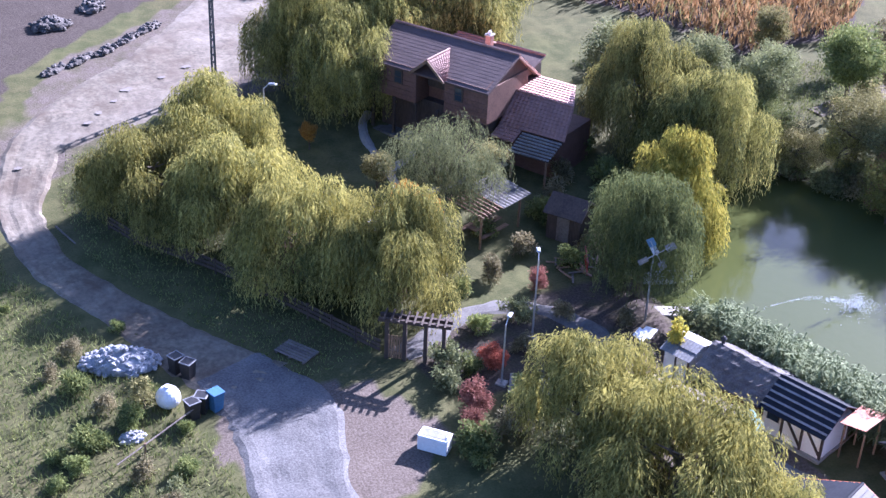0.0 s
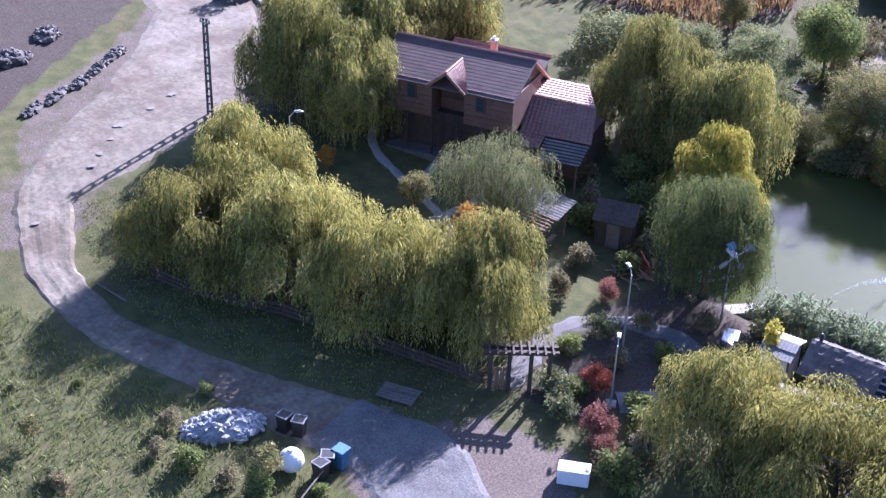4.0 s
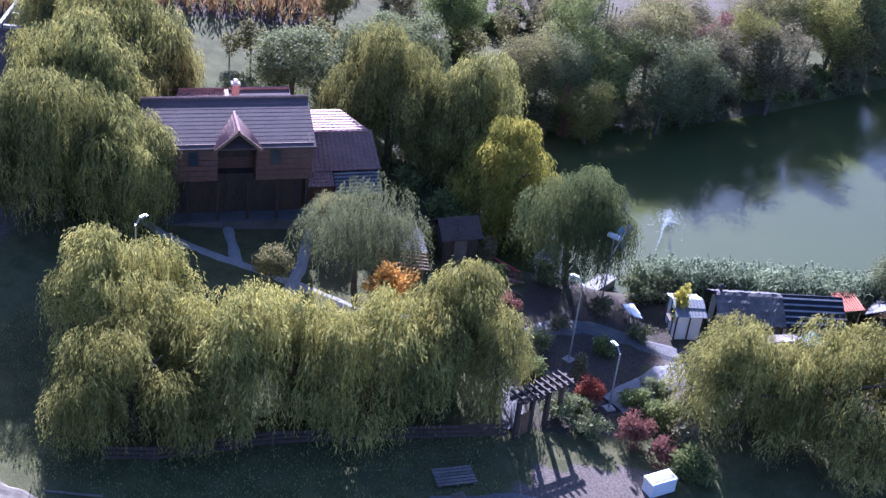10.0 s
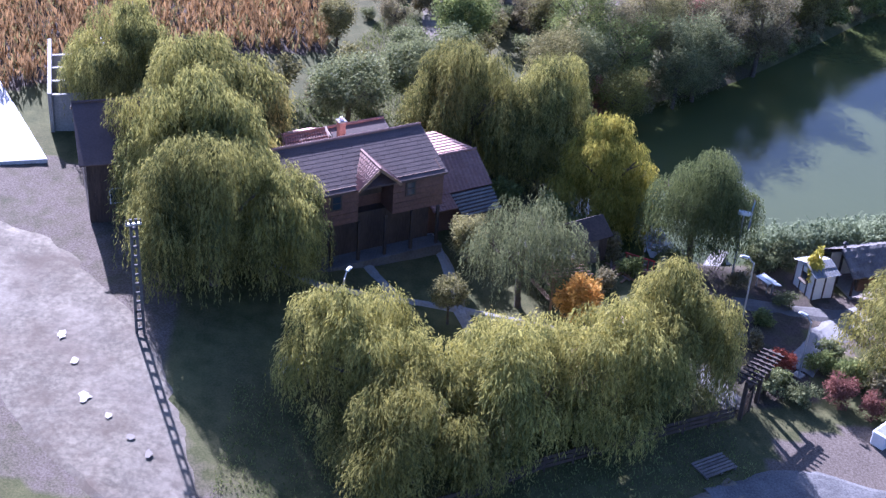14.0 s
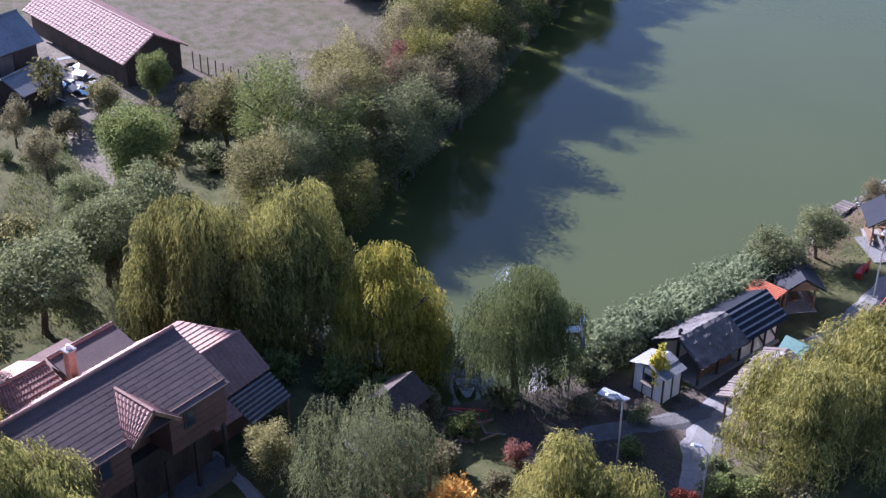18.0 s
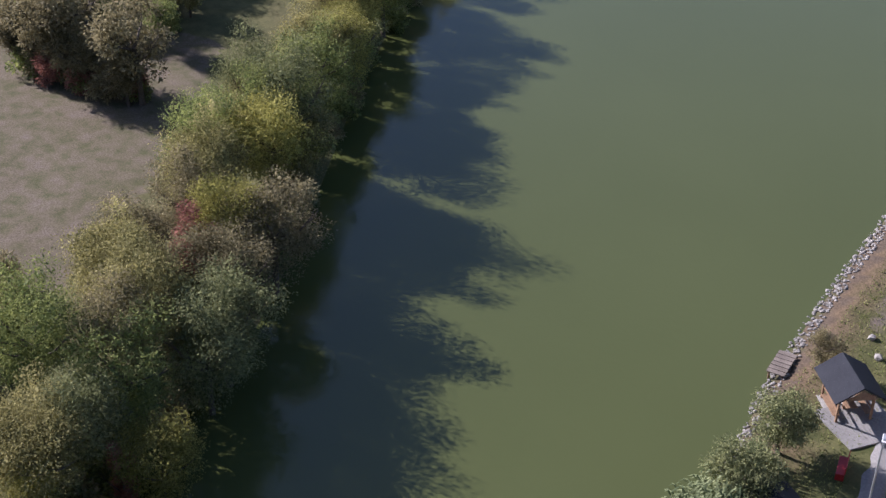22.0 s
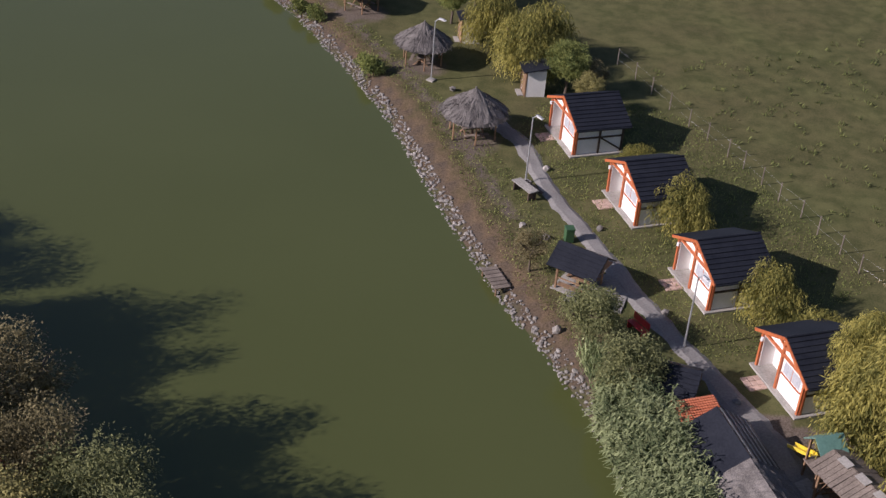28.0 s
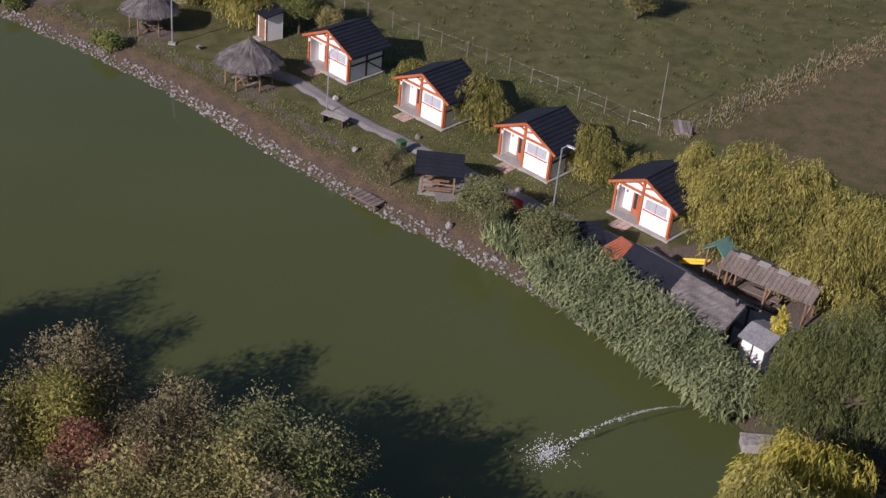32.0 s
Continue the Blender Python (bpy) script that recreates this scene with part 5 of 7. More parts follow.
def gazebo(m, label):
    """Open timber shelter with a dark saddle roof, benches and a table."""
    h = thing("gazebo", m, label, "gazebo", "open shelters on the shore")
    part("floor", box(-1.4, -1.3, -0.25, 1.4, 1.3, 0.08), M_CONCRETE, h)
    for x in (-1.15, 1.15):
        for y in (-1.05, 1.05):
            part("post", beam((x, y, 0.05), (x, y, 2.05), 0.13), M_WOOD, h)
            part("brace", beam((x, y, 1.5), (x * 0.55, y, 2.05), 0.08), M_WOOD, h)
    for y in (-1.05, 1.05):
        part("top_beam", beam((-1.4, y, 2.08), (1.4, y, 2.08), 0.12), M_WOOD, h)
    for s in (-1, 1):
        c = [(-1.75, s * 1.6, 1.9), (1.75, s * 1.6, 1.9), (1.75, 0, 2.95), (-1.75, 0, 2.95)]
        c = c if s < 0 else [c[1], c[0], c[3], c[2]]
        r = part("roof_slope", slab(c, 0.07), M_ROOF, h, "dark roof slope")
        a, b, cc, d = (Vector(v) for v in c)
        n = (b - a).cross(d - a).normalized()
        for i in range(6):
            part("roof_course", slab([a.lerp(d, i / 6) + n * 0.045, b.lerp(cc, i / 6) + n * 0.045, b.lerp(cc, (i + 1) / 6) + n * 0.01, a.lerp(d, (i + 1) / 6) + n * 0.01], 0.025), M_ROOF, r)
        part("bench", box(-1.0, s * 1.0 - 0.2, 0.4, 1.0, s * 1.0 + 0.2, 0.46), M_WOOD, h)
        part("rail", beam((-1.15, s * 1.05, 0.9), (1.15, s * 1.05, 0.9), 0.07), M_WOOD, h)
    for x in (-1.72, 1.72):
        part("gable_board", slab([(x, -1.0, 2.1), (x, 1.0, 2.1), (x, 0, 2.8)], 0.05), M_WOOD, h)
    part("table", box(-0.8, -0.35, 0.70, 0.8, 0.35, 0.76, 0.01), M_WOOD, h)
    part("table_leg", box(-0.1, -0.2, 0.05, 0.1, 0.2, 0.7), M_WOOD, h)
    return h


g1 = gazebo(turned(46.9, 137.4, (0.95, -0.30)) @ Matrix.Scale(0.86, 4), "open timber gazebo with a dark saddle roof beside the bar")
copy_thing(g1, turned(50.4, 127.2, (0.85, -0.5)))["label"] = "open timber gazebo with a dark roof beside the path"
tagged(mesh_object("paved_pad", slab([(*plan(51.4, 128.8), 0.73), (*plan(48.2, 129.6), 0.73), (*plan(47.0, 126.2), 0.73), (*plan(50.0, 125.3), 0.73)], 0.1), M_PATH), "grey paved pad round the gazebo", "paving", kind="structure")


def thatched_shelter(m, label, seed):
    """Round reed umbrella on rough posts with a picnic set below."""
    h = thing("thatched_shelter", m, label, "shelter", "thatched shelters")
    rng = random.Random(seed)
    part("mast", rod((0, 0, -0.2), (0, 0, 3.5), 0.1, 0.07), M_WOOD, h)
    for i in range(6):
        a = math.pi / 3 * i + 0.3
        x, y = math.cos(a) * 1.75, math.sin(a) * 1.75
        part("post", rod((x, y, -0.2), (x, y, 2.15), 0.07, 0.06, 6), M_WOOD, h)
        part("rafter", rod((x * 1.15, y * 1.15, 1.95), (0, 0, 3.2), 0.045, 0.04, 5), M_WOOD, h)
    bm = bmesh.new()
    rings = []
    for k, (r, z) in enumerate(((2.45, 1.85), (2.3, 2.08), (1.75, 2.5), (1.2, 2.86), (0.65, 3.2), (0.16, 3.62))):
        rings.append([bm.verts.new((math.cos(2 * math.pi * i / 42) * r * rng.uniform(0.96, 1.04), math.sin(2 * math.pi * i / 42) * r * rng.uniform(0.96, 1.04), z + rng.uniform(-0.04, 0.04))) for i in range(42)])
    for r0, r1 in zip(rings, rings[1:]):
        for i in range(42):
            bm.faces.new((r0[i], r0[(i + 1) % 42], r1[(i + 1) % 42], r1[i]))
    bm.faces.new(rings[-1])
    under = [bm.verts.new(v.co + Vector((-v.co.x * 0.06, -v.co.y * 0.06, -0.12))) for v in rings[0]]
    tip = bm.verts.new((0, 0, 3.2))
    for i in range(42):
        bm.faces.new((under[i], under[(i + 1) % 42], rings[0][(i + 1) % 42], rings[0][i]))
        bm.faces.new((under[(i + 1) % 42], under[i], tip))
    part("thatch", bm, M_THATCH, h, "grey reed thatch with a ragged rim")
    rg = np.random.default_rng(seed + 300)
    n = 1500
    a, f = rg.uniform(0, 6.283, n), np.sqrt(rg.uniform(0.02, 1.0, n))
    r = 0.2 + 2.2 * f
    q = np.stack([np.cos(a) * r, np.sin(a) * r, 3.66 - 0.62 * r - 0.035 * r * r + rg.uniform(0.0, 0.05, n)], 1)
    way = np.stack([np.cos(a), np.sin(a), -0.75 * np.ones(n)], 1) + rg.normal(size=(n, 3)) * 0.10
    straw = new("straw", quads_mesh("straw", blades(q, way, rg.uniform(0.3, 0.6, n), np.full(n, 0.035), rg), M_THATCH))
    straw.parent = h
    tagged(straw, kind="stuff")
    part("finial", rod((0, 0, 3.5), (0, 0, 3.85), 0.1, 0.05), M_THATCH, h)
    part("table", box(-0.9, -0.4, 0.68, 0.9, 0.4, 0.75, 0.015), M_PLANK, h)
    for x in (-0.7, 0.7):
        part("trestle", beam((x, -0.7, -0.1), (x, 0.15, 0.7), 0.08), M_WOOD, h)
        part("trestle", beam((x, 0.7, -0.1), (x, -0.15, 0.7), 0.08), M_WOOD, h)
    for y in (-0.85, 0.85):
        part("bench", box(-0.9, y - 0.14, 0.38, 0.9, y + 0.14, 0.44, 0.01), M_PLANK, h)
    return h


ts = thatched_shelter(spot(56.6, 109.3, 20, 0.93), "round thatched shelter over a picnic table", 1)
copy_thing(ts, spot(60.35, 98.4, 80, 0.93))["label"] = "round thatched shelter over a picnic table beside a lamp post"
copy_thing(ts, spot(65.6, 88.9, 140, 0.93))["label"] = "round thatched shelter over a picnic table beside the bushes"
copy_thing(ts, at(68.2, 80.6, 30))["label"] = "round thatched shelter at the end of the shore path"


def hut(m, label):
    h = thing("wooden_hut", m, label, "hut", "narrow huts")
    part("wall", box(-0.7, -0.7, -0.2, 0.7, 0.7, 2.0), M_WHITE, h)
    part("roof", slab([(-0.9, -1.0, 2.0), (0.9, -1.0, 2.0), (0.9, 0.9, 2.35), (-0.9, 0.9, 2.35)], 0.08), M_ROOF, h)
    part("door", box(-0.35, -0.75, 0.0, 0.4, -0.70, 1.8), M_WOOD, h, "tan plank door")
    for x in (-0.66, 0.66):
        part("corner_board", beam((x, -0.73, -0.1), (x, -0.73, 2.0), 0.1), M_WOOD, h)
    part("step", box(-0.5, -1.2, -0.2, 0.5, -0.8, 0.08), M_CONCRETE, h)
    return h


h1 = hut(at(51.3, 101.8, 100), "narrow white hut with a tan plank door")
copy_thing(h1, at(55.8, 93.2, 100))
copy_thing(h1, at(61.5, 83.0, 100))


def play_shelter():
    h = thing("play_shelter", turned(40.0, 143.35, (-2.25, 4.4)), "long wooden shelter with a weathered plank roof", "shelter")
    L = 5.0
    for x in (0.1, L / 2, L - 0.1):
        for y in (-0.85, 0.85):
            part("post", rod((x, y, -0.1), (x, y, 2.1), 0.07, seg=7), M_WOOD, h)
        part("cross_beam", rod((x, -1.0, 2.05), (x, 1.0, 2.05), 0.06, seg=6), M_WOOD, h)
        part("brace", beam((x, -0.85, 0.2), (x, 0.85, 1.9), 0.07), M_WOOD, h)
    for s in (-1, 1):
        r = part("roof_slope", slab([(-0.3, s * 1.3, 2.05), (L + 0.3, s * 1.3, 2.05), (L + 0.3, 0, 2.55), (-0.3, 0, 2.55)] if s < 0 else [(L + 0.3, 1.3, 2.05), (-0.3, 1.3, 2.05), (-0.3, 0, 2.55), (L + 0.3, 0, 2.55)], 0.05), M_PLANK, h)
        rng = random.Random(31 + s)
        for i in range(20):
            x = -0.3 + i * (L + 0.6) / 20
            j = rng.uniform(-0.06, 0.06)
            part("roof_plank", slab([(x, s * (1.34 + j), 2.09), (x + 0.26, s * (1.34 + j), 2.09 + rng.uniform(0, 0.03)), (x + 0.26, s * 0.02, 2.59), (x, s * 0.02, 2.59)] if s < 0 else [(x + 0.26, 1.34 + j, 2.09), (x, 1.34 + j, 2.09), (x, 0.02, 2.59), (x + 0.26, 0.02, 2.59)], 0.03), M_PLANK, r)
    for i in range(4):
        part("ridge_patch", slab([(0.3 + i * 1.2, -0.3, 2.60), (1.0 + i * 1.2, -0.3, 2.60), (1.0 + i * 1.2, 0.12, 2.66), (0.3 + i * 1.2, 0.12, 2.66)], 0.03), M_CONCRETE, h, "pale patch on the ridge")
    part("table", box(1.0, -0.3, 0.65, 3.2, 0.3, 0.72), M_PLANK, h)
    for y in (-0.65, 0.65):
        part("bench", box(1.0, y - 0.13, 0.38, 3.2, y + 0.13, 0.44), M_PLANK, h)
    return h


play_shelter()


def slide_tower():
    h = thing("play_tower", at(40.2, 142.4, 20), "wooden play tower with green roof and yellow slide", "play tower")
    for x in (-0.5, 0.5):
        for y in (-0.5, 0.5):
            part("post", beam((x, y, -0.1), (x, y, 2.3), 0.1), M_WOOD, h)
    part("platform", box(-0.6, -0.6, 1.0, 0.6, 0.6, 1.08), M_PLANK, h)
    for s in (-1, 1):
        part("roof_slope", slab([(-0.75, -0.8, 2.2), (0.75, -0.8, 2.2), (0.75, 0, 2.85), (-0.75, 0, 2.85)] if s < 0 else [(0.75, 0.8, 2.2), (-0.75, 0.8, 2.2), (-0.75, 0, 2.85), (0.75, 0, 2.85)], 0.04), M_GREENSHEET, h, "green sheet roof slope")
    for i in range(4):
        part("rung", rod((-0.5, 0.62 + i * 0.1, 0.85 - i * 0.25), (0.5, 0.62 + i * 0.1, 0.85 - i * 0.25), 0.03), M_WOOD, h)
    s = bmesh.new()
    slab([(-0.22, -0.6, 1.05), (-0.22, -2.3, 0.25), (0.22, -2.3, 0.25), (0.22, -0.6, 1.05)], 0.04, s)
    for x in (-0.22, 0.22):
        beam((x, -0.6, 1.12), (x, -2.35, 0.32), 0.05, 0.14, s)
    part("slide", s, M_YELLOWPLASTIC, h, "yellow slide chute")
    return h


slide_tower()
tagged(mesh_object("timber_walk", slab([(*plan(x, y), 0.76) for x, y in ((41.4, 142.8), (39.9, 147.4), (39.1, 146.9), (40.6, 142.3))], 0.1), M_CONCRETE), "pale concrete walk beside the play shelter", "paving", kind="structure")


# ---- furniture of the shore ----
def street_lamp(m, tall, label, arm=0.35, group="lamp posts"):
    h = thing("street_lamp", m, label, "lamp post", group)
    part("foot", box(-0.28, -0.28, -0.2, 0.28, 0.28, 0.08, 0.02), M_CONCRETE, h)
    part("pole", rod((0, 0, 0), (0, 0, tall), 0.055, 0.04), M_GALV, h)
    part("arm", rod((0, 0, tall - 0.05), (arm, 0, tall + 0.28), 0.03), M_GALV, h)
    head = part("lamp_head", box(arm - 0.05, -0.09, tall + 0.24, arm + 0.4, 0.09, tall + 0.32, 0.03), M_GALV, h, "grey lamp head")
    part("lamp_glass", box(arm + 0.02, -0.10, tall + 0.21, arm + 0.5, 0.10, tall + 0.24), M_WHITEPAINT, head)
    return h


l1 = street_lamp(at(52.7, 115.3, 130), 4.6, "thin galvanised lamp post beside the path")
for x, y, a in ((59.6, 101.35, 150), (45.2, 131.9, 120)):
    copy_thing(l1, spot(x, y, a))
street_lamp(at(37.0, 155.7, 60), 5.0, "tall galvanised lamp post in the garden")
street_lamp(at(33.4, 152.9, 40), 3.6, "lamp post rising behind the red shrub")
street_lamp(at(31.2, 180.0, -20), 5.6, "lamp post under the tall willow")
# white bench, with a dark strip behind it for its shadow
for x, y, a in ((52.9, 117.0, 125),):
    b = thing("white_bench", at(x, y, a), "long white slatted bench table on the grass", "bench")
    for i in range(4):
        part("slat", box(-0.95, -0.34 + i * 0.18, 0.62, 0.95, -0.19 + i * 0.18, 0.67), M_CONCRETE, b)
    for xx in (-0.75, 0.75):
        part("leg", box(xx - 0.05, -0.3, 0, xx + 0.05, 0.3, 0.62), M_DARKWOOD, b)
    # dark board on the side away from the sun, modelled as the shadow
    part("seat", box(-0.9, 0.55, 0.36, 0.9, 0.8, 0.42), M_DARKWOOD, b)
gb = thing("litter_bin", at(50.5, 122.2, 10), "green litter bin beside the path", "bin")
part("body", box(-0.26, -0.26, 0, 0.26, 0.26, 0.85, 0.03), M_GREENPLASTIC, gb)
part("lid", box(-0.29, -0.29, 0.85, 0.29, 0.29, 0.95, 0.03), M_GREENPLASTIC, gb)
rb = thing("red_bench", at(47.5, 131.3, 120), "red painted garden bench in the shade", "bench")
part("seat", box(-0.7, -0.2, 0.4, 0.7, 0.2, 0.46, 0.01), M_REDPAINT, rb)
part("backrest", box(-0.7, 0.2, 0.5, 0.7, 0.25, 0.95, 0.01), M_REDPAINT, rb)
for xx in (-0.6, 0.6):
    part("leg", box(xx - 0.04, -0.2, 0, xx + 0.04, 0.22, 0.42), M_REDPAINT, rb)
rng = random.Random(12)
for x, y in ((51.2, 113.5), (48.4, 120.6), (45.6, 129.2), (43.0, 136.9), (51.9, 122.2), (53.3, 121.0), (52.0, 131.6), (57.3, 102.6)):
    bm = bmesh.new()
    bmesh.ops.create_icosphere(bm, subdivisions=1, radius=0.28)
    for v in bm.verts:
        v.co *= rng.uniform(0.7, 1.2)
    o = tagged(mesh_object("garden_stone", bm, M_STONE), "rough grey stone standing on the grass", "stone", "garden stones")
    o.matrix_basis = at(x, y, rng.uniform(0, 360), 1.0, 0.1)

# ---- meadow fence ----
fence = thing("wire_fence", Matrix.Identity(4), "thin pale posts of a wire meadow fence", "fence")
posts = [(44.2, 95.5), (43.1, 97.8), (42.2, 100.2), (41.2, 102.6), (40.2, 105.1), (39.2, 107.0), (38.2, 109.3), (37.4, 110.8), (36.6, 112.9), (35.9, 114.9), (34.9, 116.9), (34.3, 118.8), (33.4, 120.9), (32.8, 123.0), (31.6, 125.0)]
posts += [(29.5 - i * 2.35, 125.9 - i * 0.97) for i in range(9)]
posts = [plan(*p) for p in posts]
for x, y in posts:
    z = gz(x, y)
    part("fence_post", rod((x, y, z - 0.2), (x, y, z + 1.35), 0.04, seg=6), M_PLANK, fence)
for dz in (0.5, 1.2):
    w = bmesh.new()
    for (x0, y0), (x1, y1) in zip(posts, posts[1:]):
        rod((x0, y0, gz(x0, y0) + dz), (x1, y1, gz(x1, y1) + dz), 0.003, seg=3, bm=w)
    part("wire", w, M_GALV, fence)


# ---- stones along the shore ----
def shore_stones():
    rng = random.Random(4)
    kinds = []
    for s in range(6):
        bm = bmesh.new()
        bmesh.ops.create_icosphere(bm, subdivisions=1, radius=0.5)
        for v in bm.verts:
            v.co = Vector((v.co.x * rng.uniform(0.75, 1.2), v.co.y * rng.uniform(0.6, 1.05), v.co.z * rng.uniform(0.5, 0.9)))
        me = bpy.data.meshes.new("stone")
        bm.to_mesh(me)
        bm.free()
        me.materials.append(M_STONE)
        kinds.append(me)
    bank = tagged(new("riprap"), "band of pale rough stones along the waterline", "stone bank", kind="structure")
    line = POND[1:11]
    n = 0
    for (x0, y0), (x1, y1) in zip(line, line[1:]):
        L = math.hypot(x1 - x0, y1 - y0)
        nx, ny = (y1 - y0) / L, -(x1 - x0) / L
        for i in range(int(L * 26)):
            f, off = rng.random(), rng.uniform(-0.25, 0.75)
            x, y = x0 + (x1 - x0) * f - nx * off, y0 + (y1 - y0) * f - ny * off
            if inside(SHORE, np.array([x]), np.array([y]))[0] and off > 0.3:
                x, y = x0 + (x1 - x0) * f + nx * off, y0 + (y1 - y0) * f + ny * off
            s = rng.choice((0.10, 0.14, 0.17, 0.21, 0.29)) * rng.uniform(0.75, 1.2)
            yield x, y, s, rng.uniform(0, 360), rng.choice(kinds), bank


loose, count = [], 0
for x, y, s, a, me, bank in shore_stones():
    z = max(gz(x, y), -0.08)
    m = Matrix.LocRotScale((x, y, z + 0.05), Euler((0.2 * math.sin(a), 0.2 * math.cos(a), radians(a))), (s, s, s))
    if 107 < y < 136 and count < 300:
        count += 1
        o = new("stone", me)
        o.parent, o.matrix_basis = bank, m
    else:
        loose.append((me, m))
bm = bmesh.new()
verts, faces = [], []
for me, m in loose:
    k = len(verts)
    verts += [tuple(m @ v.co) for v in me.vertices]
    faces += [tuple(k + i for i in p.vertices) for p in me.polygons]
bm.free()
me = bpy.data.meshes.new("small_stones")
me.from_pydata(verts, [], faces)
me.materials.append(M_STONE)
o = tagged(new("small_stones", me), kind="stuff")
o.parent = bank


# ---- reeds, corn and grass ----
def blade_field(name, spots, tall, width, lean, mat, label, seed, per=5):
    rng = np.random.default_rng(seed)
    p = np.repeat(np.stack(plan(*np.asarray(spots, float).T), 1), per, axis=0)
    n = len(p)
    z = height(p[:, 0], p[:, 1])
    base = np.stack([p[:, 0] + rng.normal(size=n) * 0.06, p[:, 1] + rng.normal(size=n) * 0.06, np.maximum(z, -0.1)], 1)
    L = rng.uniform(tall[0], tall[1], n)
    start = rng.uniform(0, 0.75, n)
    base[:, 2] += L * start * (per > 1)
    way = np.stack([rng.normal(size=n) * lean, rng.normal(size=n) * lean, np.ones(n)], 1)
    return tagged(new(name, quads_mesh(name, blades(base, way, L * np.where(per > 1, rng.uniform(0.3, 0.5, n), 1.0), width * rng.uniform(0.7, 1.3, n), rng), mat)), label, kind="stuff")


def scatter(poly, count, seed):
    rng = np.random.default_rng(seed)
    poly = np.asarray(poly, float)
    lo, hi = poly.min(0), poly.max(0)
    p = rng.uniform(lo, hi, (count * 4, 2))
    return p[inside(poly, p[:, 0], p[:, 1])][:count]


def cane_bed(name, spots, tall, mat, label, seed, leaves=15):
    """Tall canes: upright stalks with arching leaves set round them, each leaf bent once."""
    rng = np.random.default_rng(seed)
    p = np.stack(plan(*np.asarray(spots, float).T), 1)
    n = len(p)
    L = rng.uniform(*tall, n)
    foot = np.stack([p[:, 0], p[:, 1], np.maximum(height(p[:, 0], p[:, 1]), -0.1)], 1)
    lean = np.stack([rng.normal(size=n) * 0.10, rng.normal(size=n) * 0.10, np.ones(n)], 1)
    got = [blades(foot, lean, L, np.full(n, 0.05), rng)]
    turn = rng.uniform(0, 6.283, n)
    for k in range(leaves):
        f = 0.22 + 0.76 * (k + rng.uniform(0, 0.8, n)) / leaves
        q = foot + lean * (L * f)[:, None]
        a = turn + k * 2.5 + rng.normal(size=n) * 0.5
        out = np.stack([np.cos(a), np.sin(a), np.zeros(n)], 1)
        side = np.stack([-np.sin(a), np.cos(a), np.zeros(n)], 1)
        size = (rng.uniform(0.45, 0.85, n) * (1.15 - 0.5 * f))[:, None]
        wide = size * 0.085
        knee = q + out * size * 0.5 + np.array([0, 0, 1]) * size * rng.uniform(0.2, 0.5, (n, 1))
        tip = knee + out * size * 0.5 + np.array([0, 0, -1]) * size * rng.uniform(0.0, 0.5, (n, 1))
        got.append(np.stack([q - side * wide * 0.5, q + side * wide * 0.5, knee + side * wide, knee - side * wide], 1))
        got.append(np.stack([knee - side * wide, knee + side * wide, tip + side * 0.01, tip - side * 0.01], 1))
    return tagged(new(name, quads_mesh(name, np.concatenate(got), mat)), label, kind="stuff")


cane_bed("reeds", scatter([(48.7, 138.2), (50.8, 138.5), (49.9, 143.5), (49.0, 148.5), (48.1, 153.0), (46.0, 153.6), (46.0, 149.5), (46.6, 144), (47.2, 139.5)], 1150, 41), (1.6, 2.8), M_REED, "tall grey-green canes with arching leaves", 51)
blade_field("reeds_low", scatter([(51.3, 133.5), (50.2, 138.5), (48.6, 139.5), (49.6, 134.5)], 260, 42), (1.0, 1.9), 0.08, 0.35, M_REED, "young reeds among the shore bushes", 52, 6)
blade_field("corn_field", scatter(CORN, 5200, 43), (1.5, 2.3), 0.13, 0.30, M_CORN, "field of dry tan standing corn", 53, 7)


blade_field("green_corn", scatter(CORN, 900, 44), (1.3, 2.2), 0.14, 0.35, M_OLIVE, "still green plants among the dry corn", 54, 7)


def turf(poly, count, seed, tall, mat, name, label):
    p = scatter(poly, count, seed)
    far = (distance(ROAD, p[:, 0], p[:, 1], closed=False) > 2.2) & ~inside(SHORE, *plan(p[:, 0], p[:, 1]))
    return blade_field(name, p[far], tall, 0.05, 0.55, mat, label, seed + 1, 1)


turf([(6, 138), (18, 140), (18, 154), (17, 158), (12, 178), (0, 180), (-4, 150)], 26000, 61, (0.15, 0.55), M_GRASS, "rough_grass", "tall rough grass of the plot beside the road")
turf([(18, 186), (29, 186), (24, 172), (29, 158), (24, 157), (17, 170)], 9000, 63, (0.08, 0.25), M_GRASS, "verge_grass", "grass verge along the road")
turf([(53, 108), (49, 100), (40, 104), (32, 124), (40, 132), (44, 134), (49, 121)], 16000, 65, (0.06, 0.2), M_GRASS, "cabin_lawn", "short lawn round the cabins")
turf([(60, 105), (68, 92), (64, 92), (55, 110), (49, 126), (46, 134), (49, 138), (54, 127)], 9000, 67, (0.06, 0.22), M_GRASS, "bank_grass", "sparse grass on the bank")
turf([(60, 188), (75, 183), (90, 178), (70, 172), (60, 176)], 9000, 69, (0.15, 0.5), M_GRASS, "orchard_grass", "grass behind the house")


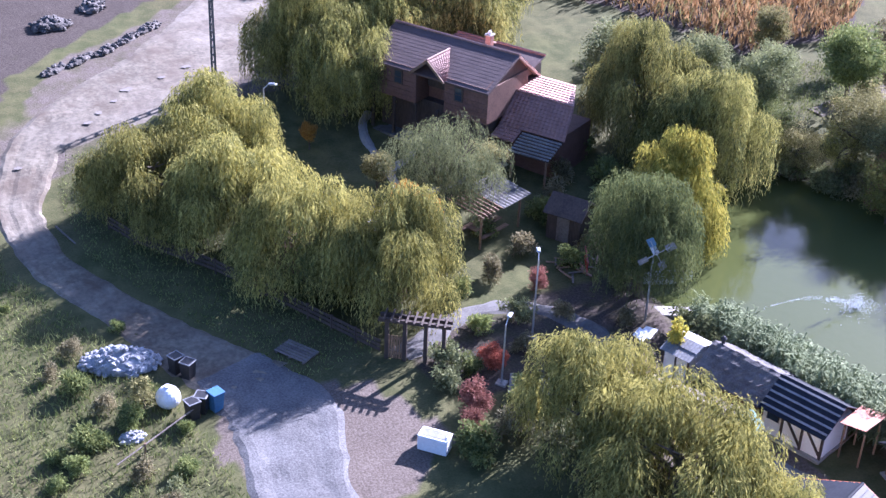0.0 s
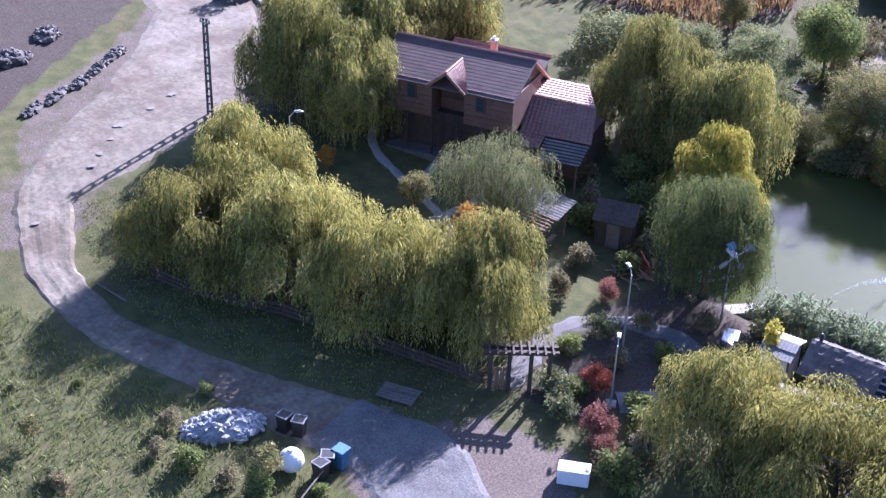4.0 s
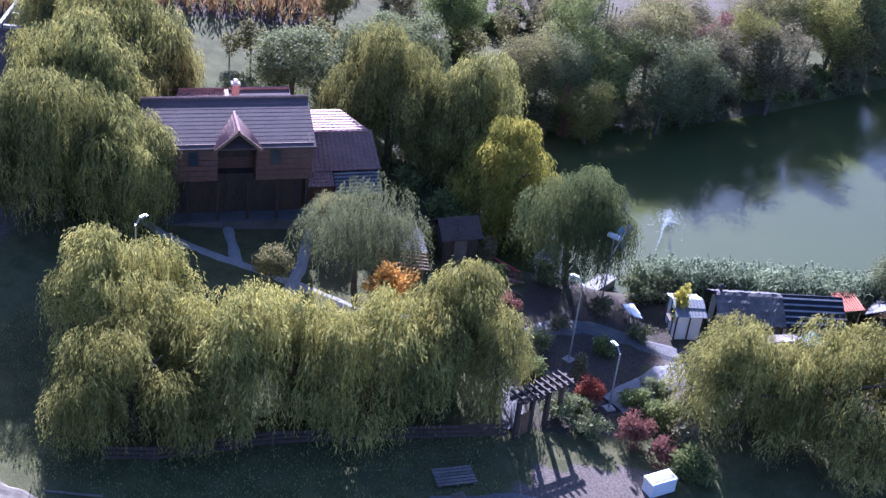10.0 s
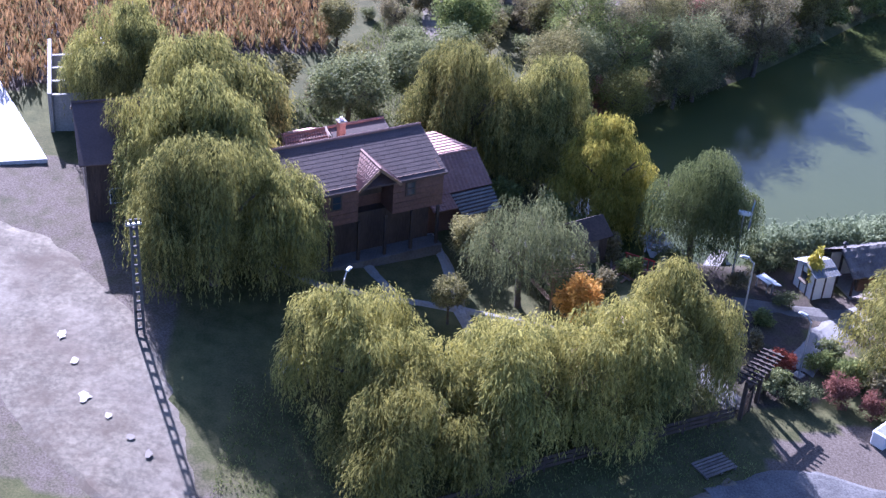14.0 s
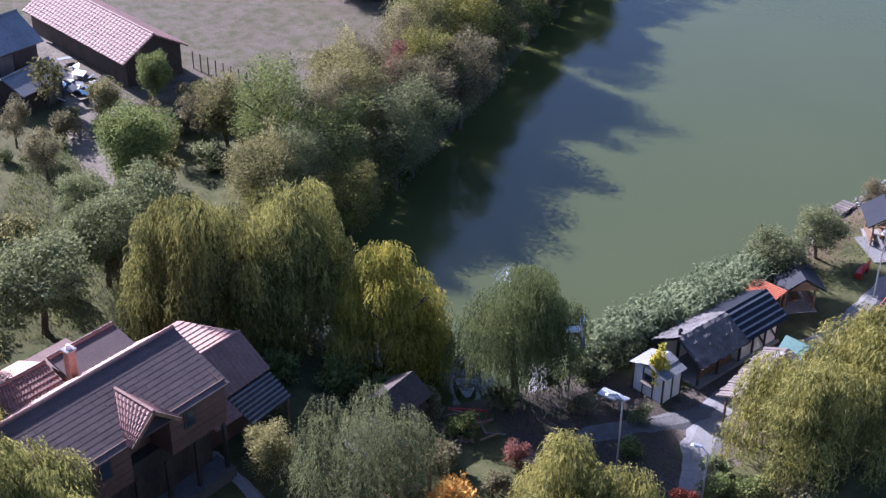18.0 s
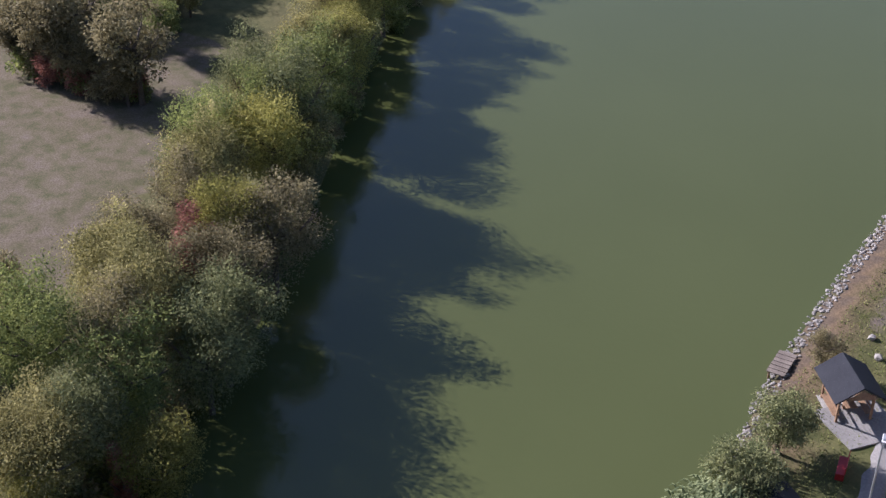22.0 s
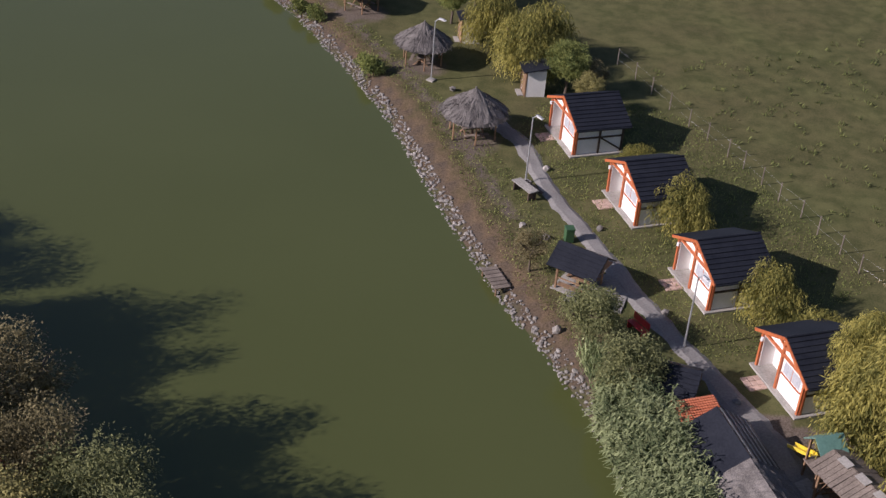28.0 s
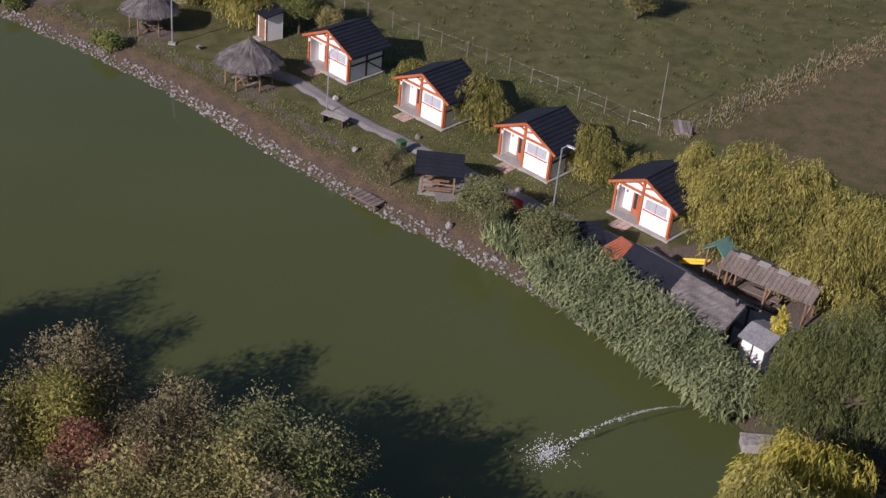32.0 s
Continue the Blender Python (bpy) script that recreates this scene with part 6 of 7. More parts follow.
# ---- pond: boat, turbine, jet ----
def rowing_boat():
    h = thing("rowing_boat", Matrix.Translation((48.4, 157.7, 0.08)) @ Matrix.Rotation(math.atan2(-0.9, 2.6), 4, "Z"), "small white rowing boat moored at the bank", "boat")
    bm, rings = bmesh.new(), []
    for i in range(9):
        t = i / 8
        w = 0.62 * (1 - abs(2 * t - 0.9) ** 2.4 * 0.75) if t < 0.95 else 0.05
        x = -1.5 + 3.0 * t
        lift = 0.12 * (t ** 3)
        rings.append([bm.verts.new((x, w * a, b + lift)) for a, b in ((-1, 0.42), (-0.8, 0.1), (-0.35, -0.1), (0.35, -0.1), (0.8, 0.1), (1, 0.42))])
    for r0, r1 in zip(rings, rings[1:]):
        for k in range(5):
            bm.faces.new((r0[k], r1[k], r1[k + 1], r0[k + 1]))
    bm.faces.new(rings[0]), bm.faces.new(rings[-1][::-1])
    bmesh.ops.solidify(bm, geom=bm.faces[:], thickness=0.04)
    part("hull", bm, M_WHITEPAINT, h)
    for x in (-0.9, 0.0, 0.8):
        part("thwart", box(x - 0.12, -0.5, 0.24, x + 0.12, 0.5, 0.28), M_PLANK, h)
    part("oar", rod((-0.9, 0.2, 0.32), (1.0, 0.35, 0.36), 0.025), M_WOOD, h)
    return h


rowing_boat()


def wind_turbine():
    h = thing("wind_turbine", Matrix.Translation((43.7, 153.8, gz(43.7, 153.8))) @ Matrix.Rotation(radians(-20), 4, "Z"), "small homemade wind turbine with flat grey blades", "wind turbine")
    part("mast", rod((0, 0, -0.2), (0, 0, 4.5), 0.06, 0.05), M_GALV, h)
    part("nacelle", box(-0.15, -0.35, 4.42, 0.15, 0.4, 4.66, 0.03), M_WHITEPAINT, h)
    part("hub", rod((0, -0.35, 4.55), (0, -0.5, 4.55), 0.12, 0.08), M_GALV, h)
    for i in range(4):
        a = math.pi / 2 * i + 0.5
        c, s = math.cos(a), math.sin(a)
        part("blade_arm", rod((0, -0.45, 4.55), (c * 0.95, -0.45, 4.55 + s * 0.95), 0.025), M_GALV, h)
        part("blade", slab([(c * 0.55 - s * 0.2, -0.42, 4.55 + s * 0.55 + c * 0.2), (c * 0.55 + s * 0.2, -0.52, 4.55 + s * 0.55 - c * 0.2), (c * 1.1 + s * 0.2, -0.52, 4.55 + s * 1.1 - c * 0.2), (c * 1.1 - s * 0.2, -0.42, 4.55 + s * 1.1 + c * 0.2)], 0.015), M_BLUE if i == 1 else M_SLATE, h, "flat dull blade")
    return h


wind_turbine()


def water_jet():
    """A thrown jet that falls into the pond, with its splash."""
    h = thing("water_jet", Matrix.Identity(4), "thin white water jet splashing into the pond", "water jet")
    a, b = Vector((49.3, 151.2, 1.3)), Vector((56.8, 150.6, 0.0))
    arc = bmesh.new()
    rng = random.Random(6)
    for i in range(300):
        t = rng.random() ** 0.7
        p = a.lerp(b, t) + Vector((0, 0, 5.2 * t * (1 - t) * 0.6))
        s = 0.03 + 0.09 * t * t
        bmesh.ops.create_icosphere(arc, subdivisions=1, radius=rng.uniform(0.010, 0.024) * (0.7 + t), matrix=Matrix.Translation(p + Vector((rng.gauss(0, s), rng.gauss(0, s), rng.gauss(0, s)))))
    tagged(part("spray", arc, M_SPRAY, h), kind="stuff")
    sp = bmesh.new()
    for i in range(700):
        r = abs(rng.gauss(0, 0.55))
        q = rng.uniform(0, 6.283)
        p = b + Vector((math.cos(q) * r * 1.3, math.sin(q) * r, max(0.0, rng.gauss(0.1, 0.4) * (1 - r * 0.6))))
        bmesh.ops.create_icosphere(sp, subdivisions=1, radius=rng.uniform(0.010, 0.032), matrix=Matrix.Translation(p))
    tagged(part("splash", sp, M_SPRAY, h), kind="stuff")
    return h


water_jet()


# ---- garden and yard ----
def flag_path(line, width, seed, label):
    return strip("path", line, [width] * len(line), M_CONCRETE, 0.08, 0.04, label, "path", across=4, step=0.6, seed=seed)


flag_path([(41.2, 185.2), (39.6, 183.2), (39.0, 180.0), (38.7, 177.2), (37.9, 172.9), (36.8, 168.6), (36.0, 165.6)], 0.75, 11, "pale concrete garden path")
flag_path([(43.9, 180.0), (41.2, 178.4), (38.7, 177.0)], 0.75, 12, "pale path from the porch")
flag_path([(46.6, 174.9), (43.2, 173.8), (40.2, 173.1), (37.9, 172.9)], 0.75, 13, "pale path beside the annex")
flag_path([(37.9, 172.9), (35.4, 172.2), (33.0, 171.5), (31.6, 170.2)], 0.95, 14, "pale path to the hall")
# the drive's dark tone carries the shade that lies on it
strip("garden_road", [(29.6, 157.0), (33.0, 158.6), (36.2, 159.6), (39.2, 158.2), (41.0, 155.0), (40.2, 150.5), (39.8, 147.6)], [1.6, 1.5, 1.4, 1.4, 1.5, 1.5, 1.8], M_POLE, 0.06, 0.15, "grey paved drive through the garden", "path", across=5, seed=15)


def utility_pole():
    h = thing("utility_pole", at(32.4, 192.3, 20), "tall concrete utility pole with rows of holes", "utility pole")
    for y in (-0.17, 0.17):
        part("upright", beam((0, y * 1.15, -0.4), (0, y * 0.8, 6.95), 0.10, 0.14), M_POLE, h)
    for i in range(12):
        part("rung", box(-0.05, -0.17, 0.3 + i * 0.55, 0.05, 0.17, 0.45 + i * 0.55), M_POLE, h)
    part("crossarm", box(-0.06, -0.4, 6.6, 0.06, 0.4, 6.72), M_GALV, h)
    for y in (-0.35, 0.35):
        part("insulator", rod((0, y, 6.72), (0, y, 6.92), 0.05, 0.03), M_POLE, h)
    return h


utility_pole()


def yard_fence():
    h = thing("board_fence", Matrix.Identity(4), "low dark board fence behind the verge", "fence")
    line = [plan(*p) for p in ((19.4, 176.0), (20.2, 173.6), (23.4, 168.6), (26.4, 162.2), (28.6, 157.6))]
    for (x0, y0), (x1, y1) in zip(line, line[1:]):
        L = math.hypot(x1 - x0, y1 - y0)
        n = max(1, round(L / 1.8))
        for i in range(n):
            p, q = [(x0 + (x1 - x0) * f, y0 + (y1 - y0) * f) for f in (i / n, (i + 1) / n)]
            za, zb = gz(*p), gz(*q)
            part("post", beam((*p, za - 0.2), (*p, za + 1.0), 0.11), M_DARKWOOD, h)
            for k in range(3):
                part("board", beam((*p, za + 0.3 + k * 0.27), (*q, zb + 0.3 + k * 0.27), 0.04, 0.2), M_DARKWOOD, h)
    return h


yard_fence()


def gate():
    h = thing("timber_gate", turned(30.0, 156.3, (2.5, -2.0)), "dark timber gateway with a heavy lintel", "gate")
    for x in (-1.5, -0.55, 0.55, 1.5):
        part("post", beam((x, 0, -0.2), (x, 0, 2.5), 0.2), M_DARKWOOD, h)
    for y in (-0.25, 0.25):
        part("lintel", beam((-1.9, y, 2.55), (1.9, y, 2.55), 0.16, 0.2), M_DARKWOOD, h)
    for i in range(9):
        x = -1.6 + i * 0.4
        part("purlin", beam((x, -0.6, 2.7), (x, 0.6, 2.7), 0.09), M_DARKWOOD, h)
    for i in range(6):
        part("paling", box(-1.42 + i * 0.14, -0.05, 0.1, -1.33 + i * 0.14, 0.0, 1.5), M_WOOD, h)
    part("gate_rail", beam((-1.45, 0.02, 1.3), (-0.6, 0.02, 1.3), 0.07), M_WOOD, h)
    part("gate_rail", beam((-1.45, 0.02, 0.4), (-0.6, 0.02, 0.4), 0.07), M_WOOD, h)
    return h


gate()


def dining_hall():
    h = thing("dining_hall", turned(30.2, 165.8, (0.6, -0.8)), "low hall with red tiled roof hidden under willows", "building")
    L, W = 4.6, 1.75
    part("wall", box(-L + 0.3, -W + 0.3, -0.4, L - 0.3, W - 0.3, 2.2), M_BROWNWALL, h)
    for s in (-1, 1):
        c = [(-L, s * (W + 0.3), 2.1), (L, s * (W + 0.3), 2.1), (L, 0, 3.2), (-L, 0, 3.2)]
        c = c if s < 0 else [c[1], c[0], c[3], c[2]]
        r = part("roof_slope", slab(c, 0.1), M_TILE, h)
        part("roof_tiles", pantile_sheet(c, 30, 8), M_TILE, r, "faded red clay tiles")
    part("ridge", rod((-L, 0, 3.24), (L, 0, 3.24), 0.1, seg=6), M_TILE, h)
    part("chimney", box(1.6, -0.3, 2.6, 2.1, 0.2, 3.9), M_CONCRETE, h)
    for i in range(7):
        part("post", beam((-L + 0.3 + i * 1.43, -W - 0.1, -0.4), (-L + 0.3 + i * 1.43, -W - 0.1, 2.1), 0.12), M_DARKWOOD, h)
    return h


dining_hall()


def dark_shed():
    h = thing("garden_shed", at(45.2, 164.6, -60), "small dark wooden shed under the willows", "shed")
    part("wall", box(-1.1, -1.0, -0.2, 1.1, 1.0, 1.9), M_DARKWOOD, h)
    for s in (-1, 1):
        c = [(-1.3, s * 1.3, 1.8), (1.3, s * 1.3, 1.8), (1.3, 0, 2.7), (-1.3, 0, 2.7)]
        part("roof_slope", slab(c if s < 0 else [c[1], c[0], c[3], c[2]], 0.08), M_DARKWOOD, h)
    part("door", box(-0.4, -1.04, 0.0, 0.4, -1.0, 1.6), M_PLANK, h)
    return h


dark_shed()


def barbecue_shelter():
    h = thing("barbecue_shelter", turned(40.6, 167.0, (0.9, 0.35)), "open timber shelter with a sagging metal roof", "shelter")
    for x in (-1.9, 1.9):
        for y in (-1.0, 1.0):
            part("post", rod((x, y, -0.2), (x, y, 2.2), 0.08), M_WOOD, h)
    for y in (-1.0, 1.0):
        part("beam", rod((-2.2, y, 2.2), (2.2, y, 2.2), 0.07), M_WOOD, h)
    part("roof", pantile_sheet([(-0.4, -1.5, 2.2), (2.4, -1.5, 2.2), (2.4, 1.4, 2.65), (-0.4, 1.4, 2.65)], 9, 3, 0.05), M_POLE, h, "dark sagging roof sheet")
    for i in range(6):
        part("rafter", beam((-2.2 + i * 0.36, -1.4, 2.25), (-2.2 + i * 0.36, 1.4, 2.6), 0.07), M_WOOD, h, "bare rafter")
    part("table", box(-1.5, -0.4, 0.68, 1.0, 0.4, 0.75), M_WOOD, h)
    for y in (-0.8, 0.8):
        part("bench", box(-1.5, y - 0.15, 0.38, 1.0, y + 0.15, 0.44), M_WOOD, h)
    return h


barbecue_shelter()
rail = thing("red_railing", at(44.0, 160.9, 60), "short red painted railing at the bank", "railing")
for i in range(6):
    part("baluster", beam((-0.9 + i * 0.36, 0, 0), (-0.9 + i * 0.36, 0, 0.85), 0.05), M_REDPAINT, rail)
part("top_rail", beam((-1.0, 0, 0.88), (1.0, 0, 0.88), 0.07), M_REDPAINT, rail)
pn = thing("solar_panel", at(42.1, 152.7, 30), "pale tilted panel on a short post", "panel")
part("post", rod((0, 0, -0.1), (0, 0, 0.9), 0.04), M_GALV, pn)
part("plate", slab([(-0.45, -0.3, 0.85), (0.45, -0.3, 0.85), (0.45, 0.3, 1.05), (-0.45, 0.3, 1.05)], 0.04), M_WHITEPAINT, pn)
sg = thing("notice_board", at(29.2, 182.6, 115), "blank pale notice board on two posts", "sign")
for x in (-0.7, 0.7):
    part("post", beam((x, 0, -0.1), (x, 0, 2.0), 0.07), M_PLANK, sg)
part("board", box(-0.85, -0.05, 0.9, 0.85, -0.01, 1.9), M_WHITEPAINT, sg)

# ---- roadside clutter ----
fz = thing("chest_freezer", at(27.6, 149.6, -50), "discarded white chest freezer on bare earth", "freezer")
part("body", box(-0.75, -0.4, 0.02, 0.75, 0.4, 0.8, 0.04), M_WHITEPAINT, fz)
lid = part("lid", box(-0.77, -0.42, 0.8, 0.77, 0.42, 0.88, 0.03), M_WHITEPAINT, fz)
part("lid_panel", box(-0.6, -0.28, 0.88, 0.6, 0.28, 0.895), M_SLATE, lid)
tank = thing("water_tank", at(16.8, 157.6), "white rounded plastic water tank", "tank")
bm = bmesh.new()
bmesh.ops.create_uvsphere(bm, u_segments=20, v_segments=12, radius=0.62)
for v in bm.verts:
    v.co.z = v.co.z * 1.05 if v.co.z > 0 else v.co.z * 0.9
for v in bm.verts:
    v.co.z += 0.56
part("body", bm, M_WHITEPAINT, tank)
part("cap", rod((0, 0, 1.18), (0, 0, 1.27), 0.16), M_WHITEPAINT, tank)


def bin_thing(x, y, turn, mat, label, closed):
    h = thing("wheelie_bin", at(x, y, turn), label, "bin", "bins beside the gravel")
    bm = bmesh.new()
    bmesh.ops.create_cone(bm, segments=4, cap_ends=True, radius1=0.34, radius2=0.44, depth=1.0, matrix=Matrix.Translation((0, 0, 0.52)) @ Matrix.Rotation(math.pi / 4, 4, "Z"))
    part("body", bm, mat, h)
    part("rim", box(-0.34, -0.34, 1.0, 0.34, 0.34, 1.05, 0.01), M_SLATE if not closed else mat, h)
    if closed:
        part("lid", box(-0.35, -0.36, 1.05, 0.35, 0.34, 1.12, 0.02), mat, h)
    else:
        part("opening", box(-0.27, -0.27, 1.05, 0.27, 0.27, 1.056), M_BLACK, h)
    for s in (-0.22, 0.22):
        part("wheel", rod((s - 0.03, 0.3, 0.1), (s + 0.03, 0.3, 0.1), 0.1, seg=10), M_BLACK, h)
    return h


bin_thing(18.1, 160.2, 20, M_BLACK, "open black bin beside the rubble", False)
bin_thing(18.5, 159.5, 35, M_BLACK, "open black bin at the road edge", False)
bin_thing(17.6, 156.3, 10, M_BLACK, "open black bin beside the white tank", False)
bin_thing(18.2, 156.6, 50, M_BLACK, "open black bin between tank and blue bin", False)
bin_thing(18.9, 156.5, 15, M_BLUE, "closed blue bin at the gravel edge", True)


def heap(name, x, y, rx, ry, rz, count, size, mat, label, turn, seed):
    """A pile of broken stones, each its own piece."""
    rng = random.Random(seed)
    h = thing(name, at(x, y, turn), label, "rubble")
    kinds = []
    for _ in range(5):
        bm = bmesh.new()
        bmesh.ops.create_icosphere(bm, subdivisions=1, radius=1)
        for v in bm.verts:
            v.co = Vector((v.co.x * rng.uniform(0.7, 1.2), v.co.y * rng.uniform(0.5, 0.9), v.co.z * rng.uniform(0.35, 0.75)))
        me = bpy.data.meshes.new("stone")
        bm.to_mesh(me)
        bm.free()
        me.materials.append(mat)
        kinds.append(me)
    for i in range(count):
        r, a = math.sqrt(rng.random()), rng.uniform(0, 6.283)
        o = new("stone", rng.choice(kinds))
        o.parent = h
        s = rng.uniform(0.6, 1.3) * size
        o.matrix_basis = Matrix.LocRotScale((math.cos(a) * r * rx, math.sin(a) * r * ry, rz * (1 - r) ** 0.7 * rng.uniform(0.75, 1.0) + 0.03), Euler((rng.uniform(-0.6, 0.6), rng.uniform(-0.6, 0.6), rng.uniform(0, 6))), (s, s, s))
    core = bmesh.new()
    bmesh.ops.create_uvsphere(core, u_segments=14, v_segments=8, radius=1)
    for v in core.verts:
        v.co = Vector((v.co.x * rx * 0.92, v.co.y * ry * 0.92, max(-0.1, v.co.z) * rz * 0.72))
    part("core", core, mat, h)
    return h


M_PALESTONE = surface("pale_broken_concrete", (0.21, 0.215, 0.22), (0.40, 0.405, 0.41), 0.9, 5, 1.0, 0.3, vary=0.25)
M_DARKSTONE = surface("dark_field_stone", (0.05, 0.045, 0.04), (0.15, 0.135, 0.12), 0.9, 5, 1.0, 0.3, vary=0.3)
heap("rubble_heap", 15.7, 162.0, 2.1, 1.25, 1.05, 260, 0.2, M_PALESTONE, "heap of pale broken concrete beside the road", -25, 1)
heap("rubble_heap", 14.4, 155.9, 0.6, 0.5, 0.4, 30, 0.16, M_PALESTONE, "small grey rubble pile in the grass", 0, 2)
for k, (x, y) in enumerate(((23.2, 200.2), (25.6, 201.6), (28.0, 203.0), (30.4, 204.9), (32.6, 206.8))):
    heap("stone_row", x, y, 1.5, 0.5, 0.35, 34, 0.2, M_DARKSTONE, "row of dark field stones beside the road", 38, 10 + k)
heap("stone_row", 26.0, 210.2, 1.7, 1.2, 0.8, 60, 0.3, M_DARKSTONE, "dark heap of stones and timber", 10, 21)
heap("stone_row", 30.4, 213.6, 1.5, 1.0, 0.6, 45, 0.3, M_DARKSTONE, "dark heap of stones above the road", 60, 22)
heap("gravel_heap", 46.9, 213.6, 2.4, 1.5, 1.1, 90, 0.2, M_DARKSTONE, "low heap of dark earth and gravel on the yard", 20, 23)
pal = thing("timber_pallet", at(24.5, 159.4, -62), "weathered slatted pallet lying on the verge", "pallet")
for i in range(6):
    part("slat", box(-1.0, -0.62 + i * 0.22, 0.12, 1.0, -0.46 + i * 0.22, 0.16), M_PLANK, pal)
for x in (-0.9, 0, 0.9):
    part("bearer", box(x - 0.05, -0.62, 0.0, x + 0.05, 0.64, 0.12), M_PLANK, pal)
bp2 = thing("barrier_pole", Matrix.Identity(4), "pale barrier pole resting over the grass", "barrier")
za, zb = gz(*plan(13.2, 153.6)), gz(*plan(17.9, 156.2))
part("pole", rod((*plan(13.0, 153.7), za + 0.55), (*plan(17.9, 156.2), zb + 0.75), 0.04), M_PLANK, bp2)
for x, y in ((17.9, 156.2), (14.6, 154.5)):
    x, y = plan(x, y)
    part("post", beam((x, y, gz(x, y) - 0.1), (x, y, gz(x, y) + 0.7), 0.09), M_WOOD, bp2)
fp = thing("fallen_pole", at(16.8, 176.2, -80), "pale pole lying on the verge", "pole")
part("pole", rod((-1.3, 0, 0.08), (1.3, 0, 0.12), 0.06, 0.05), M_PLANK, fp)


# ---- buildings behind ----
def barn(m, L, W, E, R, wall_mat, roof_mat, label, tiles=True):
    """x along the ridge, y across."""
    h = thing("barn", m, label, "barn")
    part("wall", box(0, -W / 2, -0.5, L, W / 2, E), wall_mat, h)
    for s in (-1, 1):
        c = [(-0.4, s * (W / 2 + 0.5), E - 0.15), (L + 0.4, s * (W / 2 + 0.5), E - 0.15), (L + 0.4, 0, R), (-0.4, 0, R)]
        c = c if s < 0 else [c[1], c[0], c[3], c[2]]
        r = part("roof_slope", slab(c, 0.1), roof_mat, h)
        if tiles:
            part("roof_tiles", pantile_sheet(c, int(L * 2.2), 10), roof_mat, r)
    for x in (0.05, L - 0.05):
        part("gable", slab([(x, -W / 2, E - 0.1), (x, W / 2, E - 0.1), (x, 0, R - 0.1)], 0.1), wall_mat, h)
    part("ridge", rod((-0.4, 0, R + 0.03), (L + 0.4, 0, R + 0.03), 0.1, seg=6), roof_mat, h)
    for i in range(int(L / 1.6)):
        part("wall_board", box(0.4 + i * 1.6, -W / 2 - 0.05, -0.3, 0.75 + i * 1.6, -W / 2, E - 0.2), wall_mat, h)
    part("door", box(L * 0.6, -W / 2 - 0.08, -0.3, L * 0.6 + 1.3, -W / 2 - 0.05, E - 0.5), M_PLANK, h, "grey plank door")
    return h


yb = barn(turned(44.2, 198.4, (1.9, -7.0)), 9.0, 7.0, 4.2, 6.2, M_DARKWOOD, M_SHINGLE, "large dark-roofed barn behind the yard", False)
yb.matrix_basis = turned(44.2, 198.4, (1.9, -7.0)) @ Matrix.Translation((0, 3.5, 0))
for x in (1.2, 5.4):
    w = part("window", box(x, -3.56, 1.2, x + 0.8, -3.5, 2.2), M_WHITEPAINT, yb)
    part("window_pane", box(x + 0.06, -3.58, 1.26, x + 0.74, -3.56, 2.14), M_GLASS, w)
barn(turned(95.0, 167.0, (13.5, 4.6)), 15, 5.0, 2.4, 4.0, M_DARKWOOD, M_TILE, "long dark plank barn with a red tiled roof")
barn(turned(97.0, 186.5, (4.2, -8.2)), 9, 5.0, 2.4, 4.0, M_DARKWOOD, M_SLATE, "grey-roofed plank barn in the far yard", False)
barn(turned(93.0, 179.5, (2.6, -3.6)), 4, 3.0, 1.8, 2.6, M_DARKWOOD, M_SLATE, "small grey-roofed shed in the far yard", False)
tagged(mesh_object("yard_slab", slab([(48.4, 201.4, 4.22), (49.6, 197.0, 4.12), (60.5, 202.6, 4.42), (63.0, 207.0, 4.5), (55.0, 205.6, 4.4), (51.6, 203.2, 4.3)], 0.3), M_PALESLAB), "pale concrete yard slab beside the garage", "paving", kind="structure")


def garage():
    """x along the front wall, y towards the yard, z up; a low sheet roof falls to the front."""
    h = thing("garage", spot(51.9, 203.8, math.degrees(math.atan2(0.95, -0.30))), "long brown-walled garage with a grey sheet roof", "garage")
    L, D, E = 11.0, 5.5, 2.5
    part("wall", box(0, -D, -0.4, L, 0, E), M_BROWNWALL, h, "brown boarded garage wall")
    for i in range(22):
        part("wall_board", box(i * 0.5 + 0.01, 0.0, -0.2, i * 0.5 + 0.47, 0.035 + 0.01 * (i % 2), E - 0.1), M_BROWNWALL, h)
    part("corner_post", beam((0.0, 0.03, -0.2), (0.0, 0.03, E), 0.16), M_PLANK, h)
    roof = [(L + 0.4, 0.5, E), (-0.6, 0.5, E), (-0.6, -D - 0.3, E + 0.7), (L + 0.4, -D - 0.3, E + 0.7)]
    r = part("roof", slab(roof, 0.08), M_SLATE, h, "grey sheet roof")
    part("roof_sheet", pantile_sheet(roof, 30, 3, 0.03), M_SLATE, r)
    part("fascia", beam((-0.6, 0.53, E - 0.04), (L + 0.4, 0.53, E - 0.04), 0.05, 0.16), M_WHITEPAINT, h, "pale eaves board")
    part("end_fascia", beam((-0.63, 0.5, E - 0.04), (-0.63, -D - 0.3, E + 0.66), 0.05, 0.16), M_WHITEPAINT, h)
    for k in range(2):
        part("gate_leaf", box(-0.06, -2.4 - k * 1.5, 0.0, 0.0, -1.0 - k * 1.5, 2.3), M_GALV if k else M_CONCRETE, h, "pale sheet gate leaf")
    return h


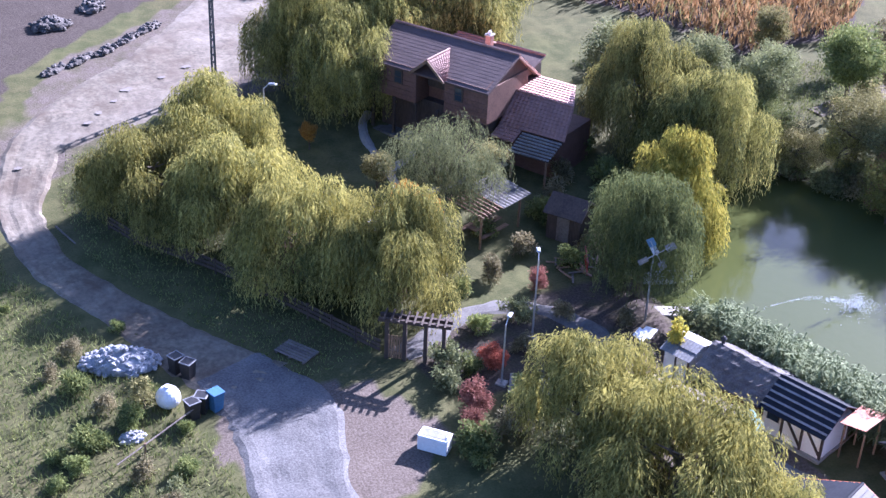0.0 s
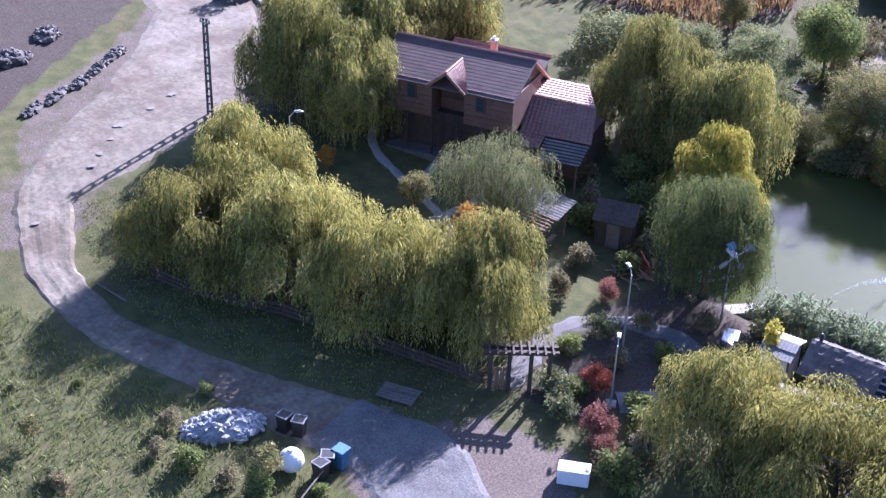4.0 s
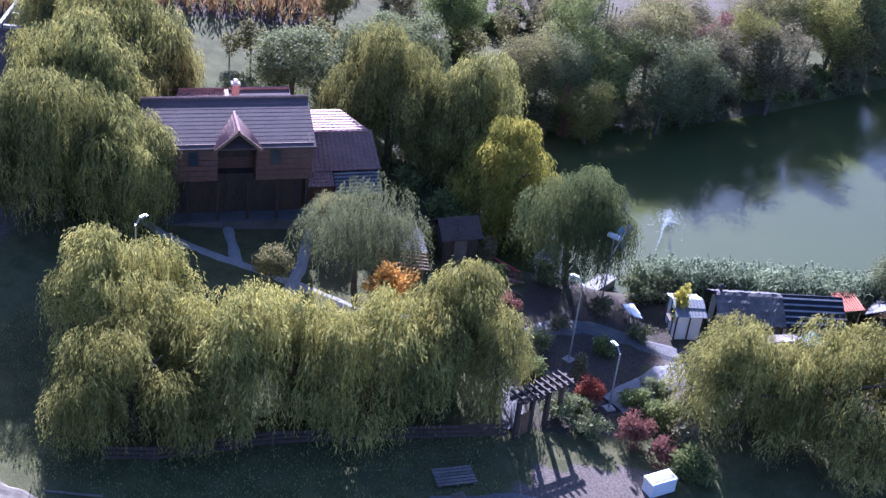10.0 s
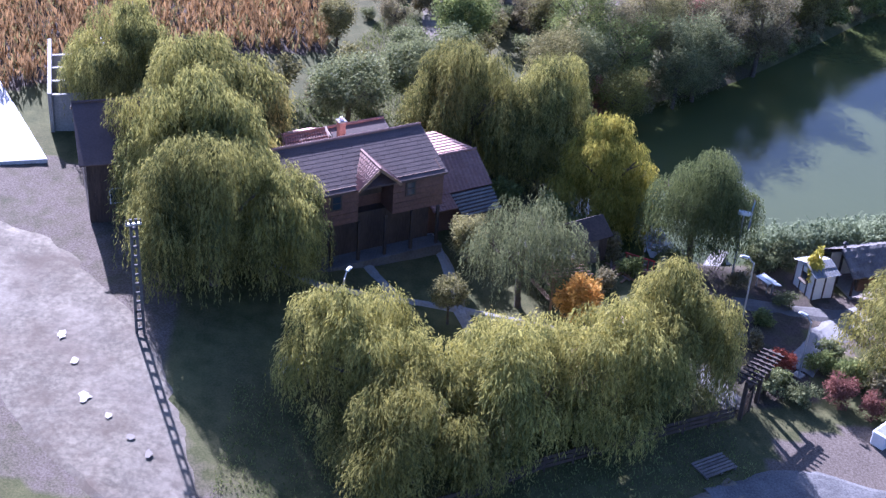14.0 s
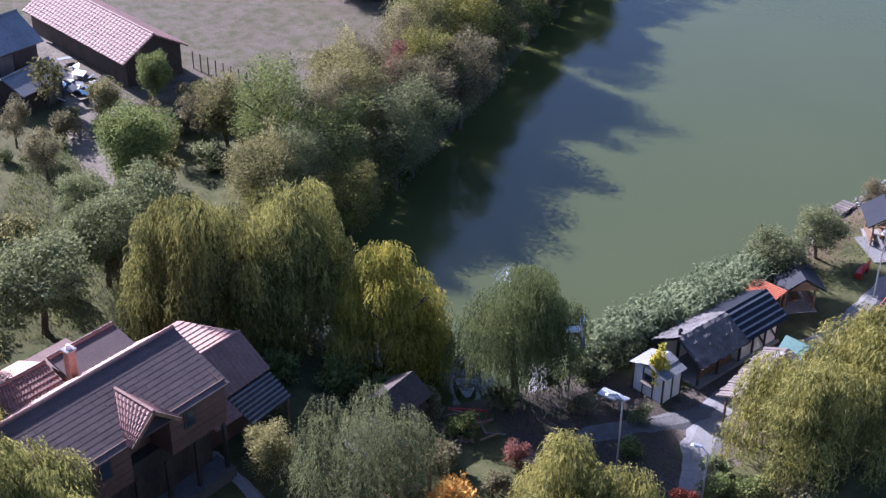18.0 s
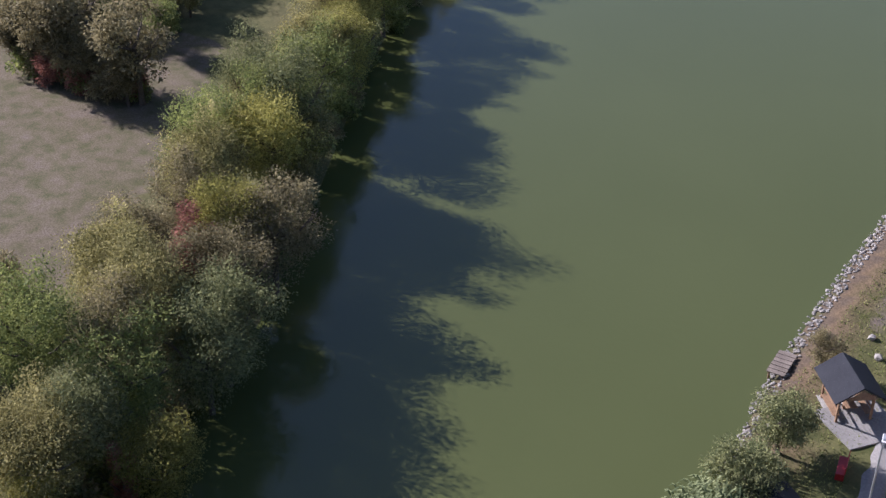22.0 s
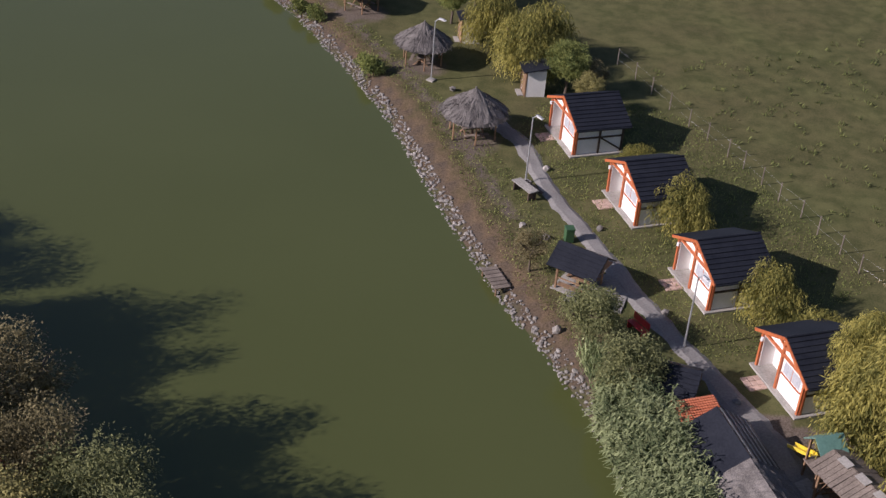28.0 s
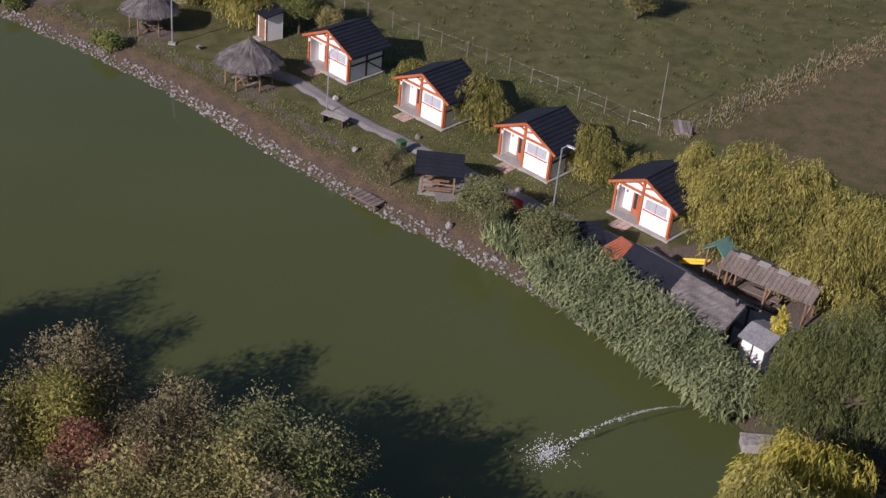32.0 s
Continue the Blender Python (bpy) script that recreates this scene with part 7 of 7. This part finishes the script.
garage()
rng = random.Random(77)
junk = thing("scrap_pile", at(96.5, 174.0), "pile of pale scrap sheets and boards", "scrap")
for i in range(40):
    x, y = rng.gauss(0, 2.0), rng.gauss(0, 1.0)
    a = rng.uniform(0, 3.14)
    m = Matrix.Translation((x, y, 0.25 + rng.random() * 0.4)) @ Euler((rng.uniform(-0.5, 0.5), rng.uniform(-0.5, 0.5), a)).to_matrix().to_4x4()
    bm = box(-rng.uniform(0.2, 0.8), -0.3, -0.02, rng.uniform(0.2, 0.8), 0.3, 0.02)
    bm.transform(m)
    part("scrap_sheet", bm, rng.choice((M_SLATE, M_WHITEPAINT, M_PLANK, M_BLUE)), junk)
pf = thing("paddock_fence", Matrix.Identity(4), "sparse wire fence of the paddock", "fence")
for i in range(9):
    f = i / 8
    x, y = plan(96.5 - 6.5 * f, 163.4 - 3.6 * f)
    part("fence_post", rod((x, y, gz(x, y) - 0.2), (x, y, gz(x, y) + 1.5), 0.05, seg=6), M_PLANK, pf)

# ---- puddles, trail and tussocks ----
M_PUDDLE = shader("sky_pale_puddle")[0]
pud = M_PUDDLE.node_tree.nodes["Principled BSDF"]
# pale base colour stands in for the sky mirrored in the puddles
pud.inputs["Base Color"].default_value = (0.24, 0.21, 0.175, 1)
pud.inputs["Roughness"].default_value = 0.22
for i, (x, y, r) in enumerate(((26.6, 194.2, 0.75), (25.1, 192.5, 0.4), (23.5, 190.9, 0.42), (22.4, 189.7, 0.5), (16.4, 185.0, 0.45), (29.6, 195.6, 0.5), (32.0, 197.0, 0.6))):
    rng = random.Random(90 + i)
    r *= 0.6
    px, py = plan(x, y)
    bm = bmesh.new()
    c = bm.verts.new((0, 0, 0))
    ring = [bm.verts.new((math.cos(a * 0.393) * r * rng.uniform(0.6, 1.25), math.sin(a * 0.393) * r * 0.7 * rng.uniform(0.6, 1.25), 0)) for a in range(16)]
    for a in range(16):
        bm.faces.new((c, ring[a], ring[(a + 1) % 16]))
    for v in bm.verts:
        v.co.z = gz(px + v.co.x, py + v.co.y) + 0.155 - gz(px, py)
    o = tagged(mesh_object("puddle", bm, M_PUDDLE), "shallow puddle in the dirt road, coloured pale like reflected sky", "puddle", kind="structure")
    o.matrix_basis = at(x, y)
rng = np.random.default_rng(95)
spots = scatter([(-30, 60), (42, 96), (31, 124), (8, 116), (-40, 108)], 900, 96)
blade_field("tussocks", np.repeat(spots, 9, axis=0) + rng.normal(size=(len(spots) * 9, 2)) * 0.16, (0.15, 0.45), 0.07, 0.6, M_POND_TREE, "dark grass tussocks scattered over the meadow", 97, 1)


# ---- yard corner behind the pole ----
tub = thing("bathtub", spot(50.4, 202.6, 60), "old white bathtub standing on the yard", "bathtub")
bm, rings = bmesh.new(), []
for w, z in ((0.62, 0.0), (0.95, 0.5), (1.0, 0.55), (0.85, 0.5), (0.55, 0.12)):
    rings.append([bm.verts.new((math.cos(a * 0.393) * 0.8 * w, math.sin(a * 0.393) * 0.4 * w, z)) for a in range(16)])
for r0, r1 in zip(rings, rings[1:]):
    for a in range(16):
        bm.faces.new((r0[a], r0[(a + 1) % 16], r1[(a + 1) % 16], r1[a]))
bm.faces.new(rings[-1]), bm.faces.new(rings[0][::-1])
part("basin", bm, M_WHITEPAINT, tub)
kb = thing("concrete_kerb", Matrix.Identity(4), "row of pale kerb stones along the yard", "kerb")
for i in range(6):
    x, y = plan(49.0 - 0.29 * i, 216.0 - 0.95 * i)
    part("kerb_stone", beam((x, y, gz(x, y) + 0.1), (x - 0.27, y - 0.88, gz(x, y) + 0.1), 0.25, 0.3), M_CONCRETE, kb)
for x, y, s in ((48.3, 221.0, 1.0), (47.5, 213.6, 1.15), (52.0, 226.0, 1.3)):
    plant(B5, x, y, x * 31 % 360, s, group="saplings on the yard")
ruin = thing("roofless_building", turned(56.2, 204.4, (4.2, 0.9)), "roofless block building behind the barn", "building")
for i in range(4):
    part("cross_wall", box(0.4 + i * 2.2, -3.4, -0.4, 0.65 + i * 2.2, 0.0, 2.6), M_CONCRETE, ruin)
for y in (-3.6, 0.0):
    part("long_wall", box(0.2, y, -0.4, 9.6, y + 0.25, 2.8), M_CONCRETE, ruin)

rng = np.random.default_rng(101)
u = rng.random(900)[:, None]
edge_line = np.array([(31.5, 125.5)]) * (1 - u) + np.array([(-6, 113.2)]) * u + rng.normal(size=(900, 2)) * 0.8
blade_field("dry_edge_grass", np.repeat(edge_line, 4, axis=0) + rng.normal(size=(3600, 2)) * 0.12, (0.15, 0.42), 0.05, 0.5, M_DRYGRASS, "tan strip of tall dry grass between the fields", 102, 1)

debris = thing("plank_pile", at(43.6, 161.4, 20), "scattered reddish planks and boughs on the bank", "planks")
rng = random.Random(61)
for i in range(26):
    x, y, a, L = rng.uniform(-1.7, 1.7), rng.uniform(-1.1, 1.1), rng.uniform(0, 3.14), rng.uniform(0.5, 1.2)
    dx, dy = math.cos(a) * L / 2, math.sin(a) * L / 2
    part("plank", beam((x - dx, y - dy, 0.06 + rng.uniform(0, 0.12)), (x + dx, y + dy, 0.06 + rng.uniform(0, 0.2)), 0.12, 0.05), rng.choice((M_TILE, M_PLANK, M_WOOD)), debris)


# ---- odds and ends along the bank ----
pier = thing("stone_pier", Matrix.Translation((46.3, 154.2, 0.1)) @ Matrix.Rotation(math.atan2(1.1, -2.0), 4, "Z"), "weathered concrete pier at the end of the reeds", "pier")
part("block", box(-1.2, -0.45, -0.6, 1.2, 0.45, 0.35, 0.05), M_CONCRETE, pier)
part("cap", box(-1.25, -0.5, 0.35, 1.25, 0.5, 0.43, 0.03), M_STONE, pier)
stage = thing("plank_stage", Matrix.Translation((55.2, 126.2, 0.35)) @ Matrix.Rotation(math.atan2(-1.9, 0.75), 4, "Z"), "small weathered plank stage on the stones", "landing stage")
for i in range(6):
    part("plank", box(-1.1 + i * 0.37, -0.5, 0.14, -0.78 + i * 0.37, 0.5, 0.18), M_PLANK, stage)
for y in (-0.35, 0.35):
    part("bearer", beam((-1.1, y, 0.09), (1.1, y, 0.09), 0.1), M_WOOD, stage)
    for x in (-1.0, 1.0):
        part("pile", rod((x, y, -0.7), (x, y, 0.1), 0.06, seg=6), M_WOOD, stage)
pipe = thing("stove_pipe", spot(43.4, 147.2), "dark stove pipe between kiosk and bar", "pipe")
part("pipe", rod((0, 0, 0), (0, 0, 3.0), 0.09, seg=10), M_BLACK, pipe)
part("cowl", rod((0, 0, 3.0), (0, 0, 3.16), 0.17, 0.04, seg=10), M_BLACK, pipe)
table = thing("garden_table", spot(42.5, 152.0, 30), "white garden table on thin metal legs", "table")
part("table_top", box(-0.55, -0.35, 0.68, 0.55, 0.35, 0.73, 0.01), M_WHITEPAINT, table)
for x in (-0.45, 0.45):
    for y in (-0.27, 0.27):
        part("leg", rod((x, y, 0), (x, y, 0.68), 0.025, seg=6), M_GALV, table)
boards = thing("board_stack", spot(30.2, 125.0, 60), "stack of pale grey boards in the grass", "boards")
for k in range(3):
    for i in range(4):
        part("board", box(-1.1 + 0.1 * k, -0.6 + i * 0.3, 0.05 + k * 0.07, 1.1 - 0.06 * k, -0.34 + i * 0.3, 0.1 + k * 0.07), M_PLANK if (i + k) % 3 else M_CONCRETE, boards)
mast = thing("meadow_pole", spot(31.2, 123.5), "thin pale pole at the meadow fence", "pole")
part("shaft", rod((0, 0, -0.2), (0.12, 0, 4.6), 0.035, 0.022, seg=7), M_GALV, mast)
